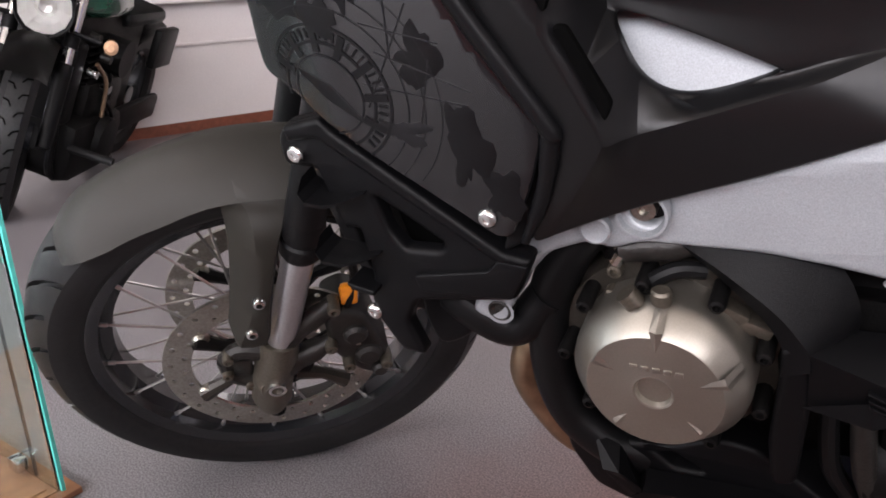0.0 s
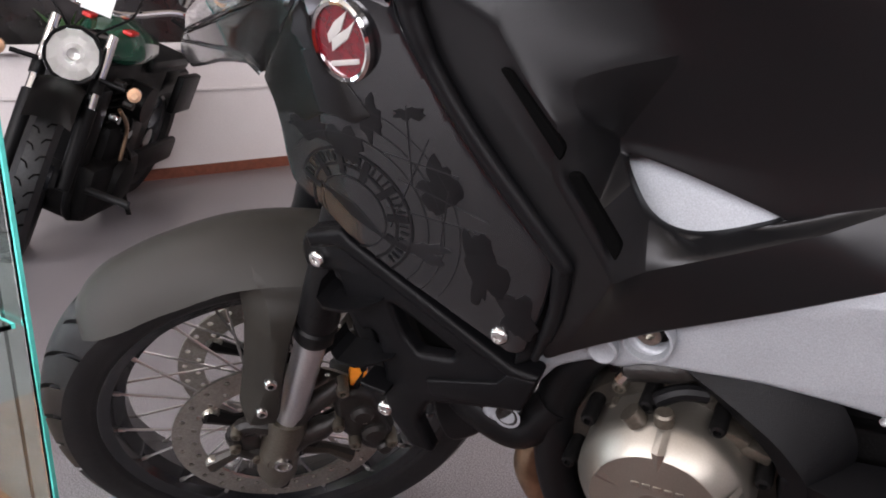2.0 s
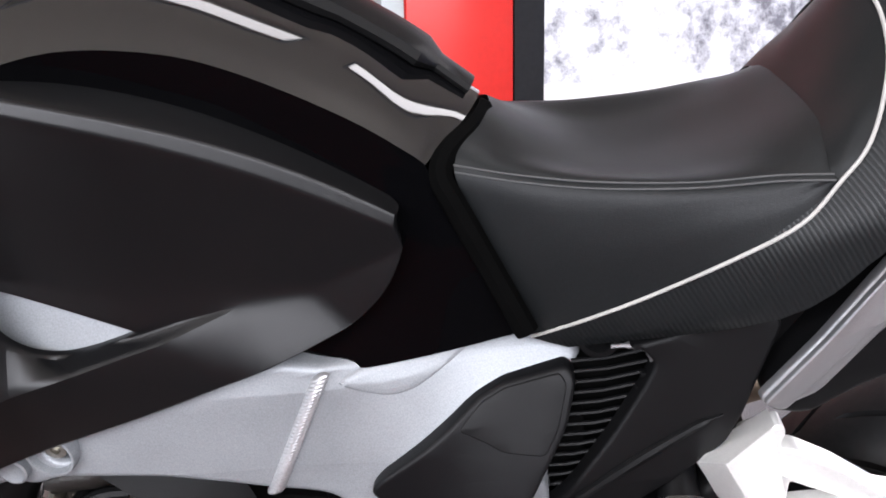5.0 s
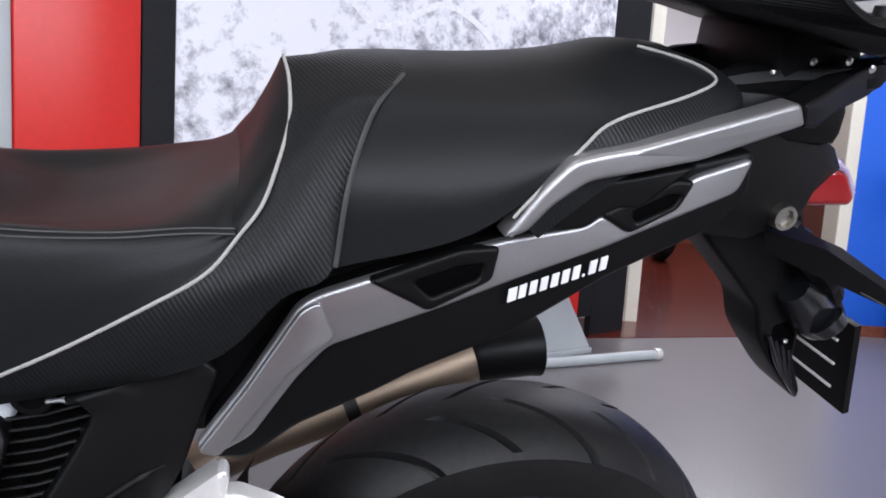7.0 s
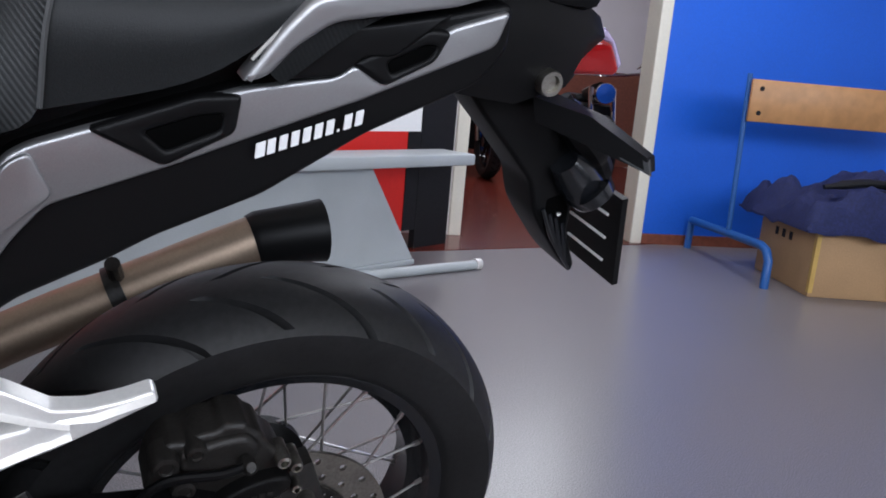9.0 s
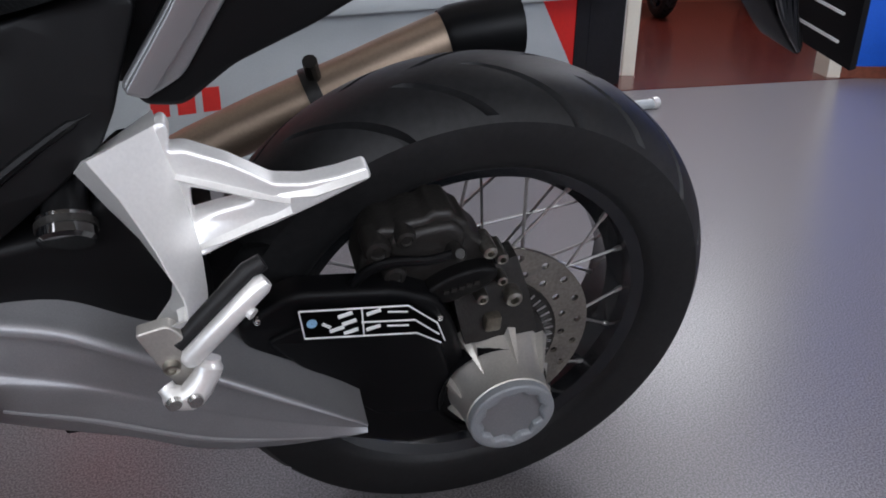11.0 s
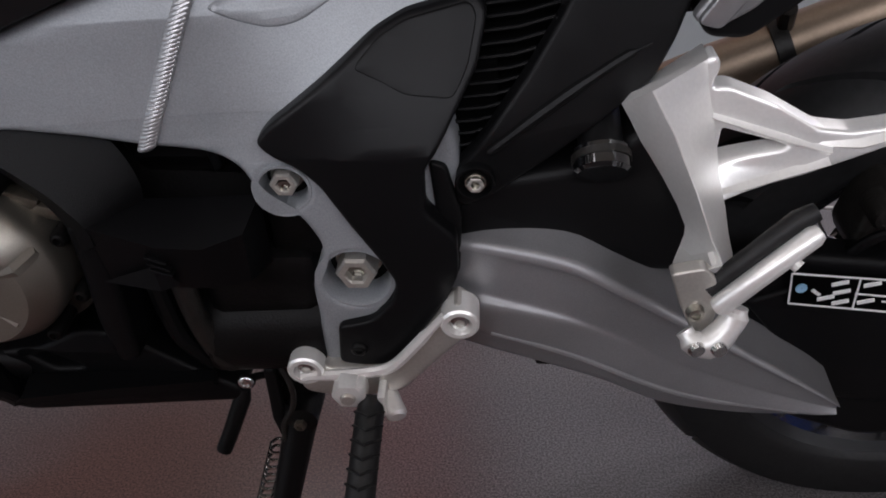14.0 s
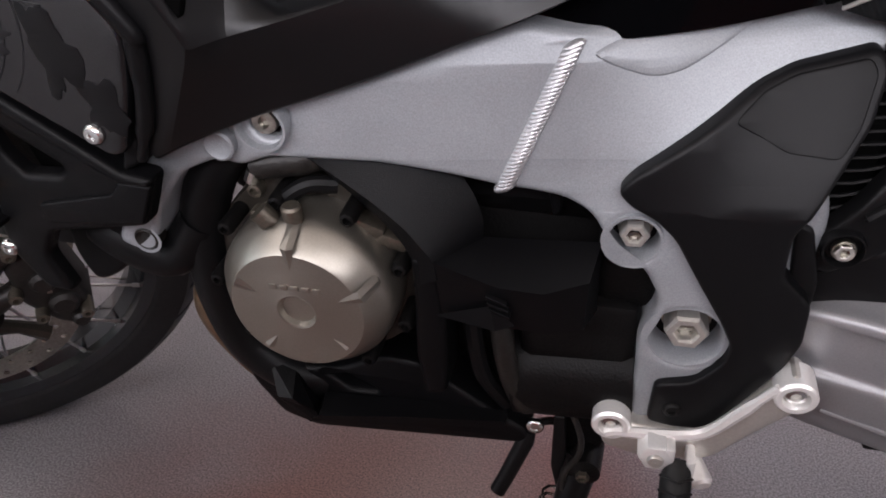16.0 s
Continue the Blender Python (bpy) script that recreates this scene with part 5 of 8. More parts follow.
bm = loft([[(0.612, -0.172, 0.384), (0.640, -0.176, 0.376), (0.664, -0.168, 0.320), (0.648, -0.166, 0.318)], [(0.628, -0.200, 0.362), (0.645, -0.202, 0.364), (0.668, -0.198, 0.332), (0.655, -0.196, 0.326)],
           [(0.66, -0.198, 0.334), (0.665, -0.198, 0.345), (0.67, -0.17, 0.34), (0.665, -0.17, 0.325)]])
part("guard_corner", bm, ROUGHBLK, belly, smooth=False)
bm = loft([[(0.650, -0.170, 0.322), (0.655, -0.198, 0.330), (0.668, -0.200, 0.342), (0.665, -0.170, 0.345)], [(0.75, -0.170, 0.328), (0.75, -0.192, 0.335), (0.75, -0.192, 0.348), (0.75, -0.170, 0.350)],
           [(0.850, -0.165, 0.335), (0.85, -0.178, 0.338), (0.85, -0.178, 0.346), (0.85, -0.165, 0.348)]])
part("guard_ledge", bm, ROUGHBLK, belly)
bolt(0.877, -0.166, 0.331, 0.009, belly)

# ---- rider's foot peg, gear pin and side stand ----
FT = [(0.940, 0.395), (0.958, 0.397), (0.966, 0.379), (1.028, 0.379), (1.088, 0.462), (1.101, 0.448), (1.098, 0.424), (1.062, 0.382), (1.037, 0.350), (0.984, 0.337), (0.942, 0.348), (0.937, 0.370)]
footb = part("footpeg_bracket", plate(FT, lambda x, z: -0.192, 0.026, 0.005, 0.008), CASTING, bike, "bright cast aluminium footpeg bracket")
for x, z in ((1.090, 0.441), (0.948, 0.381)):
    part("bolt_seat", lathe([(0.017, -0.17), (0.017, -0.196), (0.015, -0.198), (0.011, -0.198), (0.0095, -0.190), (0.0004, -0.190)], (x, 0, z), 28), BRIGHT, footb)
    part("bolt", lathe([(0.0004, -0.190), (0.004, -0.190), (0.0045, -0.195), (0.008, -0.194), (0.0085, -0.18)], (x, 0, z), 16), STEEL, footb)
rim = [(0.941, -0.194, 0.366), (0.952, -0.194, 0.372), (0.985, -0.194, 0.375), (1.010, -0.194, 0.379), (1.030, -0.194, 0.388), (1.052, -0.194, 0.416), (1.076, -0.194, 0.449)]
part("bracket_lip", tube(rim, [0.003, 0.005, 0.0055, 0.0055, 0.0055, 0.0055, 0.004], 8, None, 4), BRIGHT, footb, "bright upper lip")
bm = lathe([(0.0004, -0.216), (0.007, -0.216), (0.0145, -0.214), (0.0155, -0.211), (0.0155, -0.19)], (0.988, 0, 0.366), 6)
box((0.996, -0.214, 0.352), (1.004, -0.188, 0.379), bm, 0.003)
box((1.014, -0.214, 0.338), (1.022, -0.188, 0.366), bm, 0.003)
part("peg_pivot", bm, BRIGHT, footb, "bright peg pivot lugs")
part("pivot_pin", lathe([(0.0004, -0.2185), (0.006, -0.2185), (0.0075, -0.216), (0.0075, -0.19)], (0.988, 0, 0.366), 20), CASTING, footb)
part("lower_lug", tube([(1.020, -0.186, 0.344), (1.030, -0.208, 0.336), (1.031, -0.211, 0.335)], [0.009, 0.0105, 0.008], 16), BRIGHT, footb, "bright round lower lug")
peg = part("foot_peg", tube([(1.008, -0.205, 0.356), (1.007, -0.220, 0.349), (1.003, -0.300, 0.316), (1.002, -0.306, 0.313)], [0.011, 0.0135, 0.0135, 0.010], 16), RUBBER, bike, "black rubber foot peg with chevron ribs")
for k in range(7):
    p = Vector((1.007, -0.226, 0.3465)).lerp(Vector((1.003, -0.298, 0.317)), k / 6)
    bm = tube([p + Vector((-0.0135, 0.007, 0.006)), p + Vector((-0.008, 0.0, 0.013)), p + Vector((0, -0.006, 0.0155)), p + Vector((0.008, 0.0, 0.013)), p + Vector((0.0135, 0.007, 0.006))], 0.0013, 6)
    part("peg_rib", bm, RUBBER, peg)
part("peg_feeler", tube([(1.003, -0.296, 0.304), (1.002, -0.302, 0.286)], 0.005, 10), STEEL, peg, "steel peg feeler")
part("gear_pin", tube([(0.872, -0.160, 0.318), (0.868, -0.162, 0.305), (0.850, -0.176, 0.262), (0.842, -0.182, 0.245)], [0.006, 0.009, 0.0085, 0.0085], 12), MATT, bike, "black gear lever pin")
part("gear_link", tube([(0.872, -0.158, 0.326), (0.895, -0.15, 0.325), (0.905, -0.15, 0.31)], 0.004, 8, None, 4), MATT, bike, "thin black gear linkage")
bm = tube([(0.925, -0.150, 0.285), (0.918, -0.165, 0.250), (0.900, -0.21, 0.175), (0.878, -0.275, 0.085), (0.870, -0.30, 0.06)], [0.020, 0.017, 0.014, 0.012, 0.011], 14)
stand = part("side_stand", bm, MATT, bike, "black side stand leg with its spring")
part("stand_bracket", plate([(0.898, 0.350), (0.938, 0.352), (0.944, 0.300), (0.934, 0.268), (0.912, 0.262), (0.902, 0.290)], -0.148, 0.016, 0.004, 0.008), ENGINE, stand, "black stand mounting plate")
part("stand_cheek", plate([(0.895, 0.345), (0.906, 0.345), (0.908, 0.285), (0.912, 0.240), (0.900, 0.232), (0.893, 0.27)], -0.162, 0.006, 0.002, 0.004), MATT, stand)
part("stand_wire", tube([(0.912, -0.160, 0.352), (0.922, -0.168, 0.325), (0.920, -0.170, 0.300), (0.908, -0.172, 0.275), (0.908, -0.176, 0.245)], 0.0032, 8, None, 5), CALIPER, stand, "sleeved stand switch wire")
part("stand_pivot", lathe([(0.0004, -0.176), (0.005, -0.176), (0.008, -0.174), (0.017, -0.172), (0.019, -0.135)], (0.926, 0, 0.280), 20), ENGINE, stand)
part("pivot_bolt", lathe([(0.0004, -0.178), (0.003, -0.178), (0.0035, -0.181), (0.0065, -0.180), (0.007, -0.172)], (0.926, 0, 0.280), 6), GOLDLEG, stand)
part("stand_foot", placed(box((-0.035, -0.03, -0.006), (0.035, 0.03, 0.006), None, 0.004), Matrix.Translation((0.868, -0.313, 0.0835)) @ pose(0, 0, 0, -LEAN)), MATT, stand, "flat stand foot")
pts = []
for k in range(90):
    u = k / 89
    c = Vector((0.895, -0.168, 0.240)).lerp(Vector((0.868, -0.220, 0.150)), u)
    pts.append(c + Vector((0.008 * math.cos(k * 0.9), 0.008 * math.sin(k * 0.9), 0)))
part("spring", tube(pts, 0.0018, 5), STEEL, stand, "coiled steel return spring")
part("stand_tube", tube([(0.866, -0.205, 0.168), (0.850, -0.255, 0.085)], 0.012, 12), MATT, stand)
part("stand_hanger", box((0.895, -0.150, 0.27), (0.935, -0.11, 0.40), None, 0.010), ENGINE, bike, "dark stand hanger plate")

def smooth_loft(rows, n=4, closed=False):
    """A smooth skin through a net of points."""
    fine = [spline(r, n) for r in rows]
    cols = [spline([r[i] for r in fine], n) for i in range(len(fine[0]))]
    return loft([[c[j] for c in cols] for j in range(len(cols[0]))], closed=closed, caps=False)


# ---- rear wheel, swingarm and final drive ----
rear = wheel("rear_wheel", REAR, 0.321, 0.152, 0.221, 20, 0.40, 40, 0.075, 0.075, 0.0)
rd = part("brake_disc", placed(holed_disc(0.138, 0.095, -0.084, 0.0045, drilled(22, (0.106, 0.126), 0.0048)), REAR), DISC, rear, "drilled steel rear brake disc")
bm = lathe([(0.096, -0.088), (0.060, -0.090), (0.060, -0.078), (0.096, -0.080), (0.096, -0.088)], (0, 0, 0), 48)
part("disc_carrier", placed(bm, REAR), CALIPER, rd, "grey disc carrier")
bm = bmesh.new()
for k in range(46):
    a = 2 * math.pi * k / 46
    box((-0.0016, -0.0915, 0.079), (0.0016, -0.0885, 0.091), bm, 0, Matrix.Rotation(a, 4, "Y"))
part("tone_ring", placed(bm, REAR), STEEL, rd, "slotted speed sensor ring")

ARM = []
for x, zt, zb, y in ((1.040, 0.505, 0.377, -0.150), (1.085, 0.509, 0.374, -0.160), (1.12, 0.513, 0.372, -0.172), (1.18, 0.508, 0.364, -0.186), (1.225, 0.484, 0.350, -0.190), (1.28, 0.452, 0.326, -0.194), (1.35, 0.408, 0.320, -0.199), (1.41, 0.368, 0.324, -0.202),
                     (1.438, 0.345, 0.328, -0.200)):
    h, f = zt - zb, max(0.0, min(1.0, (1.26 - x) / 0.12))
    ARM.append([(x, -0.08, zt + 0.004), (x, -0.125, zt + 0.004), (x, y + 0.020, zt - 0.004 * min(1, h / 0.1)), (x, y + 0.004, zt - 0.05 * h), (x, y, zt - 0.11 * h), (x, y + 0.004, zt - 0.15 * h), (x, y + 0.005, zt - 0.36 * h),
                (x, y + 0.005, zt - 0.46 * h), (x, y + 0.005 - 0.006 * f, zt - 0.51 * h), (x, y + 0.003 - 0.004 * f, zt - 0.62 * h), (x, y + 0.001, zb + 0.24 * h), (x, y + 0.006, zb + 0.16 * h), (x, y + 0.016, zb), (x, -0.125, zb - 0.004), (x, -0.08, zb - 0.004)])
swing = part("swingarm", smooth_loft(ARM, 4), SWING, bike, "grey painted shaft-drive swingarm")
part("arm_ridge", tube([(1.118, -0.171, 0.4065), (1.19, -0.1865, 0.395), (1.29, -0.1935, 0.353), (1.40, -0.1995, 0.336)], [0.002, 0.003, 0.003, 0.002], 8, None, 5), SWING, swing)
part("arm_gaiter", tube([(1.04, -0.09, 0.478), (1.10, -0.095, 0.474)], [0.060, 0.056], 24), MATT, bike, "black rubber shaft gaiter")
part("arm_lower_clip", box((1.16, -0.17, 0.364), (1.19, -0.14, 0.377), None, 0.003), MATT, swing)
upper = [(1.06, 0.490), (1.09, 0.555), (1.20, 0.575), (1.245, 0.62), (1.27, 0.56), (1.31, 0.46), (1.24, 0.46), (1.19, 0.49)]
part("arm_hump", plate(upper, -0.150, 0.10, 0.012, 0.02), MATT, swing, "black upper swingarm casting")
dark = [(1.320, 0.447), (1.374, 0.480), (1.474, 0.471), (1.518, 0.452), (1.540, 0.412), (1.556, 0.357), (1.548, 0.311), (1.572, 0.238), (1.500, 0.236), (1.425, 0.264), (1.385, 0.302), (1.345, 0.352)]
darm = part("drive_arm", plate(dark, lambda x, z: -0.147, 0.030, 0.008, 0.012), ROUGHBLK, bike, "textured black rear drive arm")
part("arm_panel", plate([(1.345, 0.428), (1.40, 0.452), (1.50, 0.440), (1.522, 0.398), (1.540, 0.345), (1.532, 0.29), (1.46, 0.30), (1.42, 0.34)], lambda x, z: -0.152, 0.01, 0.005, 0.01), ROUGHBLK, darm)
for x, z in ((1.435, 0.452), (1.34, 0.455), (1.52, 0.43)):
    bolt(x, -0.149, z, 0.004, darm, STEEL, h=0.003)
# warning label
lab = part("warning_label", plate([(1.378, 0.467), (1.486, 0.458), (1.516, 0.430), (1.528, 0.402), (1.520, 0.398), (1.497, 0.418), (1.383, 0.430)], -0.1545, 0.003, 0.0006, 0.002), BLACKHOLE, darm, "black and white warning label")


def ink(x0, z0, x1, z1, w=0.0014):
    d = Vector((x1 - x0, z1 - z0)).normalized() * w / 2
    return part("label_mark", plate([(x0 - d.y, z0 + d.x), (x0 + d.y, z0 - d.x), (x1 + d.y, z1 - d.x), (x1 - d.y, z1 + d.x)], -0.1558, 0.0012, 0.0002, 0.0001), WHITEINK, lab)


for seg in ((1.378, 0.466, 1.484, 0.457), (1.383, 0.431, 1.495, 0.419), (1.378, 0.466, 1.383, 0.431), (1.438, 0.461, 1.441, 0.425), (1.438, 0.443, 1.492, 0.437), (1.484, 0.457, 1.516, 0.429), (1.495, 0.419, 1.522, 0.401),
            (1.492, 0.437, 1.519, 0.413), (1.516, 0.429, 1.526, 0.403), (1.464, 0.452, 1.484, 0.449), (1.464, 0.434, 1.486, 0.431)):
    ink(*seg)
for x, z in ((1.422, 0.455), (1.450, 0.454), (1.450, 0.434), (1.426, 0.445), (1.414, 0.438), (1.428, 0.433)):
    ink(x - 0.007, z - 0.002, x + 0.007, z + 0.002, 0.004)
part("label_dot", lathe(disc_cap([(0.005, -0.1558), (0.005, -0.154)]), (1.390, 0, 0.449), 16), material("pale_blue_print", (0.25, 0.45, 0.65), 0.5, grain=0.05), lab)
ink(1.400, 0.447, 1.408, 0.441, 0.003)

# hub housing with its bright cap
drive = part("final_drive", lathe([(0.046, -0.196), (0.049, -0.192), (0.0485, -0.182), (0.053, -0.158), (0.062, -0.132), (0.066, -0.124), (0.055, -0.122)], (1.595, 0, 0.321), 48), CASTING, bike, "bright cast final drive hub")
part("drive_root", lathe([(0.060, -0.128), (0.070, -0.120), (0.078, -0.098), (0.060, -0.085), (0.03, -0.085)], (1.595, 0, 0.321), 48), CALIPER, drive, "dark root of the drive hub")
for k in range(8):
    a = 2 * math.pi * k / 8 + 0.2
    bm = loft([[(0.046, -0.172, -0.001), (0.046, -0.172, 0.001), (0.0515, -0.172, 0.0005), (0.0515, -0.172, -0.0005)], [(0.05, -0.124, -0.013), (0.05, -0.124, 0.013), (0.074, -0.124, 0.006), (0.074, -0.124, -0.006)]])
    part("hub_rib", placed(bm, REAR @ Matrix.Rotation(a, 4, "Y")), CASTING, drive)
star = [(1.595 + (0.0375 if k % 2 else 0.0325) * math.cos(k * math.pi / 11), 0.321 + (0.0375 if k % 2 else 0.0325) * math.sin(k * math.pi / 11)) for k in range(22)]
cap = part("hub_cap", plate(ring(1.595, 0.321, 0.048, 40), -0.2035, 0.014, 0.003, 0.001, [star]), FRAME, drive, "grey round hub cap with a toothed recess")
part("cap_floor", lathe(disc_cap([(0.040, -0.1965), (0.040, -0.192)]), (1.595, 0, 0.321), 40), SWING, cap)
part("hub_collar", lathe([(0.060, -0.150), (0.064, -0.154), (0.066, -0.120), (0.078, -0.100), (0.078, -0.09)], (1.590, 0, 0.312), 40), ROUGHBLK, drive, "black collar behind the hub")
# rear caliper
cal = [(1.446, 0.500), (1.452, 0.515), (1.465, 0.525), (1.476, 0.522), (1.490, 0.530), (1.508, 0.532), (1.514, 0.539), (1.534, 0.538), (1.541, 0.528), (1.552, 0.522), (1.558, 0.509), (1.574, 0.494), (1.589, 0.463), (1.560, 0.450), (1.540, 0.434), (1.512, 0.440), (1.480, 0.452), (1.448, 0.452), (1.440, 0.470)]
rc = part("rear_caliper", plate(cal, -0.118, 0.05, 0.007, 0.006), CALIPER, bike, "dark rear brake caliper")
part("caliper_bridge", plate([(1.470, 0.516), (1.510, 0.526), (1.536, 0.528), (1.550, 0.512), (1.545, 0.490), (1.500, 0.486), (1.468, 0.494)], -0.126, 0.02, 0.008, 0.008), CALIPER, rc)
pad = [(1.544 + 0.040 * math.cos(k * math.pi / 14) + 0.004 * math.sin(k * math.pi / 14), 0.455 + 0.010 * math.cos(k * math.pi / 14) + 0.019 * math.sin(k * math.pi / 14)) for k in range(28)]
part("caliper_pad", plate(pad, -0.136, 0.02, 0.005, 0.002), ENGINE, rc, "dark oval cylinder housing")
for k in range(5):
    part("emblem_bar", box((1.526 + 0.008 * k, -0.1375, 0.449 + 0.002 * k), (1.5315 + 0.008 * k, -0.1355, 0.454 + 0.002 * k)), CALIPER, rc)
for x, z, r, y in ((1.458, 0.506, 0.014, -0.130), (1.486, 0.516, 0.011, -0.128), (1.476, 0.474, 0.013, -0.130)):
    part("caliper_cap", lathe([(0.0004, y), (r * 0.45, y), (r * 0.55, y - 0.002), (r * 0.85, y - 0.001), (r, y + 0.004), (r, y + 0.03)], (x, 0, z), 20), CALIPER, rc)
part("caliper_bracket", loft([[(1.540, -0.116, 0.446), (1.612, -0.112, 0.470), (1.612, -0.085, 0.470), (1.540, -0.085, 0.446)], [(1.545, -0.132, 0.415), (1.628, -0.126, 0.425), (1.628, -0.085, 0.425), (1.545, -0.085, 0.415)],
                              [(1.555, -0.140, 0.378), (1.640, -0.135, 0.380), (1.640, -0.085, 0.380), (1.555, -0.085, 0.378)]]), CALIPER, rc)
part("bracket_step", box((1.575, -0.142, 0.392), (1.594, -0.120, 0.412), None, 0.004), GOLDLEG, rc)
for x, z, y, r in ((1.574, 0.491, -0.128, 0.008), (1.590, 0.478, -0.124, 0.007), (1.606, 0.430, -0.134, 0.010), (1.569, 0.437, -0.136, 0.007), (1.592, 0.452, -0.128, 0.006)):
    part("bolt", lathe([(0.0004, y + 0.003), (r * 0.4, y + 0.003), (r * 0.5, y - 0.004), (r * 0.9, y - 0.003), (r, y), (r, y + 0.03)], (x, 0, z), 14), DISC, rc)
part("banjo_bolt", tube([(1.534, -0.128, 0.500), (1.534, -0.146, 0.506), (1.534, -0.150, 0.510)], [0.008, 0.008, 0.005], 12), CALIPER, rc)
part("brake_hose", tube([(1.532, -0.142, 0.505), (1.505, -0.146, 0.503), (1.470, -0.143, 0.503), (1.447, -0.138, 0.492), (1.430, -0.134, 0.468), (1.424, -0.13, 0.44)], 0.0052, 10, None, 6), ROUGHBLK, rc, "black brake hose")

# hugger and damper behind the swingarm
part("shock_reservoir", tube([(1.200, -0.118, 0.610), (1.201, -0.150, 0.590), (1.201, -0.158, 0.584)], [0.017, 0.018, 0.022], 24), MATT, bike, "black damper knob")
knob = part("knob_face", tube([(1.201, -0.152, 0.588), (1.2015, -0.166, 0.578), (1.2015, -0.168, 0.5765)], [0.0225, 0.0225, 0.0195], 28), GLOSS, bike, "dark adjuster face")
part("knob_rim", tube([(1.201, -0.155, 0.586), (1.2013, -0.160, 0.5825)], 0.0235, 28), CALIPER, knob, "grey adjuster rim")
part("shock_absorber", tube([(1.14, -0.02, 0.42), (1.16, -0.02, 0.70)], 0.035, 18), ENGINE, bike, "dark rear shock absorber")
hug = []
for k in range(13):
    a = radians(178 - 78 * k / 12)
    hug.append([(1.595 + r * math.cos(a), y, 0.321 + r * math.sin(a)) for y, r in ((-0.085, 0.315), (-0.082, 0.336), (-0.05, 0.345), (0, 0.347), (0.05, 0.345), (0.085, 0.334))])
bm = loft(hug[:6], closed=False)
bmesh.ops.solidify(bm, geom=bm.faces[:], thickness=0.003)
part("hugger", bm, MATT, bike, "black rear tyre hugger")

# ---- pillion foot bracket ----
def pillion_lat(x, z):
    """The bracket's face: it splays outward on its way down to the peg."""
    return lerp_table([(1.25, -0.130), (1.30, -0.142), (1.36, -0.158), (1.45, -0.156)], x) - 0.7 * max(0.0, 0.575 - z) * max(0.0, min(1.0, (1.38 - x) / 0.08))


PILLION = [(1.252, 0.640), (1.281, 0.661), (1.286, 0.652), (1.282, 0.634), (1.294, 0.637), (1.327, 0.627), (1.362, 0.610), (1.387, 0.607), (1.415, 0.611), (1.440, 0.618), (1.445, 0.606), (1.407, 0.588), (1.377, 0.575), (1.300, 0.545), (1.268, 0.550)]
pb = part("pillion_bracket", curved_plate(PILLION, pillion_lat, 0.020, 0.004, 0.005, 0.02, [[(1.2955, 0.601), (1.2955, 0.572), (1.341, 0.589), (1.345, 0.593)]]), BRIGHT, bike, "bright cast aluminium pillion foot bracket")
# the leg: a bright forward facet, a ridge and a broad rear facet
LEG = []
for l, c, r in (((1.213, -0.148, 0.627), (1.228, -0.176, 0.652), (1.276, -0.134, 0.657)), ((1.221, -0.149, 0.614), (1.236, -0.179, 0.639), (1.279, -0.138, 0.636)),
                ((1.231, -0.150, 0.596), (1.247, -0.183, 0.621), (1.287, -0.142, 0.609)), ((1.240, -0.152, 0.583), (1.258, -0.189, 0.598), (1.292, -0.148, 0.587)),
                ((1.252, -0.155, 0.565), (1.267, -0.196, 0.580), (1.296, -0.154, 0.567)), ((1.265, -0.162, 0.544), (1.275, -0.206, 0.561), (1.300, -0.172, 0.549)),
                ((1.273, -0.168, 0.527), (1.282, -0.210, 0.544), (1.301, -0.190, 0.535)), ((1.271, -0.178, 0.519), (1.285, -0.222, 0.540), (1.301, -0.205, 0.530)),
                ((1.265, -0.190, 0.513), (1.285, -0.233, 0.539), (1.299, -0.218, 0.529)), ((1.255, -0.212, 0.513), (1.272, -0.240, 0.541), (1.279, -0.238, 0.536))):
    l, c, r = Vector(l), Vector(c), Vector(r)
    LEG.append([l, c - Vector((0.0006, 0, 0)), c + Vector((0.0006, 0, 0)), r, r + Vector((-0.002, 0.018, 0.004)), l + Vector((0.004, 0.012, 0.003))])
part("bracket_leg", loft(LEG), BRIGHT, pb)
part("bracket_foot", plate([(1.246, 0.538), (1.27, 0.544), (1.279, 0.535), (1.287, 0.514), (1.285, 0.486), (1.272, 0.477), (1.258, 0.506)], -0.243, 0.012, 0.002, 0.004), CASTING, pb, "grey machined bracket foot")


def ridge(points, w0, w1, h):
    """A sharp-backed rib over the bracket face."""
    secs = []
    a, c = points[0], points[-1]
    d = Vector((c[0] - a[0], c[1] - a[1])).normalized()
    for i, p in enumerate(points):
        w = w0 + (w1 - w0) * i / (len(points) - 1)
        n = Vector((-d.y, d.x)) * w
        y = pillion_lat(*p) + 0.001
        secs.append([(p[0] + n.x, y, p[1] + n.y), (p[0] + n.x * 0.1, y - h * (0.25 + 0.75 * min(1, i)), p[1] + n.y * 0.1), (p[0] - n.x, y, p[1] - n.y)])
    return part("bracket_rib", loft(secs), BRIGHT, pb)


ridge([(1.256, 0.617), (1.293, 0.610), (1.341, 0.599), (1.374, 0.592)], 0.002, 0.006, 0.007)
ridge([(1.279, 0.545), (1.320, 0.559), (1.376, 0.582)], 0.002, 0.005, 0.007)
ridge([(1.350, 0.594), (1.395, 0.597), (1.441, 0.611)], 0.007, 0.0045, 0.007)
part("bolt", lathe([(0.0004, -0.246), (0.003, -0.246), (0.0035, -0.2495), (0.006, -0.249), (0.007, -0.245), (0.007, -0.23)], (1.269, 0, 0.503), 18), DISC, pb)
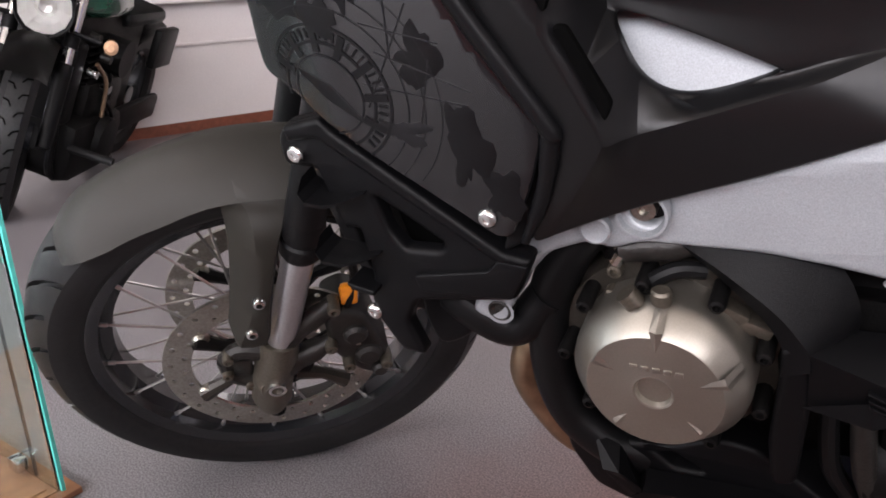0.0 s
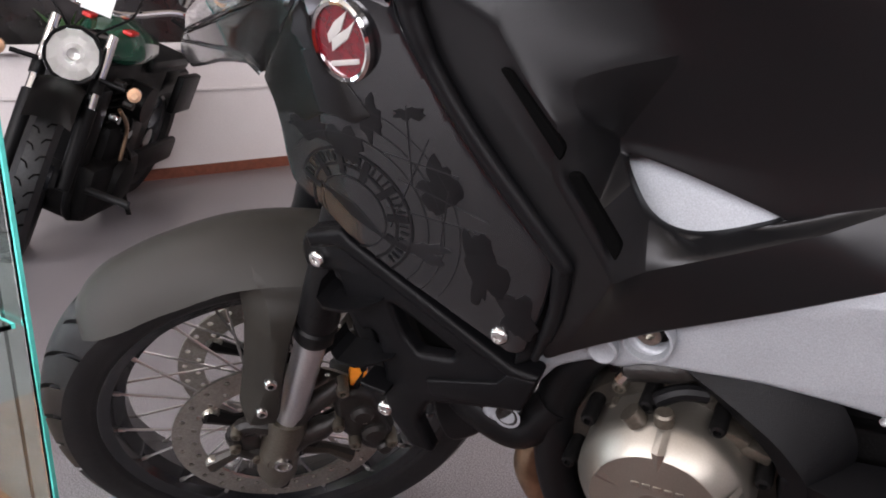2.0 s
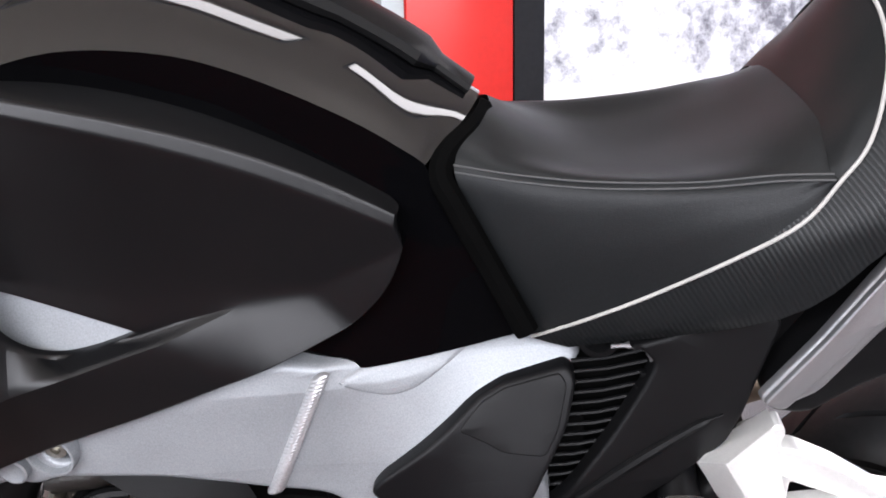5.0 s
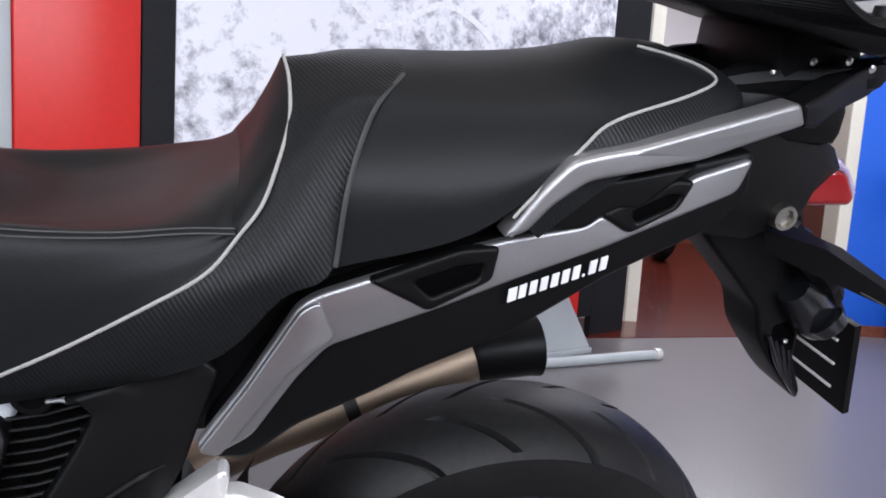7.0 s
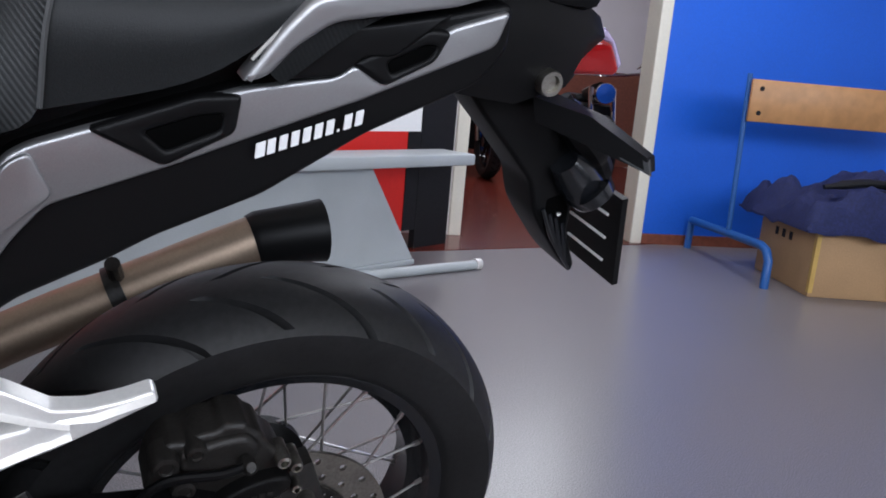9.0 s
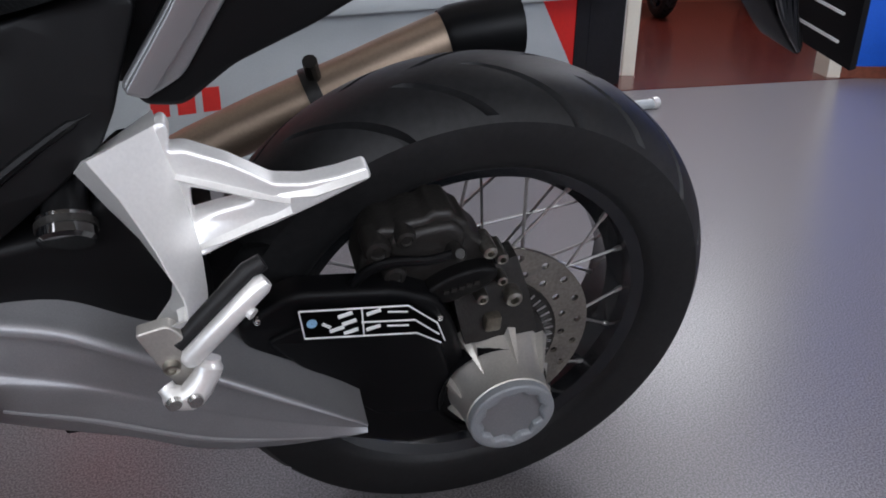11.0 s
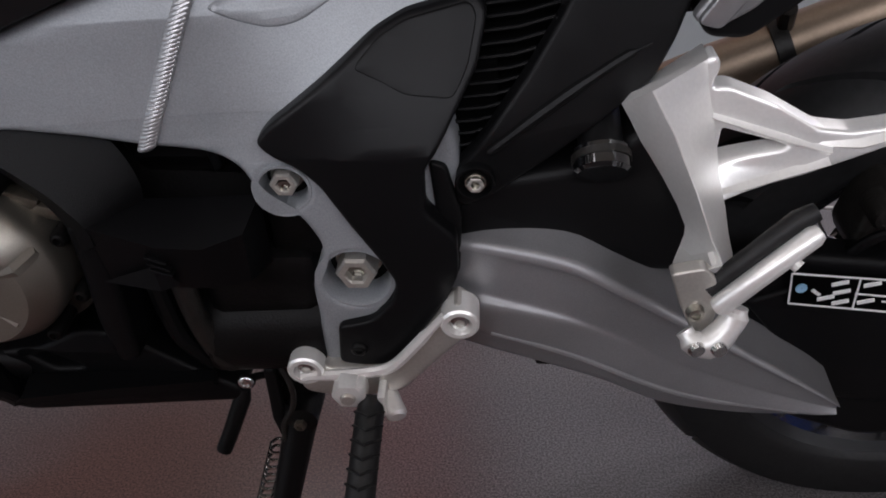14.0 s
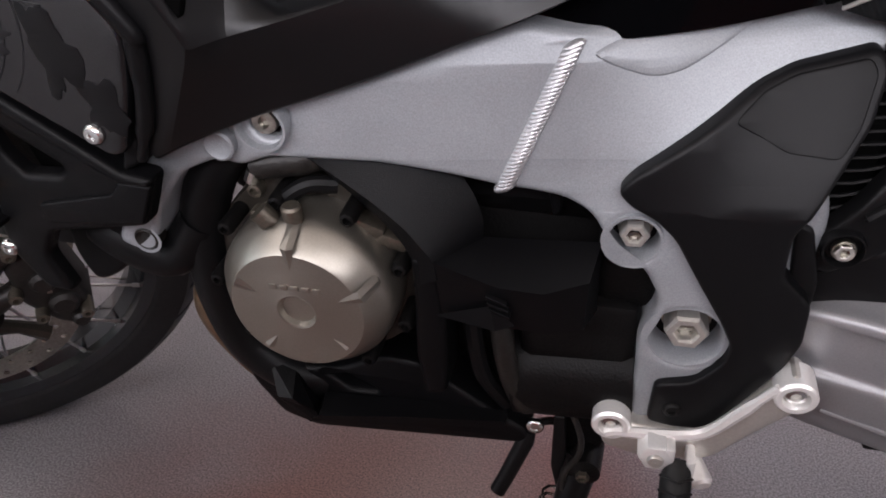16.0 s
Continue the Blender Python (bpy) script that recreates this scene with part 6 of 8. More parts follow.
bm = tube([(1.262, -0.250, 0.489), (1.270, -0.257, 0.482), (1.283, -0.257, 0.484), (1.296, -0.250, 0.500), (1.299, -0.246, 0.510)], [0.007, 0.010, 0.0115, 0.0105, 0.008], 12, None, 3)
knuckle = part("peg_knuckle", bm, BRIGHT, pb, "bright folding peg knuckle")
for p in ((1.268, -0.266, 0.486), (1.284, -0.267, 0.487)):
    part("knuckle_boss", tube([p, (p[0] + 0.001, p[1] - 0.004, p[2])], [0.0065, 0.0055], 12), STEEL, knuckle)
part("pillion_peg", tube([(1.281, -0.250, 0.512), (1.284, -0.250, 0.515), (1.342, -0.237, 0.570), (1.346, -0.236, 0.573)], [0.006, 0.0085, 0.0085, 0.006], 12), BRIGHT, pb, "bright folded pillion peg")
part("peg_pad", tube([(1.276, -0.238, 0.520), (1.334, -0.226, 0.576), (1.345, -0.224, 0.582)], [0.0075, 0.0085, 0.007], 12), RUBBER, pb, "black rubber peg pad")
part("peg_pad_stud", tube([(1.330, -0.243, 0.551), (1.334, -0.247, 0.549)], 0.005, 10), BRIGHT, pb)

# ---- silencer on the far side ----
sil = part("silencer", tube([(1.16, 0.12, 0.41), (1.30, 0.158, 0.470), (1.46, 0.16, 0.540), (1.612, 0.16, 0.604)], [0.026, 0.031, 0.032, 0.033], 20, None, 4), SILENCER, bike, "copper-tinted steel silencer")
part("end_cap", tube([(1.600, 0.16, 0.600), (1.606, 0.16, 0.602), (1.672, 0.16, 0.612), (1.690, 0.16, 0.614)], [0.034, 0.037, 0.040, 0.042], 20), MATT, sil, "black silencer end cap")
part("outlet", tube([(1.680, 0.16, 0.613), (1.693, 0.16, 0.6145)], [0.026, 0.026], 18), BLACKHOLE, sil)
part("clamp", tube([(1.436, 0.16, 0.529), (1.452, 0.16, 0.536)], 0.037, 20), CALIPER, sil, "dark clamp")
part("hanger", tube([(1.44, 0.15, 0.560), (1.432, 0.13, 0.590)], 0.009, 10), CALIPER, sil)

# ---- tank ----
def both(half):
    """A section given from the middle to the camera side, made whole."""
    return [(x, -y, z) for x, y, z in reversed(half[1:])] + list(half)


TANK = [[(0.60, 0, 1.03), (0.60, -0.10, 1.02), (0.61, -0.17, 0.99), (0.62, -0.20, 0.955), (0.62, -0.18, 0.92), (0.62, -0.16, 0.85), (0.62, -0.15, 0.72)],
        [(0.67, 0, 1.05), (0.67, -0.08, 1.037), (0.67, -0.145, 1.005), (0.672, -0.180, 0.970), (0.67, -0.168, 0.93), (0.67, -0.15, 0.85), (0.67, -0.145, 0.72)],
        [(0.73, 0, 1.048), (0.73, -0.07, 1.034), (0.73, -0.114, 1.006), (0.73, -0.140, 0.982), (0.73, -0.136, 0.94), (0.73, -0.128, 0.85), (0.73, -0.14, 0.71)],
        [(0.80, 0, 1.030), (0.80, -0.06, 1.015), (0.80, -0.094, 0.992), (0.80, -0.114, 0.973), (0.80, -0.115, 0.935), (0.80, -0.115, 0.85), (0.80, -0.14, 0.705)]]
TANK += [[(0.86, 0, 1.006), (0.86, -0.055, 0.991), (0.86, -0.085, 0.971), (0.86, -0.104, 0.952), (0.86, -0.106, 0.92), (0.86, -0.112, 0.84), (0.86, -0.138, 0.702)],
         [(0.93, 0, 0.972), (0.93, -0.05, 0.958), (0.93, -0.078, 0.937), (0.93, -0.095, 0.916), (0.93, -0.098, 0.885), (0.93, -0.108, 0.82), (0.93, -0.140, 0.712)],
         [(0.985, 0, 0.936), (0.98, -0.045, 0.922), (0.98, -0.070, 0.902), (0.975, -0.088, 0.885), (0.982, -0.093, 0.855), (0.99, -0.108, 0.80), (1.00, -0.120, 0.717)],
         [(1.028, 0, 0.908), (1.020, -0.035, 0.900), (1.003, -0.062, 0.886), (0.988, -0.086, 0.874), (1.000, -0.093, 0.846), (1.028, -0.108, 0.794), (1.062, -0.106, 0.728)]]
tank = part("fuel_tank", smooth_loft([both(r[:4]) for r in TANK], 5), GLOSS, bike, "gloss black fuel tank cover")
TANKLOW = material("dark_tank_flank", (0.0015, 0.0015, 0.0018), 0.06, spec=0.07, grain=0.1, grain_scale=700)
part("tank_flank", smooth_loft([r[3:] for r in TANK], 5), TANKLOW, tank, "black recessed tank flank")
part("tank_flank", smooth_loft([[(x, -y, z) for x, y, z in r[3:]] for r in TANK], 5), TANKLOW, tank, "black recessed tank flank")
part("tank_spine", tube([(0.60, 0, 1.045), (0.73, 0, 1.052), (0.86, 0, 1.010), (0.95, 0, 0.965), (1.02, 0, 0.915)], [0.03, 0.04, 0.04, 0.035, 0.02], 12, None, 5, 0.35), MATT, bike, "black tank spine strip")
part("filler_lid", tube([(0.66, -0.03, 1.048), (0.66, -0.03, 1.062)], 0.035, 24), CHROME, bike, "bright fuel filler lid")
# added near-black block for the inner parts: stops see-through and reads as shade
part("inner_body", box((0.45, -0.075, 0.60), (0.97, 0.075, 0.86), None, 0.03), BLACKHOLE, bike, "near-black stand-in for the inner body, added as shade behind the panels")
# shade of the gap between tank and seat, put in as a near-black tube
part("seat_gap", tube([(1.030, 0, 0.893), (1.022, -0.04, 0.888), (1.004, -0.070, 0.876), (1.000, -0.085, 0.862), (1.012, -0.096, 0.842), (1.040, -0.108, 0.792), (1.070, -0.120, 0.738)], 0.0105, 8, None, 5), BLACKHOLE, bike, "near-black tube for the shaded gap before the seat")

# ---- seat ----
RIDER = [[(1.036, 0, 0.897), (1.030, -0.045, 0.893), (1.010, -0.080, 0.871), (1.036, -0.098, 0.810), (1.074, -0.108, 0.728)],
         [(1.080, 0, 0.874), (1.076, -0.058, 0.872), (1.060, -0.097, 0.869), (1.085, -0.118, 0.820), (1.112, -0.128, 0.756)],
         [(1.130, 0, 0.858), (1.126, -0.068, 0.861), (1.120, -0.110, 0.868), (1.140, -0.130, 0.830), (1.160, -0.140, 0.786)],
         [(1.190, 0, 0.862), (1.188, -0.076, 0.866), (1.190, -0.122, 0.872), (1.203, -0.139, 0.852), (1.219, -0.150, 0.825)],
         [(1.245, 0, 0.882), (1.244, -0.082, 0.883), (1.246, -0.129, 0.880), (1.254, -0.143, 0.866), (1.262, -0.149, 0.853)],
         [(1.288, 0, 0.908), (1.286, -0.084, 0.905), (1.283, -0.137, 0.884), (1.284, -0.140, 0.882), (1.287, -0.140, 0.879)]]
seat = part("seat", smooth_loft([both(r) for r in RIDER], 5), VINYL, bike, "black vinyl two-part seat with pale piping")
STEPF = [[(1.288, 0, 0.9065), (1.286, -0.050, 0.905), (1.2845, -0.090, 0.902), (1.282, -0.118, 0.895), (1.281, -0.132, 0.887), (1.283, -0.138, 0.882)],
         [(1.305, 0, 0.950), (1.304, -0.050, 0.944), (1.303, -0.088, 0.930), (1.297, -0.117, 0.914), (1.291, -0.133, 0.897), (1.2845, -0.1395, 0.882)],
         [(1.320, 0, 0.993), (1.323, -0.050, 0.981), (1.322, -0.086, 0.957), (1.313, -0.117, 0.929), (1.302, -0.134, 0.903), (1.286, -0.141, 0.882)]]
part("seat_step", smooth_loft([both(r) for r in STEPF], 5), VINYL, seat, "smooth vinyl step face")
lines = [[], []]
for r in RIDER:
    r = spline([Vector(q) for q in r], 5)
    q0, q1 = Vector(r[10]), Vector(r[11])
    lines[0].append(q0)
    lines[1].append(q0.lerp(q1, min(1.5, 0.006 / max((q1 - q0).length, 0.001))))
for row in lines:
    part("seam", tube([q + Vector((0, -0.0006, 0.0003)) for q in row], 0.0009, 6, None, 5), STITCH, seat, "double stitched seam")
PIPE = [(1.074, -0.110, 0.727), (1.112, -0.130, 0.755), (1.160, -0.142, 0.785), (1.219, -0.152, 0.824), (1.262, -0.151, 0.852), (1.286, -0.143, 0.881), (1.302, -0.136, 0.903), (1.313, -0.119, 0.930), (1.323, -0.087, 0.959), (1.324, -0.05, 0.984), (1.322, 0, 0.996)]
part("piping", tube(PIPE, 0.0016, 8, None, 6), PIPING, seat, "pale seat piping")
BAND = [[(1.321, 0, 0.994), (1.322, -0.080, 0.964), (1.314, -0.117, 0.930), (1.287, -0.141, 0.881), (1.219, -0.152, 0.823), (1.143, -0.138, 0.772), (1.074, -0.110, 0.726)],
        [(1.370, 0, 1.001), (1.366, -0.076, 0.990), (1.350, -0.118, 0.960), (1.326, -0.156, 0.880), (1.272, -0.161, 0.832), (1.200, -0.150, 0.770), (1.090, -0.112, 0.722)],
        [(1.420, 0, 1.005), (1.414, -0.072, 0.999), (1.384, -0.116, 0.976), (1.358, -0.162, 0.868), (1.318, -0.164, 0.838), (1.258, -0.153, 0.774), (1.105, -0.112, 0.718)]]
part("seat_band", smooth_loft([both(r) for r in BAND], 5), CARBON, seat, "carbon-look vinyl band")
PASS = [[(1.420, 0, 1.005), (1.414, -0.072, 0.999), (1.384, -0.116, 0.976), (1.364, -0.152, 0.930), (1.357, -0.162, 0.864)],
        [(1.500, 0, 1.011), (1.500, -0.064, 1.006), (1.482, -0.124, 0.982), (1.460, -0.156, 0.935), (1.450, -0.164, 0.890)],
        [(1.580, 0, 1.023), (1.580, -0.062, 1.018), (1.572, -0.114, 1.000), (1.548, -0.148, 0.966), (1.508, -0.158, 0.926)],
        [(1.640, 0, 1.038), (1.640, -0.058, 1.034), (1.648, -0.098, 1.022), (1.622, -0.128, 1.000), (1.575, -0.143, 0.988)],
        [(1.682, 0, 1.040), (1.676, -0.052, 1.036), (1.686, -0.100, 1.024), (1.672, -0.114, 1.016), (1.648, -0.123, 1.010)]]
part("pillion_pad", smooth_loft([both(r) for r in PASS], 5), VINYL, seat, "black vinyl pillion pad")
line = [(1.414, -0.074, 1.0005), (1.384, -0.118, 0.977), (1.364, -0.1545, 0.931), (1.357, -0.1645, 0.866)]
part("seam", tube(line, 0.0022, 6, None, 6), STITCH, seat, "raised seam")
PIPE2 = [(1.495, -0.163, 0.910), (1.509, -0.160, 0.926), (1.548, -0.151, 0.966), (1.575, -0.145, 0.989), (1.648, -0.126, 1.011), (1.684, -0.106, 1.023), (1.682, -0.080, 1.031), (1.662, -0.058, 1.036), (1.638, -0.04, 1.039)]
part("piping", tube(PIPE2, 0.0015, 8, None, 6), PIPING, seat, "pale seat piping")
TAILB = [[(1.640, -0.035, 1.038), (1.662, -0.058, 1.035), (1.684, -0.104, 1.022), (1.648, -0.124, 1.009), (1.575, -0.144, 0.987), (1.545, -0.151, 0.962), (1.498, -0.163, 0.912)],
         [(1.690, -0.035, 1.036), (1.705, -0.070, 1.030), (1.714, -0.105, 1.012), (1.672, -0.132, 0.995), (1.600, -0.150, 0.974), (1.562, -0.156, 0.952), (1.508, -0.164, 0.902)],
         [(1.705, -0.035, 1.020), (1.720, -0.075, 1.010), (1.718, -0.108, 0.992), (1.672, -0.132, 0.978), (1.610, -0.150, 0.955), (1.572, -0.156, 0.935), (1.520, -0.160, 0.892)]]
part("seat_band", smooth_loft(TAILB, 5), CARBON, seat, "carbon-look vinyl edge")
part("seat_band", smooth_loft([[(x, -y, z) for x, y, z in r] for r in TAILB], 5), CARBON, seat, "carbon-look vinyl edge")

part("seat_base", loft([[(1.08, -0.075, 0.73), (1.08, 0.075, 0.73), (1.08, 0.075, 0.66), (1.08, -0.075, 0.66)], [(1.28, -0.10, 0.80), (1.28, 0.10, 0.80), (1.28, 0.10, 0.68), (1.28, -0.10, 0.68)],
                         [(1.50, -0.12, 0.90), (1.50, 0.12, 0.90), (1.50, 0.12, 0.80), (1.50, -0.12, 0.80)], [(1.74, -0.09, 0.99), (1.74, 0.09, 0.99), (1.74, 0.09, 0.90), (1.74, -0.09, 0.90)]]), MATT, bike, "black seat base")
# added near-black block, blocks the view through and serves as shade under the seat
part("inner_guard", box((1.09, -0.065, 0.57), (1.18, 0.065, 0.70), None, 0.02), BLACKHOLE, bike, "near-black block added as shade under the seat")

# ---- tail unit ----
TB = [(1.262, 0.690), (1.335, 0.820), (1.392, 0.844), (1.500, 0.886), (1.575, 0.934), (1.720, 0.972), (1.724, 0.930), (1.700, 0.898), (1.604, 0.849), (1.520, 0.792), (1.437, 0.755), (1.401, 0.734), (1.339, 0.704), (1.300, 0.672), (1.27, 0.674)]
tail = part("tail_side_panel", plate(TB, lambda x, z: -0.138, 0.12, 0.006, 0.010), MATT, bike, "matt black tail side panel with silver inlay")
SV = [(1.255, 0.690), (1.275, 0.683), (1.302, 0.700), (1.337, 0.757), (1.360, 0.785), (1.446, 0.818), (1.511, 0.846), (1.594, 0.880), (1.708, 0.934), (1.716, 0.966), (1.662, 0.946), (1.609, 0.896), (1.583, 0.910),
      (1.569, 0.898), (1.500, 0.884), (1.392, 0.848), (1.348, 0.832), (1.333, 0.822), (1.294, 0.750)]
part("silver_inlay", plate(SV, lambda x, z: -0.1445, 0.010, 0.004, 0.008), SILVERP, tail, "brushed silver tail inlay")
part("inlay_fold", plate([(1.258, 0.690), (1.276, 0.685), (1.330, 0.765), (1.365, 0.795), (1.350, 0.828), (1.335, 0.820), (1.296, 0.750)], lambda x, z: -0.150 + 0.9 * max(0.0, x - 1.335) * 0.12, 0.008, 0.002, 0.006), SILVERP, tail)
for outer, inner in (([(1.386, 0.846), (1.462, 0.876), (1.495, 0.879), (1.492, 0.848), (1.440, 0.819)], [(1.425, 0.846), (1.462, 0.860), (1.482, 0.863), (1.480, 0.850), (1.441, 0.832)]),
                     ([(1.578, 0.910), (1.642, 0.944), (1.662, 0.943), (1.651, 0.917), (1.609, 0.893)], [(1.608, 0.913), (1.640, 0.930), (1.650, 0.930), (1.645, 0.920), (1.613, 0.904)])):
    sc = part("grab_scoop", plate(outer, lambda x, z: -0.1485, 0.010, 0.004, 0.006, [inner]), MATT, tail, "black moulded grab scoop")
    # the well's shade is put in as a near-black plate
    part("scoop_well", plate(inner, -0.1458, 0.004, 0.0005, 0.004), BLACKHOLE, sc)
part("dark_insert", plate([(1.515, 0.892), (1.545, 0.922), (1.576, 0.939), (1.602, 0.944), (1.660, 0.958), (1.612, 0.918), (1.588, 0.917), (1.568, 0.899)], -0.150, 0.010, 0.003, 0.006), MATT, tail)
GR2 = [(1.487, 0.892), (1.517, 0.937), (1.537, 0.96), (1.561, 0.967), (1.587, 0.973), (1.748, 1.017), (1.762, 0.997), (1.656, 0.964), (1.588, 0.951), (1.553, 0.943), (1.526, 0.922), (1.507, 0.898)]
rail = part("grab_rail", plate(GR2, lambda x, z: -0.167 + 0.16 * max(0.0, x - 1.60), 0.024, 0.005, 0.008), SILVERP, bike, "silver pillion grab rail")
part("rail_end", plate([(1.748, 1.016), (1.767, 1.021), (1.850, 1.046), (1.924, 1.063), (1.934, 1.054), (1.908, 1.033), (1.877, 1.018), (1.808, 1.004), (1.782, 0.992), (1.757, 0.994)], lambda x, z: -0.147 + 0.55 * max(0.0, x - 1.75), 0.030, 0.005, 0.006), MATT, rail, "black grab rail end")
# dealer sticker: plain blocks in place of letters
for k in range(10):
    if k == 7:
        w, h = 0.0022, 0.0025
    else:
        w, h = (0.0068 if k else 0.0082), 0.0125
    x = 1.5085 + 0.0093 * k - (0.004 if k > 7 else 0)
    z = 0.8275 + (x - 1.5085) * 0.385
    part("sticker_block", plate([(x, z), (x + w * 0.92, z + w * 0.36), (x + w * 0.92 - h * 0.0, z + w * 0.36 + h), (x, z + h)], -0.1470, 0.0012, 0.0002, 0.0006), WHITEINK, tail)

# ---- rear end: tail fairing, lamp, plate holder, indicator ----
TE = [[(1.70, -0.10, 0.965), (1.70, -0.115, 0.93), (1.70, -0.10, 0.880), (1.70, 0.10, 0.880), (1.70, 0.115, 0.93), (1.70, 0.10, 0.965)],
      [(1.78, -0.075, 0.982), (1.78, -0.09, 0.94), (1.78, -0.08, 0.868), (1.78, 0.08, 0.868), (1.78, 0.09, 0.94), (1.78, 0.075, 0.982)],
      [(1.85, -0.060, 0.972), (1.86, -0.072, 0.945), (1.85, -0.062, 0.885), (1.85, 0.062, 0.885), (1.86, 0.072, 0.945), (1.85, 0.060, 0.972)],
      [(1.885, -0.045, 0.958), (1.89, -0.055, 0.94), (1.87, -0.045, 0.892), (1.87, 0.045, 0.892), (1.89, 0.055, 0.94), (1.885, 0.045, 0.958)]]
te = part("tail_fairing", loft(TE), MATT, bike, "black tail fairing")
part("lock_ring", lathe([(0.0004, -0.083), (0.008, -0.083), (0.009, -0.0875), (0.0125, -0.0875), (0.0135, -0.085), (0.0135, -0.06)], (1.815, 0, 0.893), 28), DISC, te, "steel oval seat lock")
bm = plate([(1.850, 0.896), (1.862, 0.925), (1.884, 0.938), (1.904, 0.934), (1.922, 0.908), (1.918, 0.899)], -0.056, 0.112, 0.006, 0.006)
lampr = part("tail_lamp", bm, REDLENS, te, "red tail lamp lens")
part("clear_lens", plate([(1.878, 0.940), (1.893, 0.949), (1.910, 0.936), (1.928, 0.912), (1.922, 0.904), (1.903, 0.934)], -0.050, 0.100, 0.004, 0.003), CLEARLENS, lampr, "pale clear upper lens")
hold = [(1.750, 0.868), (1.795, 0.868), (1.850, 0.872), (1.884, 0.864), (1.905, 0.815), (1.924, 0.760), (1.930, 0.700), (1.956, 0.655), (1.952, 0.643), (1.930, 0.662), (1.890, 0.705), (1.874, 0.725), (1.858, 0.765), (1.818, 0.803), (1.775, 0.842)]
ph = part("plate_holder", plate(hold, -0.035, 0.07, 0.006, 0.010), MATT, bike, "black plastic plate holder arm")
bm = loft([[(1.985, -0.052, 0.752), (1.993, -0.052, 0.754), (1.993, 0.105, 0.754), (1.985, 0.105, 0.752)], [(2.008, -0.055, 0.634), (2.016, -0.055, 0.636), (2.016, 0.105, 0.636), (2.008, 0.105, 0.634)]])
part("plate_panel", bm, MATT, ph, "black empty plate panel", smooth=False)
for k in range(3):
    z = 0.722 - 0.032 * k
    x = 1.984 + (0.752 - z) * 0.195
    part("panel_slot", box((x - 0.0015, -0.03, z - 0.0015), (x + 0.001, 0.05, z + 0.0015)), PAPER, ph)
pod = part("lamp_pod", tube([(1.888, -0.045, 0.797), (1.905, -0.045, 0.782), (1.925, -0.045, 0.764), (1.940, -0.045, 0.752)], [0.018, 0.024, 0.026, 0.022], 18), RIM, ph, "black plate lamp pod")
part("pod_face", tube([(1.925, -0.066, 0.768), (1.934, -0.072, 0.760)], [0.022, 0.018], 18), RIM, pod)
part("pod_arm", tube([(1.87, -0.03, 0.862), (1.892, -0.04, 0.838), (1.925, -0.04, 0.812), (1.950, -0.03, 0.79), (1.985, -0.02, 0.752)], [0.016, 0.02, 0.02, 0.016, 0.010], 10, None, 4), MATT, ph)
# near-black plate on the solid arm stands in for a shaded opening
part("holder_web", plate([(1.886, 0.745), (1.905, 0.752), (1.920, 0.735), (1.925, 0.700), (1.905, 0.690), (1.890, 0.712)], -0.0355, 0.004, 0.001, 0.004), BLACKHOLE, ph, "holder's open web, its shade laid on as a black plate")
for k in range(4):
    part("holder_rib", tube([(1.880 + 0.011 * k, -0.040, 0.735 - 0.006 * k), (1.900 + 0.010 * k, -0.043, 0.700 - 0.010 * k), (1.925 + 0.006 * k, -0.040, 0.672 - 0.006 * k)], 0.0028, 6, None, 4), RIM, ph)
for x, z in ((1.905, 0.728), (1.862, 0.838)):
    bolt(x, -0.038, z, 0.004, ph)
ind = part("indicator", loft([[(1.815, -0.06, 0.872), (1.825, -0.06, 0.845), (1.855, -0.05, 0.850), (1.85, -0.05, 0.875)], [(1.858, -0.105, 0.868), (1.862, -0.110, 0.838), (1.885, -0.10, 0.842), (1.882, -0.098, 0.868)],
                               [(1.898, -0.160, 0.845), (1.900, -0.166, 0.830), (1.914, -0.160, 0.832), (1.912, -0.155, 0.846)]]), COVERBLK, bike, "black rear indicator with clear lens")
part("indicator_lens", loft([[(1.880, -0.134, 0.850), (1.882, -0.140, 0.836), (1.885, -0.136, 0.834), (1.884, -0.126, 0.853)], [(1.899, -0.163, 0.840), (1.901, -0.168, 0.829), (1.905, -0.167, 0.828), (1.903, -0.160, 0.843)]]), GREYPL, ind, smooth=False)

# luggage rack
RACK = [(1.612, 1.112), (1.640, 1.086), (1.672, 1.080), (1.702, 1.077), (1.750, 1.071), (1.816, 1.060), (1.854, 1.065), (1.980, 1.092), (1.996, 1.104), (1.994, 1.119), (1.970, 1.121), (1.822, 1.093), (1.800, 1.092), (1.778, 1.100),
        (1.756, 1.114), (1.740, 1.130), (1.712, 1.144), (1.640, 1.142), (1.615, 1.128)]
bm = plate(RACK, -0.142, 0.284, 0.008, 0.010)
for v in bm.verts:
    v.co.y *= 1 - 0.22 * max(0.0, (v.co.x - 1.955) / 0.045) ** 2 - 0.45 * max(0.0, (1.73 - v.co.x) / 0.12)
    v.co.x += max(0.0, v.co.x - 1.90) * 0.38 * max(0.0, 1 - (v.co.y / 0.13) ** 2)
rack = part("luggage_rack", bm, ROUGHBLK, bike, "black moulded luggage rack plate")
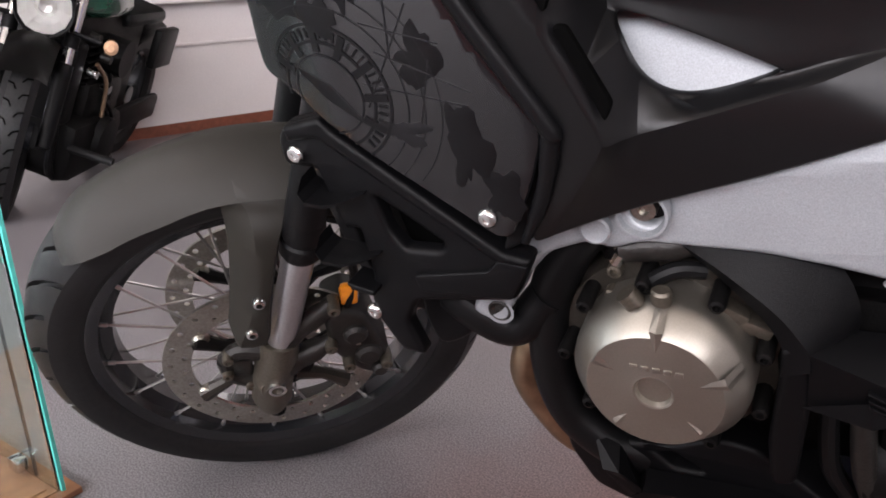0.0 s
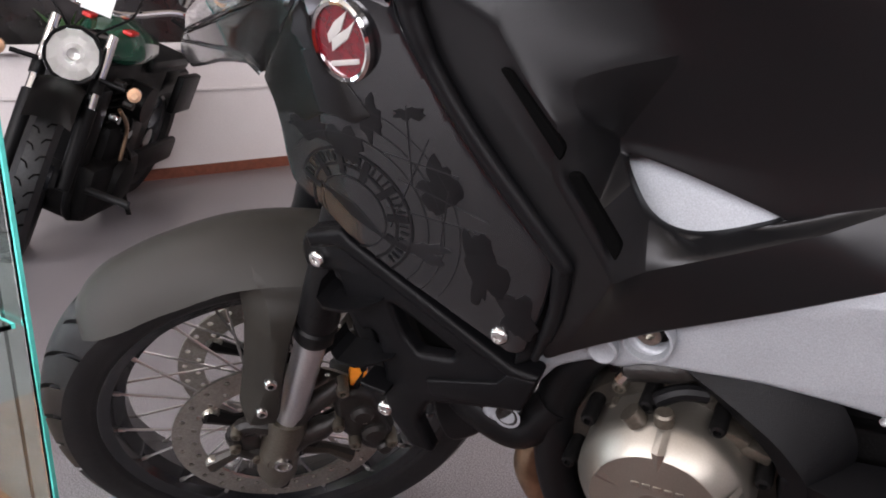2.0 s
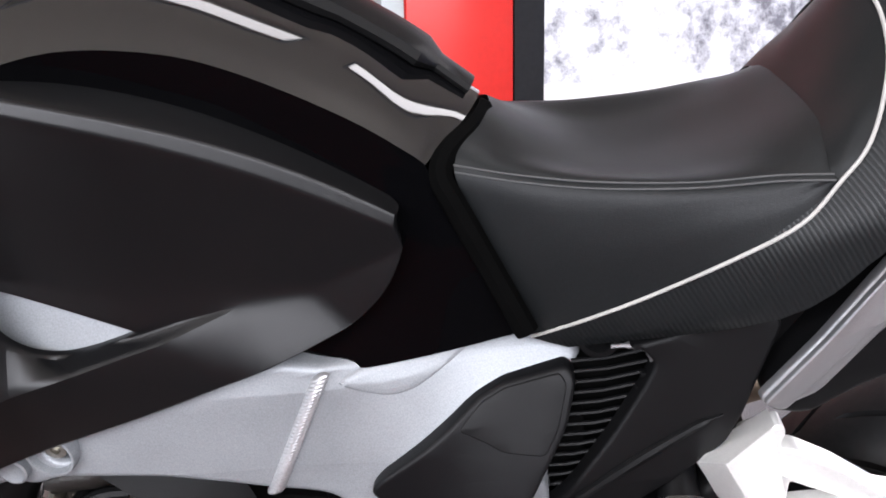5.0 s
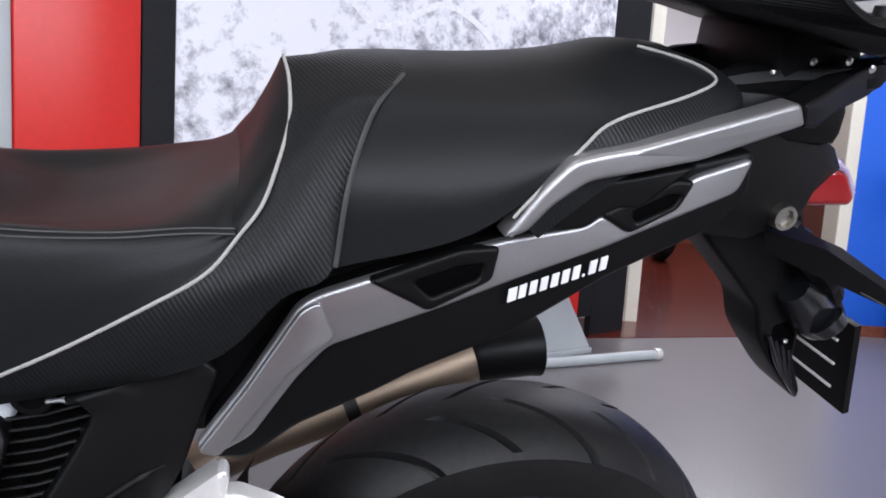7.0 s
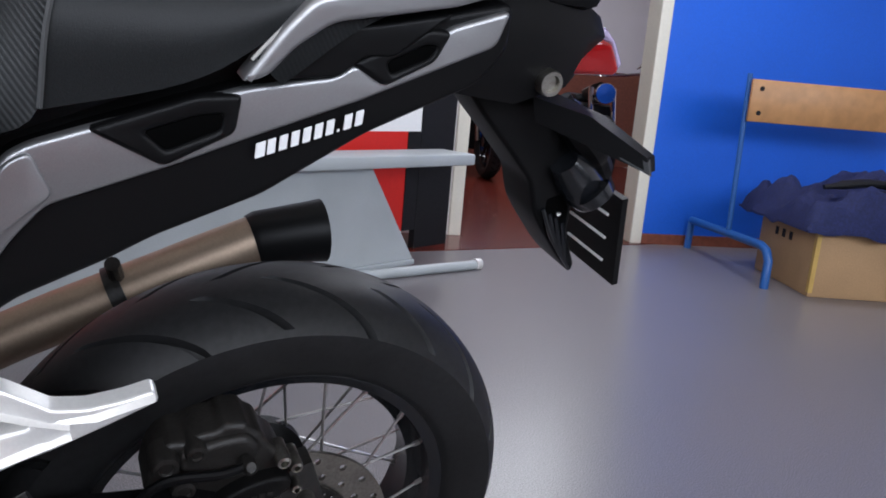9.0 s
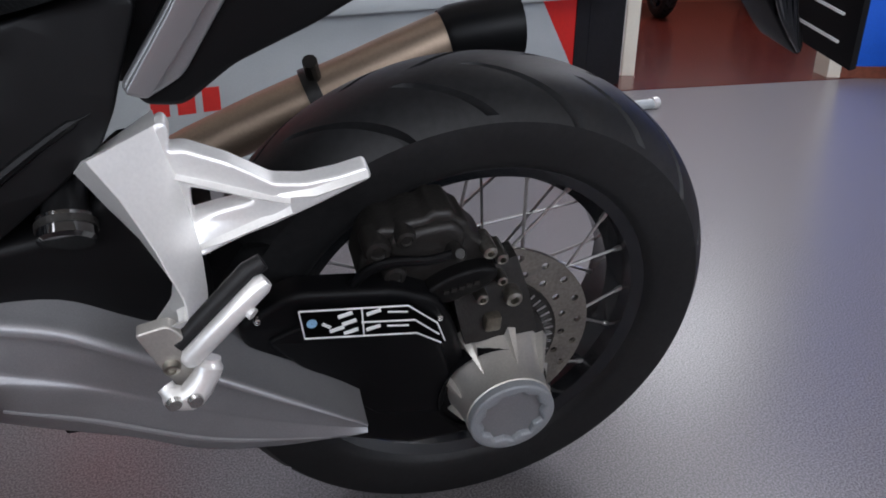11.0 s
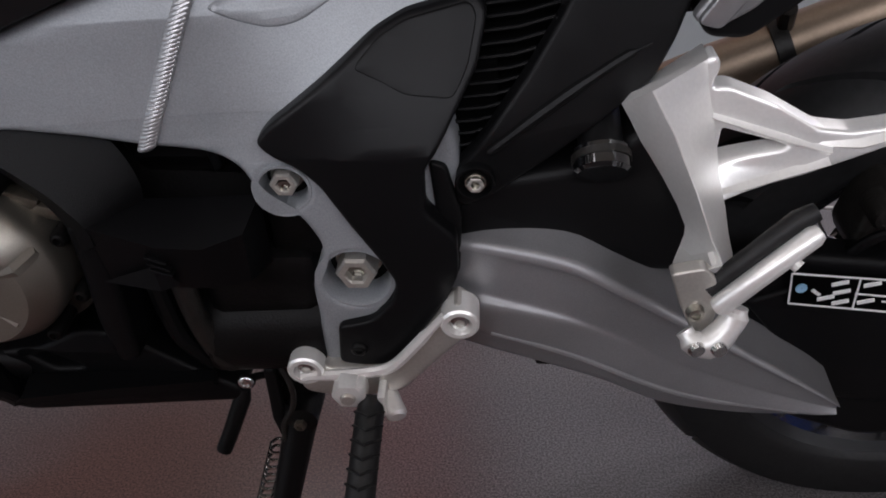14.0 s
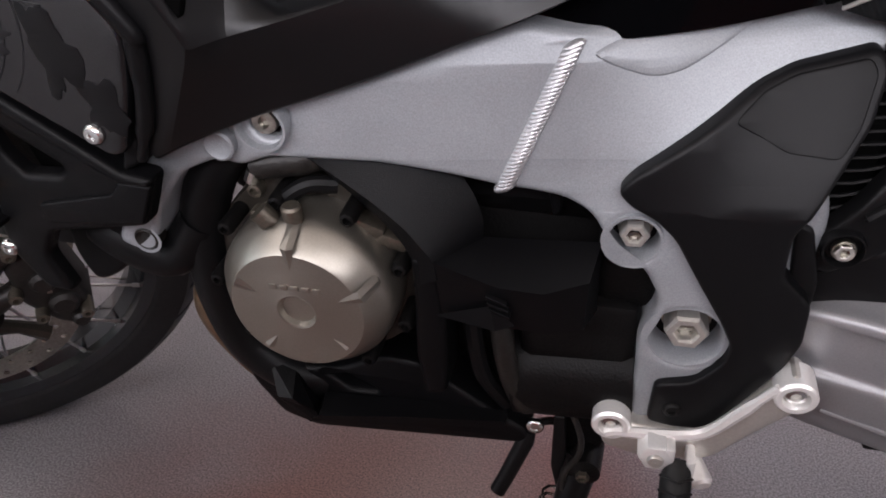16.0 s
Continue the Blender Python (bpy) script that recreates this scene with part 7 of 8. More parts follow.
bm = loft([[(1.812, -0.116, 1.0945), (1.812, 0.116, 1.0945), (1.812, 0.116, 1.088), (1.812, -0.116, 1.088)], [(1.968, -0.116, 1.1225), (1.968, 0.116, 1.1225), (1.968, 0.116, 1.116), (1.968, -0.116, 1.116)],
           [(2.004, -0.070, 1.1285), (2.004, 0.070, 1.1285), (2.004, 0.070, 1.120), (2.004, -0.070, 1.120)]])
deck = part("rack_top", bm, GREYPL, rack, "grey rack deck")
for y in (-0.045, 0.03):
    part("deck_groove", loft([[(x, y + dy, 1.0955 + 0.1795 * (x - 1.812)) for dy in (-0.002, 0.002)] + [(x, y + dy, 1.093 + 0.1795 * (x - 1.812)) for dy in (0.002, -0.002)] for x in (1.83, 1.95)]), BLACKHOLE, deck)
for x, y in ((1.822, -0.124), (1.965, -0.124), (1.960, 0.124), (1.985, -0.02)):
    part("rack_buffer", tube([(x, y, 1.085 + 0.18 * (x - 1.812)), (x, y, 1.0995 + 0.18 * (x - 1.812)), (x, y, 1.1015 + 0.18 * (x - 1.812))], [0.012, 0.011, 0.007], 14), RUBBER, rack, "round rubber buffer")
part("rack_block", box((1.925, 0.03, 1.11), (1.985, 0.10, 1.147), None, 0.006), MATT, rack, "black case latch block")
part("rack_post", box((1.765, -0.075, 1.005), (1.86, 0.075, 1.075), None, 0.012), MATT, rack, "black rack post")
bm = tube([(1.70, -0.06, 1.012), (1.78, -0.06, 1.026), (1.86, -0.07, 1.036), (1.93, -0.04, 1.045)], [0.012, 0.016, 0.018, 0.012], 10, None, 4)
tube([(1.70, 0.06, 1.012), (1.78, 0.06, 1.026), (1.86, 0.07, 1.036), (1.93, 0.04, 1.045)], [0.012, 0.016, 0.018, 0.012], 10, bm, 4)
box((1.72, -0.08, 0.965), (1.86, 0.08, 1.015), bm, 0.014)
part("rack_mount", bm, MATT, rack, "black rack mounting")
for x, y, z in ((1.80, -0.082, 1.045), (1.83, -0.092, 1.05), (1.86, -0.09, 1.045), (1.765, -0.075, 1.03)):
    part("bolt", lathe([(0.0004, y + 0.001), (0.004, y + 0.002), (0.005, y + 0.014)], (x, 0, z), 10), STEEL, rack)
part("sticker", box((1.735, -0.045, 1.0155), (1.765, -0.03, 1.0165)), PAPER, rack, "small pale sticker")

# ---- nose, lamp glass and screen ----
def nose_lat(lift):
    return lambda x, z: fair_lat(x, z) + lift


COWL = [(0.136, 0.900), (0.122, 0.954), (0.112, 1.010), (0.180, 1.100), (0.300, 1.180), (0.450, 1.200), (0.470, 1.100), (0.455, 1.022), (0.444, 0.998), (0.386, 0.986), (0.298, 0.954), (0.186, 0.905)]
cowl = part("front_cowl", curved_plate(COWL, nose_lat(0.014), 0.012, 0.004, 0.010, 0.02), NOSEBLK, bike, "gloss black upper front cowl")
part("screen_edge", curved_plate([(0.136, 0.903), (0.122, 0.954), (0.112, 1.010), (0.128, 1.030), (0.150, 0.960), (0.172, 0.917)], nose_lat(0.011), 0.004, 0.002, 0.006, 0.02), GREYPL, cowl, "grey inner edge of the screen")
# product lettering as plain slanted bars
for k in range(11):
    p = Vector((0.196, 0.940)).lerp(Vector((0.378, 1.003)), k / 11)
    part("emblem_bar", plate([(p.x, p.y), (p.x + 0.0125, p.y + 0.0045), (p.x + 0.0165, p.y + 0.0175), (p.x + 0.004, p.y + 0.013)], nose_lat(0.0125), 0.0012, 0.0002, 0.001), SPOKE, cowl)
LAMP = [(0.150, 0.884), (0.186, 0.908), (0.300, 0.958), (0.376, 0.986), (0.408, 0.996), (0.447, 1.001), (0.449, 0.985), (0.442, 0.968), (0.440, 0.960), (0.400, 0.949), (0.335, 0.932), (0.270, 0.915), (0.190, 0.894)]
hl = part("headlamp", curved_plate(LAMP, nose_lat(0.004), 0.005, 0.002, 0.006, 0.02), LENS, bike, "clear headlamp glass over bright reflectors")
part("reflector", curved_plate(LAMP, lambda x, z: fair_lat(x, z) + 0.030 + 0.010 * math.sin(x * 75 - z * 60) * math.cos(z * 95), 0.006, 0.002, 0.006, 0.012), SMOKED, hl, "bright lamp reflector")
for p, q in (((0.205, 0.908), (0.330, 0.936)), ((0.265, 0.938), (0.375, 0.950)), ((0.325, 0.962), (0.415, 0.974))):
    pts = [Vector((p[0] + (q[0] - p[0]) * u, 0, p[1] + (q[1] - p[1]) * u + 0.006 * math.sin(math.pi * u))) for u in (0, 0.33, 0.66, 1)]
    part("lamp_bezel", tube([(v.x, fair_lat(v.x, v.z) + 0.020, v.z) for v in pts], [0.002, 0.004, 0.005, 0.003], 8, None, 4), MATT, hl, "dark curved lamp bezel")
part("lamp_bulb", tube([(0.285, fair_lat(0.285, 0.93) + 0.022, 0.930), (0.310, fair_lat(0.31, 0.94) + 0.022, 0.940)], [0.007, 0.004], 10), AMBER, hl, "amber side bulb")
BEAK = [(0.060, 0.830), (0.055, 0.843), (0.100, 0.868), (0.150, 0.883), (0.190, 0.893), (0.270, 0.914), (0.335, 0.931), (0.400, 0.948), (0.430, 0.955), (0.392, 0.912), (0.356, 0.877), (0.332, 0.884), (0.304, 0.882), (0.266, 0.875), (0.215, 0.861), (0.130, 0.838)]
beak = part("beak", curved_plate(BEAK, nose_lat(0.004), 0.020, 0.005, 0.006, 0.02), FLANKBLK, bike, "gloss black lower nose beak")
part("beak_lip", curved_plate([(0.060, 0.831), (0.056, 0.842), (0.105, 0.864), (0.200, 0.882), (0.290, 0.893), (0.330, 0.892), (0.354, 0.879), (0.332, 0.884), (0.304, 0.881), (0.266, 0.874), (0.215, 0.860), (0.130, 0.837)], nose_lat(0.0), 0.010, 0.004, 0.004, 0.02), GREYGLOSS, beak, "dark grey lower lip of the beak")
part("cockpit_side", curved_plate([(0.442, 0.961), (0.449, 0.985), (0.448, 1.002), (0.456, 1.024), (0.520, 1.016), (0.572, 1.022), (0.556, 1.006), (0.530, 0.996), (0.517, 0.979)], nose_lat(0.006), 0.010, 0.003, 0.005, 0.02), NOSEBLK, bike, "satin black panel beside the lamp")
part("mirror_stalk", tube([(0.44, -0.22, 1.06), (0.50, -0.30, 1.12), (0.52, -0.34, 1.18)], 0.008, 8, None, 4), MATT, bike, "black mirror stalk")
part("handlebar", tube([(0.52, -0.02, 1.10), (0.50, -0.16, 1.12), (0.57, -0.34, 1.10), (0.60, -0.44, 1.08)], 0.013, 12, None, 5), MATT, bike, "black handlebar")
part("cockpit_cover", plate([(0.50, 0.985), (0.56, 1.020), (0.66, 1.030), (0.66, 1.05), (0.50, 1.06), (0.43, 1.0)], -0.20, 0.40, 0.006, 0.02), GLOSS, bike, "gloss black cockpit cover")
part("steering_head", tube([(0.37, 0.0, 0.70), (0.45, 0, 0.96)], 0.035, 16), ENGINE, bike, "dark steering head")
part("radiator", box((0.40, -0.17, 0.50), (0.45, 0.17, 0.85), None, 0.01), ENGINE, bike, "dark radiator core")

# the far side repeats the main panels
for ob in [o for o in bike.children if o.name.split(".")[0] in ("side_fairing", "side_shroud", "main_frame", "pivot_cover", "rear_side_panel", "tail_side_panel", "grab_rail", "radiator_cover", "front_cowl", "headlamp",
                                                               "beak", "side_grille", "indicator", "foot_peg", "footpeg_bracket")]:
    me = ob.data.copy()
    me.transform(Matrix.Diagonal((1, -1, 1, 1)))
    me.flip_normals()
    twin = new(ob.name.split(".")[0], me)
    if ob.modifiers:
        soft2 = twin.modifiers.new("soft_folds", "SUBSURF")
        soft2.levels = soft2.render_levels = 3
    twin.parent = bike
    if ob.get("label"):
        tagged(twin, ob["label"])

# ---- advertising board behind the motorcycle ----
def rock_photo():
    """A pale mountain photograph: snow, rock and a winding road, as a flat print."""
    mat = material("mountain_photo_print", (0.8, 0.8, 0.84), 0.45)
    nt = mat.node_tree
    b = nt.nodes["Principled BSDF"]
    tc = nt.nodes.new("ShaderNodeTexCoord")
    n1, n2 = nt.nodes.new("ShaderNodeTexNoise"), nt.nodes.new("ShaderNodeTexNoise")
    n1.inputs["Scale"].default_value, n1.inputs["Detail"].default_value, n1.inputs["Roughness"].default_value = 13, 12, 0.72
    n2.inputs["Scale"].default_value, n2.inputs["Detail"].default_value = 1.6, 3
    add = nt.nodes.new("ShaderNodeMath")
    add.operation = "MULTIPLY_ADD"
    add.inputs[1].default_value = 0.8
    for n in (n1, n2):
        nt.links.new(tc.outputs["Object"], n.inputs["Vector"])
    nt.links.new(n2.outputs["Fac"], add.inputs[0])
    nt.links.new(n1.outputs["Fac"], add.inputs[2])
    ramp = nt.nodes.new("ShaderNodeValToRGB")
    ramp.color_ramp.elements[0].position, ramp.color_ramp.elements[0].color = 0.66, (0.17, 0.17, 0.20, 1)
    ramp.color_ramp.elements[1].position, ramp.color_ramp.elements[1].color = 0.86, (0.80, 0.80, 0.86, 1)
    sep, slope = nt.nodes.new("ShaderNodeSeparateXYZ"), nt.nodes.new("ShaderNodeMath")
    slope.operation = "MULTIPLY_ADD"
    slope.inputs[1].default_value = -0.06
    nt.links.new(tc.outputs["Object"], sep.inputs[0])
    nt.links.new(sep.outputs["X"], slope.inputs[0])
    nt.links.new(add.outputs[0], slope.inputs[2])
    nt.links.new(slope.outputs[0], ramp.inputs[0])
    nt.links.new(ramp.outputs[0], b.inputs["Base Color"])
    return mat


BOARD = Matrix.Translation((1.13, 1.67, 0)) @ Matrix.Rotation(math.atan2(0.83, 2.01), 4, "Z")
board = thing("advertising_board", "red and dark framed advertising board with a mountain photograph", "sign", BOARD)
part("photo", box((0.0, 0.0, 0.83), (2.05, 0.02, 2.3)), rock_photo(), board, "pale mountain photograph with a winding road")
part("photo_margin", box((0.0, 0.0, 0.58), (2.05, 0.02, 0.83)), PAPER, board, "white lower margin")
part("dark_frame", box((-0.10, -0.006, 0.0), (0.0, 0.03, 2.3)), DARKPANEL, board, "dark vertical strip")
part("dark_frame", box((2.05, -0.006, 0.0), (2.30, 0.03, 2.3)), DARKPANEL, board, "dark vertical strip")
part("dark_panel", box((1.96, -0.004, 0.10), (2.05, 0.02, 0.58)), DARKPANEL, board)
bm = box((-0.45, -0.01, 0.0), (-0.10, 0.12, 2.3), None, 0.02)
part("red_column", bm, REDPANEL, board, "red upright column")
part("column_edge", box((-0.52, 0.0, 0.0), (-0.45, 0.10, 2.3), None, 0.005), GREYMET, board, "grey column edge")
part("red_panel", box((0.0, 0.0, 0.10), (1.96, 0.02, 0.58)), REDPANEL, board, "red lower panel")
bm = bmesh.new()
tube([(0.55, -0.001, 1.45), (0.75, -0.001, 1.30), (1.05, -0.001, 1.42), (1.30, -0.001, 1.30), (1.20, -0.001, 1.15), (1.5, -0.001, 1.02), (2.0, -0.001, 1.0)], 0.03, 6, bm, 6, 0.5)
for v in bm.verts:
    v.co.y = -0.0012 + v.co.y * 0.02
part("printed_road", bm, material("pale_printed_road", (0.80, 0.80, 0.84), 0.5, grain=0.1), board, "pale winding road of the print")

# ---- grey display stand ----
stand2 = thing("display_stand", "light grey painted steel display stand with a slanted panel", "stand", Matrix.Translation((2.425, 1.909, 0)) @ Matrix.Rotation(radians(20), 4, "Z"))
part("slanted_panel", plate([(-1.55, 0.045), (0.47, 0.045), (0.19, 0.465), (-1.55, 0.465)], 0.03, 0.012, 0.003, 0.01), GREYMET, stand2, "slanted grey panel")
part("panel_rim", box((-1.5, 0.015, 0.02), (0.47, 0.045, 0.045), None, 0.004), GREYMET, stand2)
part("top_shelf", box((-1.55, -0.05, 0.465), (0.75, 0.16, 0.515), None, 0.008), GREYMET, stand2, "grey top shelf")
part("foot_tube", tube([(0.0, 0.0, 0.022), (0.72, -0.13, 0.022)], 0.022, 14), GREYMET, stand2, "grey foot tube")
part("foot_cap", tube([(0.715, -0.129, 0.024), (0.745, -0.134, 0.024)], 0.026, 14), BRIGHT, stand2, "pale foot cap")
part("rear_foot", tube([(0.0, 0.40, 0.022), (0.60, 0.28, 0.022)], 0.022, 12), GREYMET, stand2)
for k in range(3):
    part("red_letter_block", box((-1.187 - 0.078 * k, 0.0275, 0.203), (-1.133 - 0.078 * k, 0.0295, 0.275)), REDPANEL, stand2)

# ---- bench, box and jacket ----
bench = thing("bench", "blue tube bench with a varnished wooden backrest", "bench", Matrix.Translation((4.406, 1.485, 0)))
u, w = Vector((0.31, 0.812, 0)).normalized(), Vector((0.934, -0.357, 0))
for s in (0.0, 1.25):
    o2 = w * s
    part("side_frame", tube([o2, o2 + Vector((0, 0, 0.13)), o2 + u * 0.03 + Vector((0, 0, 0.175)), o2 + u * 0.08 + Vector((0, 0, 0.19)), o2 + u * 0.86 + Vector((0, 0, 0.165)), o2 + u * 0.87], 0.021, 12), BLUEMET, bench, "bent blue tube frame")
    part("upright", tube([o2 + u * 0.42 + Vector((0, 0, 0.18)), o2 + u * 0.46 + Vector((0, 0, 0.99))], 0.013, 10), BLUEMET, bench, "blue back upright")
p = u * 0.44
m = Matrix.Translation(p) @ Matrix.Rotation(math.atan2(w.y, w.x), 4, "Z")
back = part("backrest", box((-0.005, -0.035, 0.755), (1.27, -0.013, 0.965), None, 0.006, m), WOOD, bench, "varnished wooden backrest board")
for z in (0.80, 0.92):
    part("bolt", tube([m @ Vector((0.045, -0.036, z)), m @ Vector((0.045, -0.041, z))], 0.012, 12), DARKPANEL, back)

carton = thing("cardboard_box", "brown cardboard box on the floor below a jacket", "box", Matrix.Translation((4.50, 1.32, 0)) @ Matrix.Rotation(math.atan2(-0.41, 0.91), 4, "Z"))
part("carton", box((0.0, 0.0, 0.0), (0.80, 0.55, 0.325), None, 0.006), CARDBOARD, carton, "brown cardboard body")
part("tape", box((-0.001, -0.001, 0.02), (0.02, 0.02, 0.327)), material("yellow_packing_tape", (0.55, 0.36, 0.10), 0.35, grain=0.05), carton, "yellowish packing tape")
for k in range(3):
    part("printed_mark", box((-0.002, 0.22 + 0.07 * k, 0.22), (0.0, 0.25 + 0.07 * k, 0.26)), DARKPANEL, carton)
bm = bmesh.new()
bmesh.ops.create_grid(bm, x_segments=46, y_segments=34, size=1)
for v in bm.verts:
    x, y = v.co.x, v.co.y
    edge = max(0.0, max(abs(x), abs(y)) - 0.80) / 0.20
    h = 0.13 + 0.11 * noise.fractal(Vector((x * 1.9, y * 1.9, 3.1)), 1.0, 2.0, 5) + 0.05 * math.sin(x * 2.1 + 1)
    v.co = Vector((0.36 + x * 0.46 + 0.02 * noise.noise(Vector((x * 3, y * 3, 0))), 0.27 + y * 0.36, 0.330 + h * (1 - edge ** 2) + 0.006 - (0.012 + 0.05 * max(0.0, noise.noise(Vector((x * 2.3, y * 2.3, 8))))) * edge ** 1.5 + 0.016 * noise.noise(Vector((x * 7, y * 7, 2))) * (1 - edge)))
bmesh.ops.solidify(bm, geom=bm.faces[:], thickness=0.012)
jac = part("jacket", placed(bm, carton.matrix_world.copy()), CLOTH, None, "")
tagged(jac, "crumpled navy blue jacket lying on the cardboard box", "jacket")
cm = carton.matrix_world.copy()
strips = [([(0.04, 0.10, 0.50), (0.22, 0.06, 0.535), (0.40, 0.10, 0.52)], 0.040, DARKPANEL, "black collar lining"), ([(0.34, 0.02, 0.505), (0.46, 0.0, 0.525), (0.62, 0.04, 0.54)], 0.020, REDPANEL, "red sleeve stripe"),
          ([(0.40, -0.02, 0.50), (0.54, -0.02, 0.52), (0.70, 0.0, 0.53)], 0.014, PAPER, "white sleeve stripe"), ([(0.56, 0.06, 0.53), (0.70, 0.04, 0.55), (0.82, 0.08, 0.52)], 0.045, DARKPANEL, "black sleeve panel")]
for pts, r, mat, lab2 in strips:
    part("jacket_stripe", tube([cm @ Vector(p) for p in pts], [r * 0.6, r, r, r * 0.6], 10, None, 5, 0.5), mat, jac, lab2)
bm = tube([cm @ Vector(p) for p in ((0.28, 0.02, 0.50), (0.38, -0.10, 0.47), (0.44, -0.11, 0.34), (0.44, -0.08, 0.22), (0.40, -0.07, 0.10), (0.46, -0.08, 0.02), (0.54, -0.08, 0.015))], [0.03, 0.045, 0.045, 0.035, 0.013, 0.013, 0.013], 8, None, 5, 0.35)
tagged(part("bag_strap", bm, DARKPANEL, None), "black woven strap hanging over the cardboard box", "strap")

# ---- glass showcase ----
case = thing("glass_showcase", "glass showcase with green edges on a wooden plinth", "showcase", Matrix.Translation((-0.262, -0.262, 0)) @ Matrix.Rotation(math.atan2(0.17, -0.985), 4, "Z"))
part("plinth", box((-0.02, -0.02, 0.0), (0.62, 0.52, 0.012), None, 0.003), ORANGEWOOD, case, "light brown wooden plinth")
part("inner_base", box((0.02, 0.02, 0.012), (0.60, 0.50, 0.016), None, 0.001), ORANGEWOOD, case, "wooden base board")
for lo, hi in (((0.0, 0.004, 0.012), (0.60, 0.010, 1.7)), ((0.0, 0.49, 0.012), (0.60, 0.496, 1.7)), ((0.0, 0.0105, 0.012), (0.006, 0.4895, 1.7))):
    g = part("glass_pane", box(lo, hi), GLASS, case, "clear glass pane", smooth=False)
    g.visible_shadow = False
for x, y in ((-0.003, 0.003), (0.004, 0.492)):
    part("glass_edge", box((x - 0.003, y - 0.003, 0.012), (x + 0.003, y + 0.003, 1.7)), EDGEGLASS, case, "green glass edge")
part("dark_edge", box((0.075, 0.0, 0.012), (0.080, 0.004, 1.7)), CALIPER, case, "grey pane joint")
part("glass_shelf", box((0.02, 0.02, 0.40), (0.58, 0.48, 0.408)), GLASS, case, "clear glass shelf", smooth=False)
part("shelf_edge", box((0.02, 0.014, 0.40), (0.58, 0.019, 0.408)), EDGEGLASS, case, "green shelf edge")
part("clamp", box((0.09, 0.005, 0.02), (0.12, 0.03, 0.045), None, 0.004), CHROME, case, "chrome glass clamp")

PALEAMBER = material("pale_orange_lens", (0.70, 0.42, 0.26), 0.15, coat=1.0, grain=0.1)

# ---- parked motorcycle behind ----
hx = Vector((0.44, -0.898)).normalized()
PM = Matrix.Translation((-2.08, 0.82, 0)) @ Matrix.Rotation(math.atan2(hx.y, hx.x), 4, "Z") @ Matrix.Rotation(radians(-25), 4, "X") @ Matrix.Diagonal((1, 1, 1.07, 1))
other = thing("parked_motorcycle", "black parked cruiser motorcycle with a round headlamp and green tank", "motorcycle", PM)


def plain_wheel(x, R, w, parent):
    prof = [(R - 0.09, -w * 0.3), (R - 0.07, -w * 0.46), (R - 0.03, -w * 0.5), (R - 0.006, -w * 0.3), (R, 0), (R - 0.006, w * 0.3), (R - 0.03, w * 0.5), (R - 0.07, w * 0.46), (R - 0.09, w * 0.3)]
    t = part("wheel", lathe(prof, (x, 0, R), 56), RUBBER, parent, "black treaded tyre")
    part("rim", lathe([(R - 0.085, -w * 0.3), (R - 0.10, -w * 0.2), (R - 0.10, w * 0.2), (R - 0.085, w * 0.3)], (x, 0, R), 40), RIM, t)
    bm = bmesh.new()
    for k in range(10):
        a = 2 * math.pi * k / 10
        tube([(x + 0.04 * math.cos(a), 0, R + 0.04 * math.sin(a)), (x + (R - 0.09) * math.cos(a), 0, R + (R - 0.09) * math.sin(a))], 0.010, 6, bm)
    lathe(disc_cap([(0.05, -0.06), (0.05, 0.06)]), (x, 0, R), 20, bm)
    part("spokes", bm, RIM, t)
    bm = bmesh.new()
    for k in range(34):
        a = 2 * math.pi * k / 34
        for sgn in (-1, 1):
            aa = a + (0.09 if sgn > 0 else 0)
            pts = [(x + (R - 0.001) * math.cos(aa + 0.0 * sgn), sgn * 0.008, R + (R - 0.001) * math.sin(aa)), (x + (R + 0.0003) * math.cos(aa + 0.05), sgn * w * 0.16, R + (R + 0.0003) * math.sin(aa + 0.05)),
                   (x + (R - 0.006) * math.cos(aa + 0.07), sgn * w * 0.32, R + (R - 0.006) * math.sin(aa + 0.07))]
            tube(pts, 0.003, 4, bm)
    tagged(part("tread_relief", bm, BLACKHOLE, t), kind="stuff")
    return t


plain_wheel(0.0, 0.33, 0.11, other)
plain_wheel(-1.10, 0.31, 0.15, other)
for y in (-0.105, 0.105):
    leg2 = part("fork_leg", tube([(0.0, y, 0.30), (-0.10, y, 0.52), (-0.13, y, 0.58)], [0.026, 0.030, 0.030], 14), MATT, other, "black fork lower")
    part("fork_tube", tube([(-0.125, y, 0.57), (-0.155, y, 0.635)], 0.021, 14), CHROME, leg2, "chrome fork tube")
    part("fork_sleeve", tube([(-0.155, y, 0.635), (-0.175, y, 0.68)], 0.028, 14), MATT, leg2)
    part("fork_tube", tube([(-0.175, y, 0.68), (-0.25, y, 0.84)], 0.021, 14), CHROME, leg2, "chrome fork tube")
rows = []
for k in range(11):
    a = radians(150 - 100 * k / 10)
    rows.append([(0.355 * math.cos(a) * 1.0 - 0.0, y, 0.33 + (0.355 - 0.9 * y * y * 4) * math.sin(a)) for y in (-0.08, -0.05, 0, 0.05, 0.08)])
bm = loft(rows, closed=False)
bmesh.ops.solidify(bm, geom=bm.faces[:], thickness=0.003)
part("front_mudguard", bm, SATIN, other, "black front mudguard")
lamp = part("headlamp_shell", lathe([(0.0004, -0.16), (0.05, -0.15), (0.09, -0.08), (0.098, 0.0), (0.102, 0.008), (0.098, 0.014), (0.092, 0.010)], (0, 0, 0), 36, None, Matrix.Rotation(radians(-90), 3, "Z")), MATT, other, "black round headlamp")
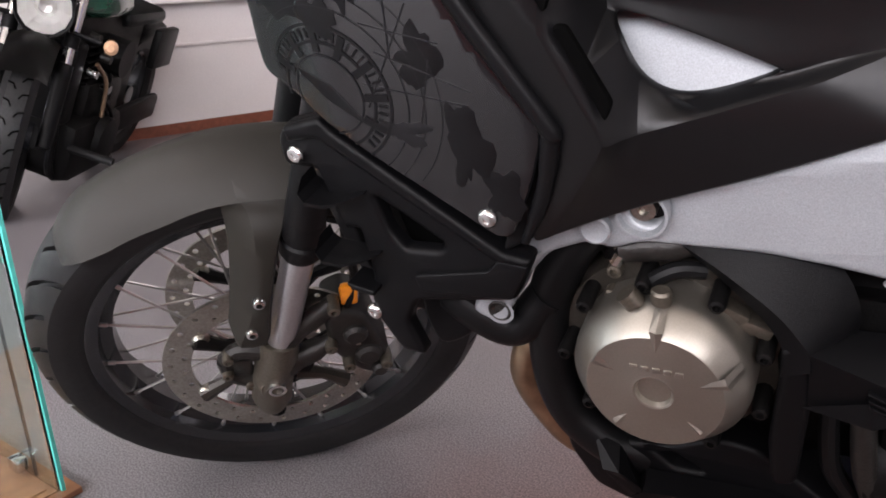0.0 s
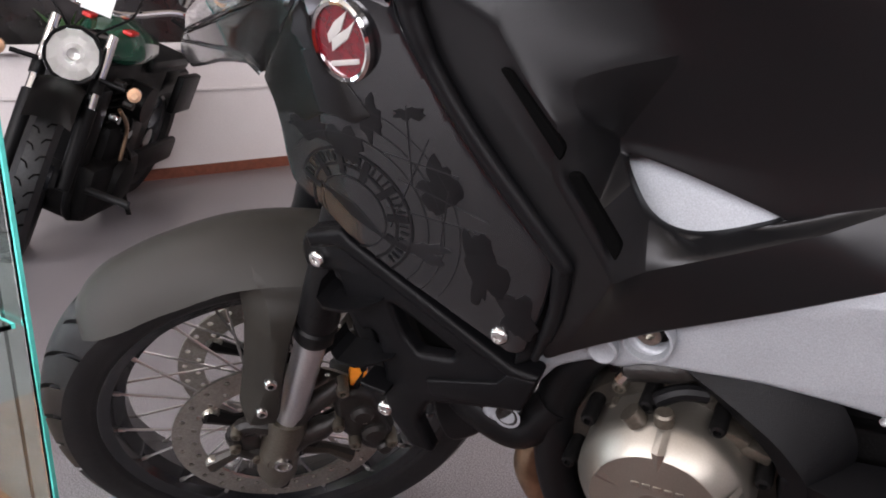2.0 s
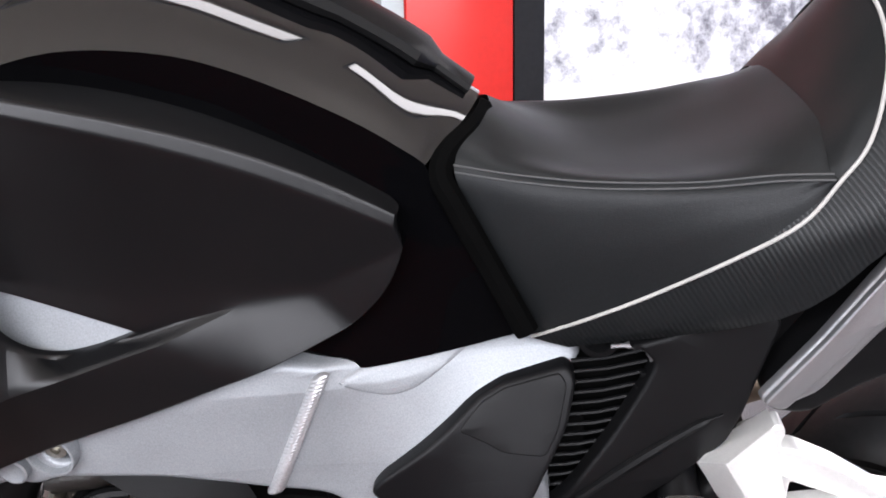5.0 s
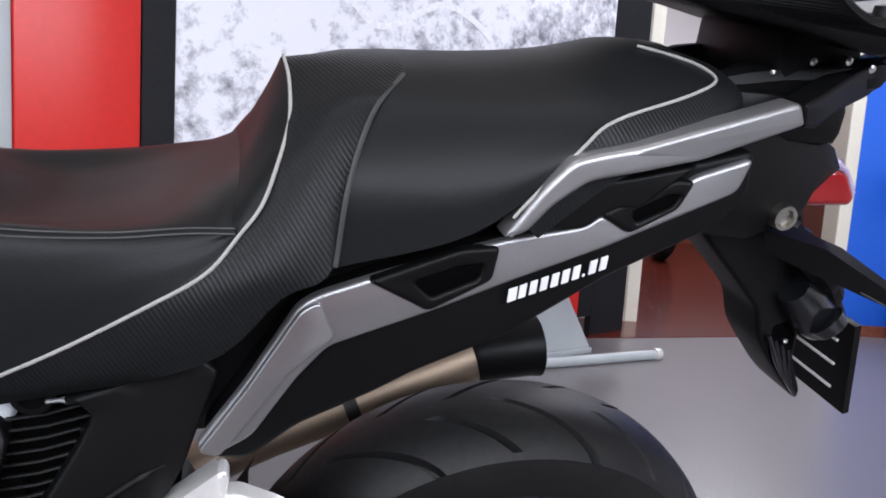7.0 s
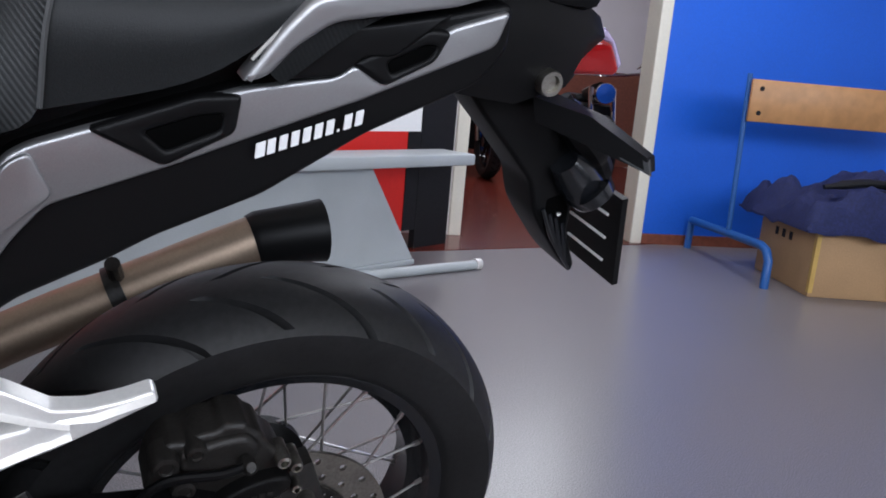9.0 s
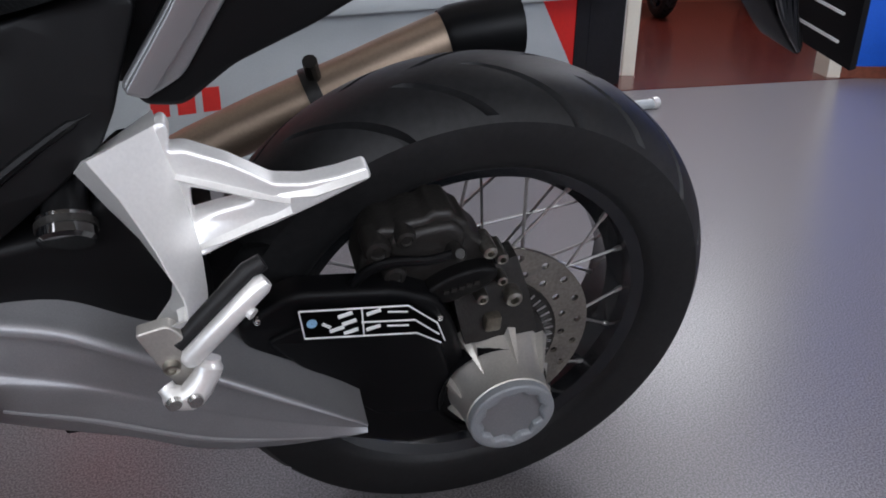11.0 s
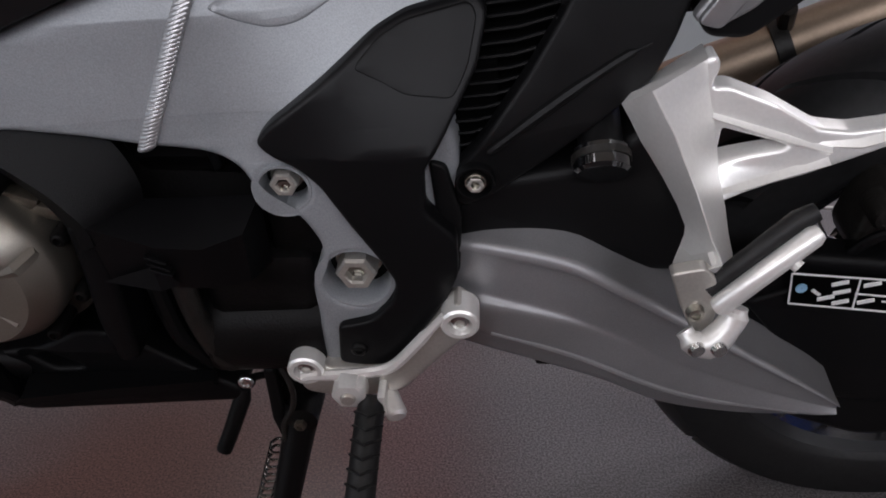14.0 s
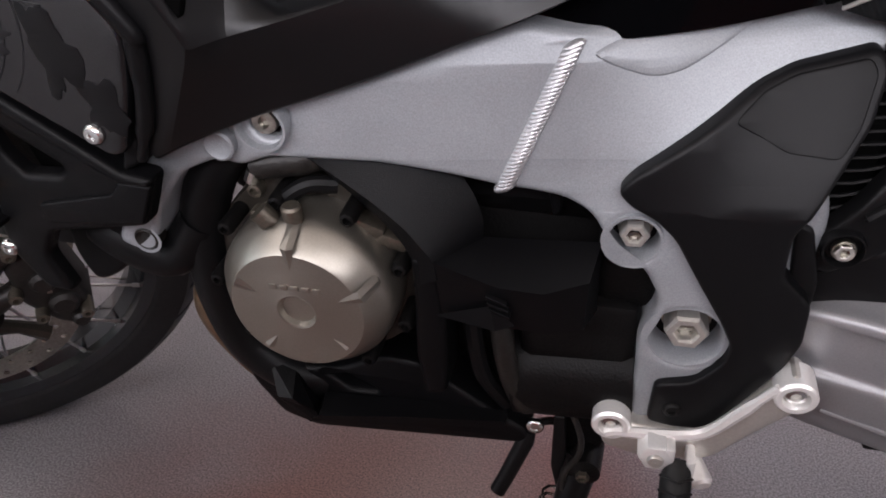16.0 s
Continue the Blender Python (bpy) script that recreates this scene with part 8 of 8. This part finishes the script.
lamp.location = (-0.06, 0, 0.765)
part("headlamp_lens", lathe([(0.0004, 0.020), (0.05, 0.016), (0.092, 0.006)], (0, 0, 0), 36, None, Matrix.Rotation(radians(-90), 3, "Z")), LENS, lamp, "clear headlamp glass")
part("reflector", lathe([(0.0004, -0.055), (0.02, -0.05), (0.022, -0.02), (0.035, -0.045), (0.06, -0.03), (0.09, 0.002)], (0, 0, 0), 12, None, Matrix.Rotation(radians(-90), 3, "Z")), BRIGHT, lamp, "faceted bright reflector", smooth=False)
for y in (-0.24, 0.24):
    stalk = part("indicator", tube([(-0.12, y * 0.45, 0.70), (-0.10, y * 0.85, 0.70)], 0.009, 8), MATT, other, "orange front indicator")
    part("indicator_lens", tube([(-0.13, y, 0.70), (-0.10, y, 0.70), (-0.075, y, 0.70), (-0.06, y, 0.70)], [0.016, 0.026, 0.026, 0.012], 14), PALEAMBER, stalk, "orange indicator lens")
part("handlebar", tube([(-0.38, -0.42, 0.96), (-0.33, -0.30, 1.0), (-0.28, -0.10, 0.92), (-0.28, 0.10, 0.92), (-0.33, 0.30, 1.0), (-0.38, 0.42, 0.96)], 0.013, 10, None, 5), CHROME, other, "chrome handlebar")
part("clutch_lever", tube([(-0.27, 0.28, 0.98), (-0.28, 0.44, 0.94)], 0.008, 8), MATT, other)
part("clutch_lever", tube([(-0.27, -0.28, 0.98), (-0.28, -0.44, 0.94)], 0.008, 8), MATT, other)
for y in (-0.18, 0.16):
    part("control_cable", tube([(-0.30, y, 0.99), (-0.16, y * 0.9, 0.94), (-0.14, y * 0.4, 0.86), (-0.22, y * 0.2, 0.80)], 0.005, 6, None, 6), MATT, other, "black control cable")
bm = smooth_loft([[(-0.32, 0, 0.84), (-0.32, 0.05, 0.82), (-0.32, 0.06, 0.76), (-0.32, 0, 0.72), (-0.32, -0.06, 0.76), (-0.32, -0.05, 0.82), (-0.32, 0, 0.84)],
                  [(-0.45, 0, 0.90), (-0.45, 0.11, 0.86), (-0.45, 0.13, 0.76), (-0.45, 0, 0.70), (-0.45, -0.13, 0.76), (-0.45, -0.11, 0.86), (-0.45, 0, 0.90)],
                  [(-0.70, 0, 0.86), (-0.70, 0.09, 0.82), (-0.70, 0.10, 0.74), (-0.70, 0, 0.70), (-0.70, -0.10, 0.74), (-0.70, -0.09, 0.82), (-0.70, 0, 0.86)]], 4)
tk = part("tank", bm, GREEN, other, "dark green fuel tank with a red flash")
for y in (-1, 1):
    part("tank_emblem", box((-0.54, y * 0.118 - 0.004, 0.79), (-0.42, y * 0.118 + 0.004, 0.815), None, 0.002), PAPER, tk, "white tank lettering block")
    part("tank_flash", box((-0.42, y * 0.085 - 0.02, 0.855), (-0.34, y * 0.085 + 0.02, 0.872), None, 0.006), REDPANEL, tk, "red tank flash")
part("seat", box((-1.15, -0.12, 0.68), (-0.68, 0.12, 0.75), None, 0.03), VINYL, other, "black seat")
eng = part("engine", box((-0.72, -0.15, 0.22), (-0.36, 0.15, 0.50), None, 0.04), ENGINE, other, "dark finned V-twin engine")
part("cylinder", box((-0.50, -0.07, 0.45), (-0.38, 0.07, 0.70), None, 0.02), ENGINE, eng)
part("cylinder", box((-0.66, -0.07, 0.45), (-0.54, 0.07, 0.70), None, 0.02), ENGINE, eng)
for k in range(7):
    part("cooling_fin", box((-0.54, -0.12, 0.48 + 0.03 * k), (-0.34, 0.12, 0.488 + 0.03 * k), None, 0.002), ENGINE, eng)
rng = random.Random(7)
for k in range(26):
    y = rng.choice((-1, 1)) * rng.uniform(0.12, 0.19)
    x, z = rng.uniform(-0.75, -0.25), rng.uniform(0.2, 0.68)
    r = rng.uniform(0.010, 0.03)
    part("engine_fitting", lathe(disc_cap([(r, y - 0.02), (r, y + 0.02)]), (x, 0, z), 10), rng.choice((CHROME, ENGINE, ENGINE, CALIPER, EXH)), eng)
for k in range(8):
    y = rng.choice((-1, 1)) * rng.uniform(0.10, 0.17)
    x, z = rng.uniform(-0.6, -0.25), rng.uniform(0.35, 0.7)
    part("pipe_run", tube([(x, y, z), (x - 0.1, y * 1.1, z - 0.08), (x - 0.12, y * 1.15, z - 0.22)], 0.009, 8, None, 4), rng.choice((MATT, EXH, ENGINE)), eng)
part("exhaust_pipe", tube([(-0.40, -0.10, 0.42), (-0.30, -0.14, 0.30), (-0.45, -0.17, 0.22), (-0.9, -0.20, 0.26), (-1.3, -0.22, 0.30)], [0.02, 0.022, 0.024, 0.045, 0.045], 14, None, 5), EXH, other, "dark exhaust pipe")
part("air_cleaner", tube([(-0.52, 0.10, 0.60), (-0.52, 0.20, 0.60)], 0.075, 24), MATT, other, "black round air cleaner")
part("belt_guard", box((-1.25, 0.12, 0.22), (-0.70, 0.16, 0.34), None, 0.02), MATT, other)
part("rear_mudguard", box((-1.33, -0.08, 0.58), (-0.95, 0.09, 0.66), None, 0.03), MATT, other, "black rear mudguard")
part("side_bag_bracket", box((-1.2, 0.14, 0.50), (-0.95, 0.18, 0.68), None, 0.01), MATT, other)
part("side_stand", tube([(-0.62, 0.16, 0.22), (-0.58, 0.30, 0.06), (-0.57, 0.34, 0.04), (-0.52, 0.35, 0.035)], 0.011, 8, None, 4), MATT, other, "black side stand")
part("price_card", placed(box((-0.055, -0.002, -0.05), (0.055, 0.002, 0.05)), Matrix.Translation((-0.20, 0.02, 0.955)) @ Matrix.Rotation(radians(90), 4, "Z") @ Matrix.Rotation(radians(12), 4, "X")), PAPER, other, "white price card")

part("crankcase", box((-0.74, -0.19, 0.10), (-0.24, 0.19, 0.36), None, 0.06), ENGINE, other, "dark lower crankcase")
for y in (-0.20, 0.20):
    part("case_cover", tube([(-0.50, y * 0.9, 0.26), (-0.50, y * 1.08, 0.26), (-0.50, y * 1.12, 0.26)], [0.10, 0.095, 0.07], 24), ENGINE, other, "round dark engine cover")
    part("foot_peg", tube([(-0.26, y * 0.8, 0.26), (-0.26, y * 1.7, 0.27)], 0.016, 10), RUBBER, other, "black rubber foot peg")
    part("downtube", tube([(-0.24, y * 0.35, 0.72), (-0.20, y * 0.55, 0.34), (-0.28, y * 0.6, 0.12), (-0.8, y * 0.6, 0.10)], 0.017, 10, None, 5), MATT, other, "black frame downtube")
part("horn", tube([(-0.20, -0.05, 0.42), (-0.17, -0.05, 0.42)], [0.045, 0.050], 20), CHROME, other, "small chrome horn")
part("body_core", box((-1.0, -0.085, 0.24), (-0.24, 0.085, 0.74), None, 0.04), ENGINE, other, "dark frame and engine core")
part("radiator_shroud", box((-0.30, -0.13, 0.34), (-0.20, 0.13, 0.66), None, 0.02), MATT, other, "black radiator shroud")
# the front end is steered towards the viewer
steer = Matrix.Translation((-0.15, 0, 0)) @ Matrix.Rotation(radians(20), 4, "Z") @ Matrix.Translation((0.15, 0, 0))
turned = set()
for ob in list(other.children):
    kind = ob.name.split(".")[0]
    if kind in ("fork_leg", "front_mudguard", "headlamp_shell", "indicator", "handlebar", "clutch_lever", "control_cable", "price_card") or (kind == "wheel" and "wheel" not in turned):
        ob.matrix_basis = steer @ ob.matrix_basis
        turned.add(kind)

# dark display band on the west wall with greenery behind
structure("window_1", box((-6, -0.03, 0.74), (2.2, -0.002, 2.2), None, 0, west), material("dark_window_glass", (0.016, 0.014, 0.014), 0.12, grain=0.4, grain_scale=8), "dark glazed window above the wall")
structure("window_sill", box((-6, -0.10, 0.70), (2.3, -0.002, 0.74), None, 0.006, west), WALLW, "painted window sill")
structure("trim", box((-6, -0.02, 0.475), (5.2, -0.002, 0.49), None, 0.003, west), WALLW, "thin wall rail")


def sprig(name, base, n, seed, label):
    rng2 = random.Random(seed)
    bm = bmesh.new()
    for k in range(n):
        d = Vector((rng2.uniform(-1, 1), rng2.uniform(-1, 1), rng2.uniform(0.2, 1.4))).normalized()
        p0 = Vector(base) + d * 0.03
        p1 = Vector(base) + d * rng2.uniform(0.10, 0.22)
        sd = d.cross(Vector((0, 0, 1))).normalized() * 0.016
        mid = (p0 + p1) / 2 + Vector((0, 0, 0.02))
        vs = [bm.verts.new(q) for q in (p0, mid + sd, p1, mid - sd)]
        bm.faces.new(vs)
    ob = part(name, bm, material("leaf_green", (0.05, 0.12, 0.04), 0.5, grain=0.3, grain_scale=60), None)
    return tagged(ob, label, "plant")


q = west @ Vector((-0.6, -0.06, 0.74))
sprig("potted_plant", q, 26, 3, "small green potted plant on the window sill")
q = west @ Vector((0.25, -0.06, 0.74))
sprig("potted_plant", q, 26, 5, "small green potted plant on the window sill")

# ---- the room behind the doorway ----
structure("wall_back_room", box((2.2, 6.1, 0), (9, 6.2, 1.05)), BASEB, "dark red-brown lower wall of the next room")
structure("wall_back_room_upper", box((2.2, 6.1, 1.05), (9, 6.2, 2.9)), WALLW, "white upper wall of the next room")
stored = thing("stored_motorcycle", "motorcycle parked in the next room, seen from the front", "motorcycle", Matrix.Translation((5.75, 4.45, 0)) @ Matrix.Rotation(radians(-115), 4, "Z"))
plain_wheel(0.0, 0.32, 0.12, stored)
plain_wheel(-1.3, 0.32, 0.15, stored)
for y in (-0.1, 0.1):
    part("fork_leg", tube([(0.0, y, 0.32), (-0.22, y, 0.86)], 0.025, 10), CHROME, stored, "chrome fork leg")
lm = part("headlamp", lathe([(0.0004, -0.12), (0.07, -0.08), (0.09, 0.0), (0.085, 0.012), (0.0004, 0.02)], (0, 0, 0), 28, None, Matrix.Rotation(radians(-90), 3, "Z")), CHROME, stored, "chrome headlamp")
lm.location = (-0.08, 0, 0.82)
part("tank", smooth_loft([[(-0.3, 0, 0.92), (-0.3, 0.1, 0.86), (-0.3, 0, 0.74), (-0.3, -0.1, 0.86), (-0.3, 0, 0.92)], [(-0.7, 0, 0.88), (-0.7, 0.08, 0.82), (-0.7, 0, 0.74), (-0.7, -0.08, 0.82), (-0.7, 0, 0.88)]], 4), CALIPER, stored, "dark fuel tank")
part("engine", box((-0.75, -0.16, 0.22), (-0.30, 0.16, 0.72), None, 0.05), ENGINE, stored, "dark engine")
part("handlebar", tube([(-0.30, -0.40, 1.02), (-0.24, -0.1, 0.98), (-0.24, 0.1, 0.98), (-0.30, 0.40, 1.02)], 0.013, 8, None, 4), CHROME, stored, "chrome handlebar")
for y in (-0.42, 0.42):
    part("mirror", tube([(-0.26, y * 0.7, 1.05), (-0.26, y, 1.16)], [0.005, 0.035], 10), CHROME, stored, "round chrome mirror")
part("seat", box((-1.2, -0.13, 0.72), (-0.7, 0.13, 0.80), None, 0.03), VINYL, stored, "black seat")
copy_thing(stored, Matrix.Translation((4.95, 5.0, 0)) @ Matrix.Rotation(radians(-105), 4, "Z"))

# ceiling light panels
for cx, cy, watts in PANELS:
    tray = thing("ceiling_light", "white rectangular ceiling light panel", "lamp", Matrix.Translation((cx, cy, 2.9)), "ceiling lights")
    bm = bmesh.new()
    for lo, hi in (((-0.63, -0.33, -0.03), (0.63, -0.30, -0.001)), ((-0.63, 0.30, -0.03), (0.63, 0.33, -0.001)), ((-0.63, -0.30, -0.03), (-0.60, 0.30, -0.001)), ((0.60, -0.30, -0.03), (0.63, 0.30, -0.001))):
        box(lo, hi, bm)
    part("light_frame", bm, GREYMET, tray, "grey metal light frame")
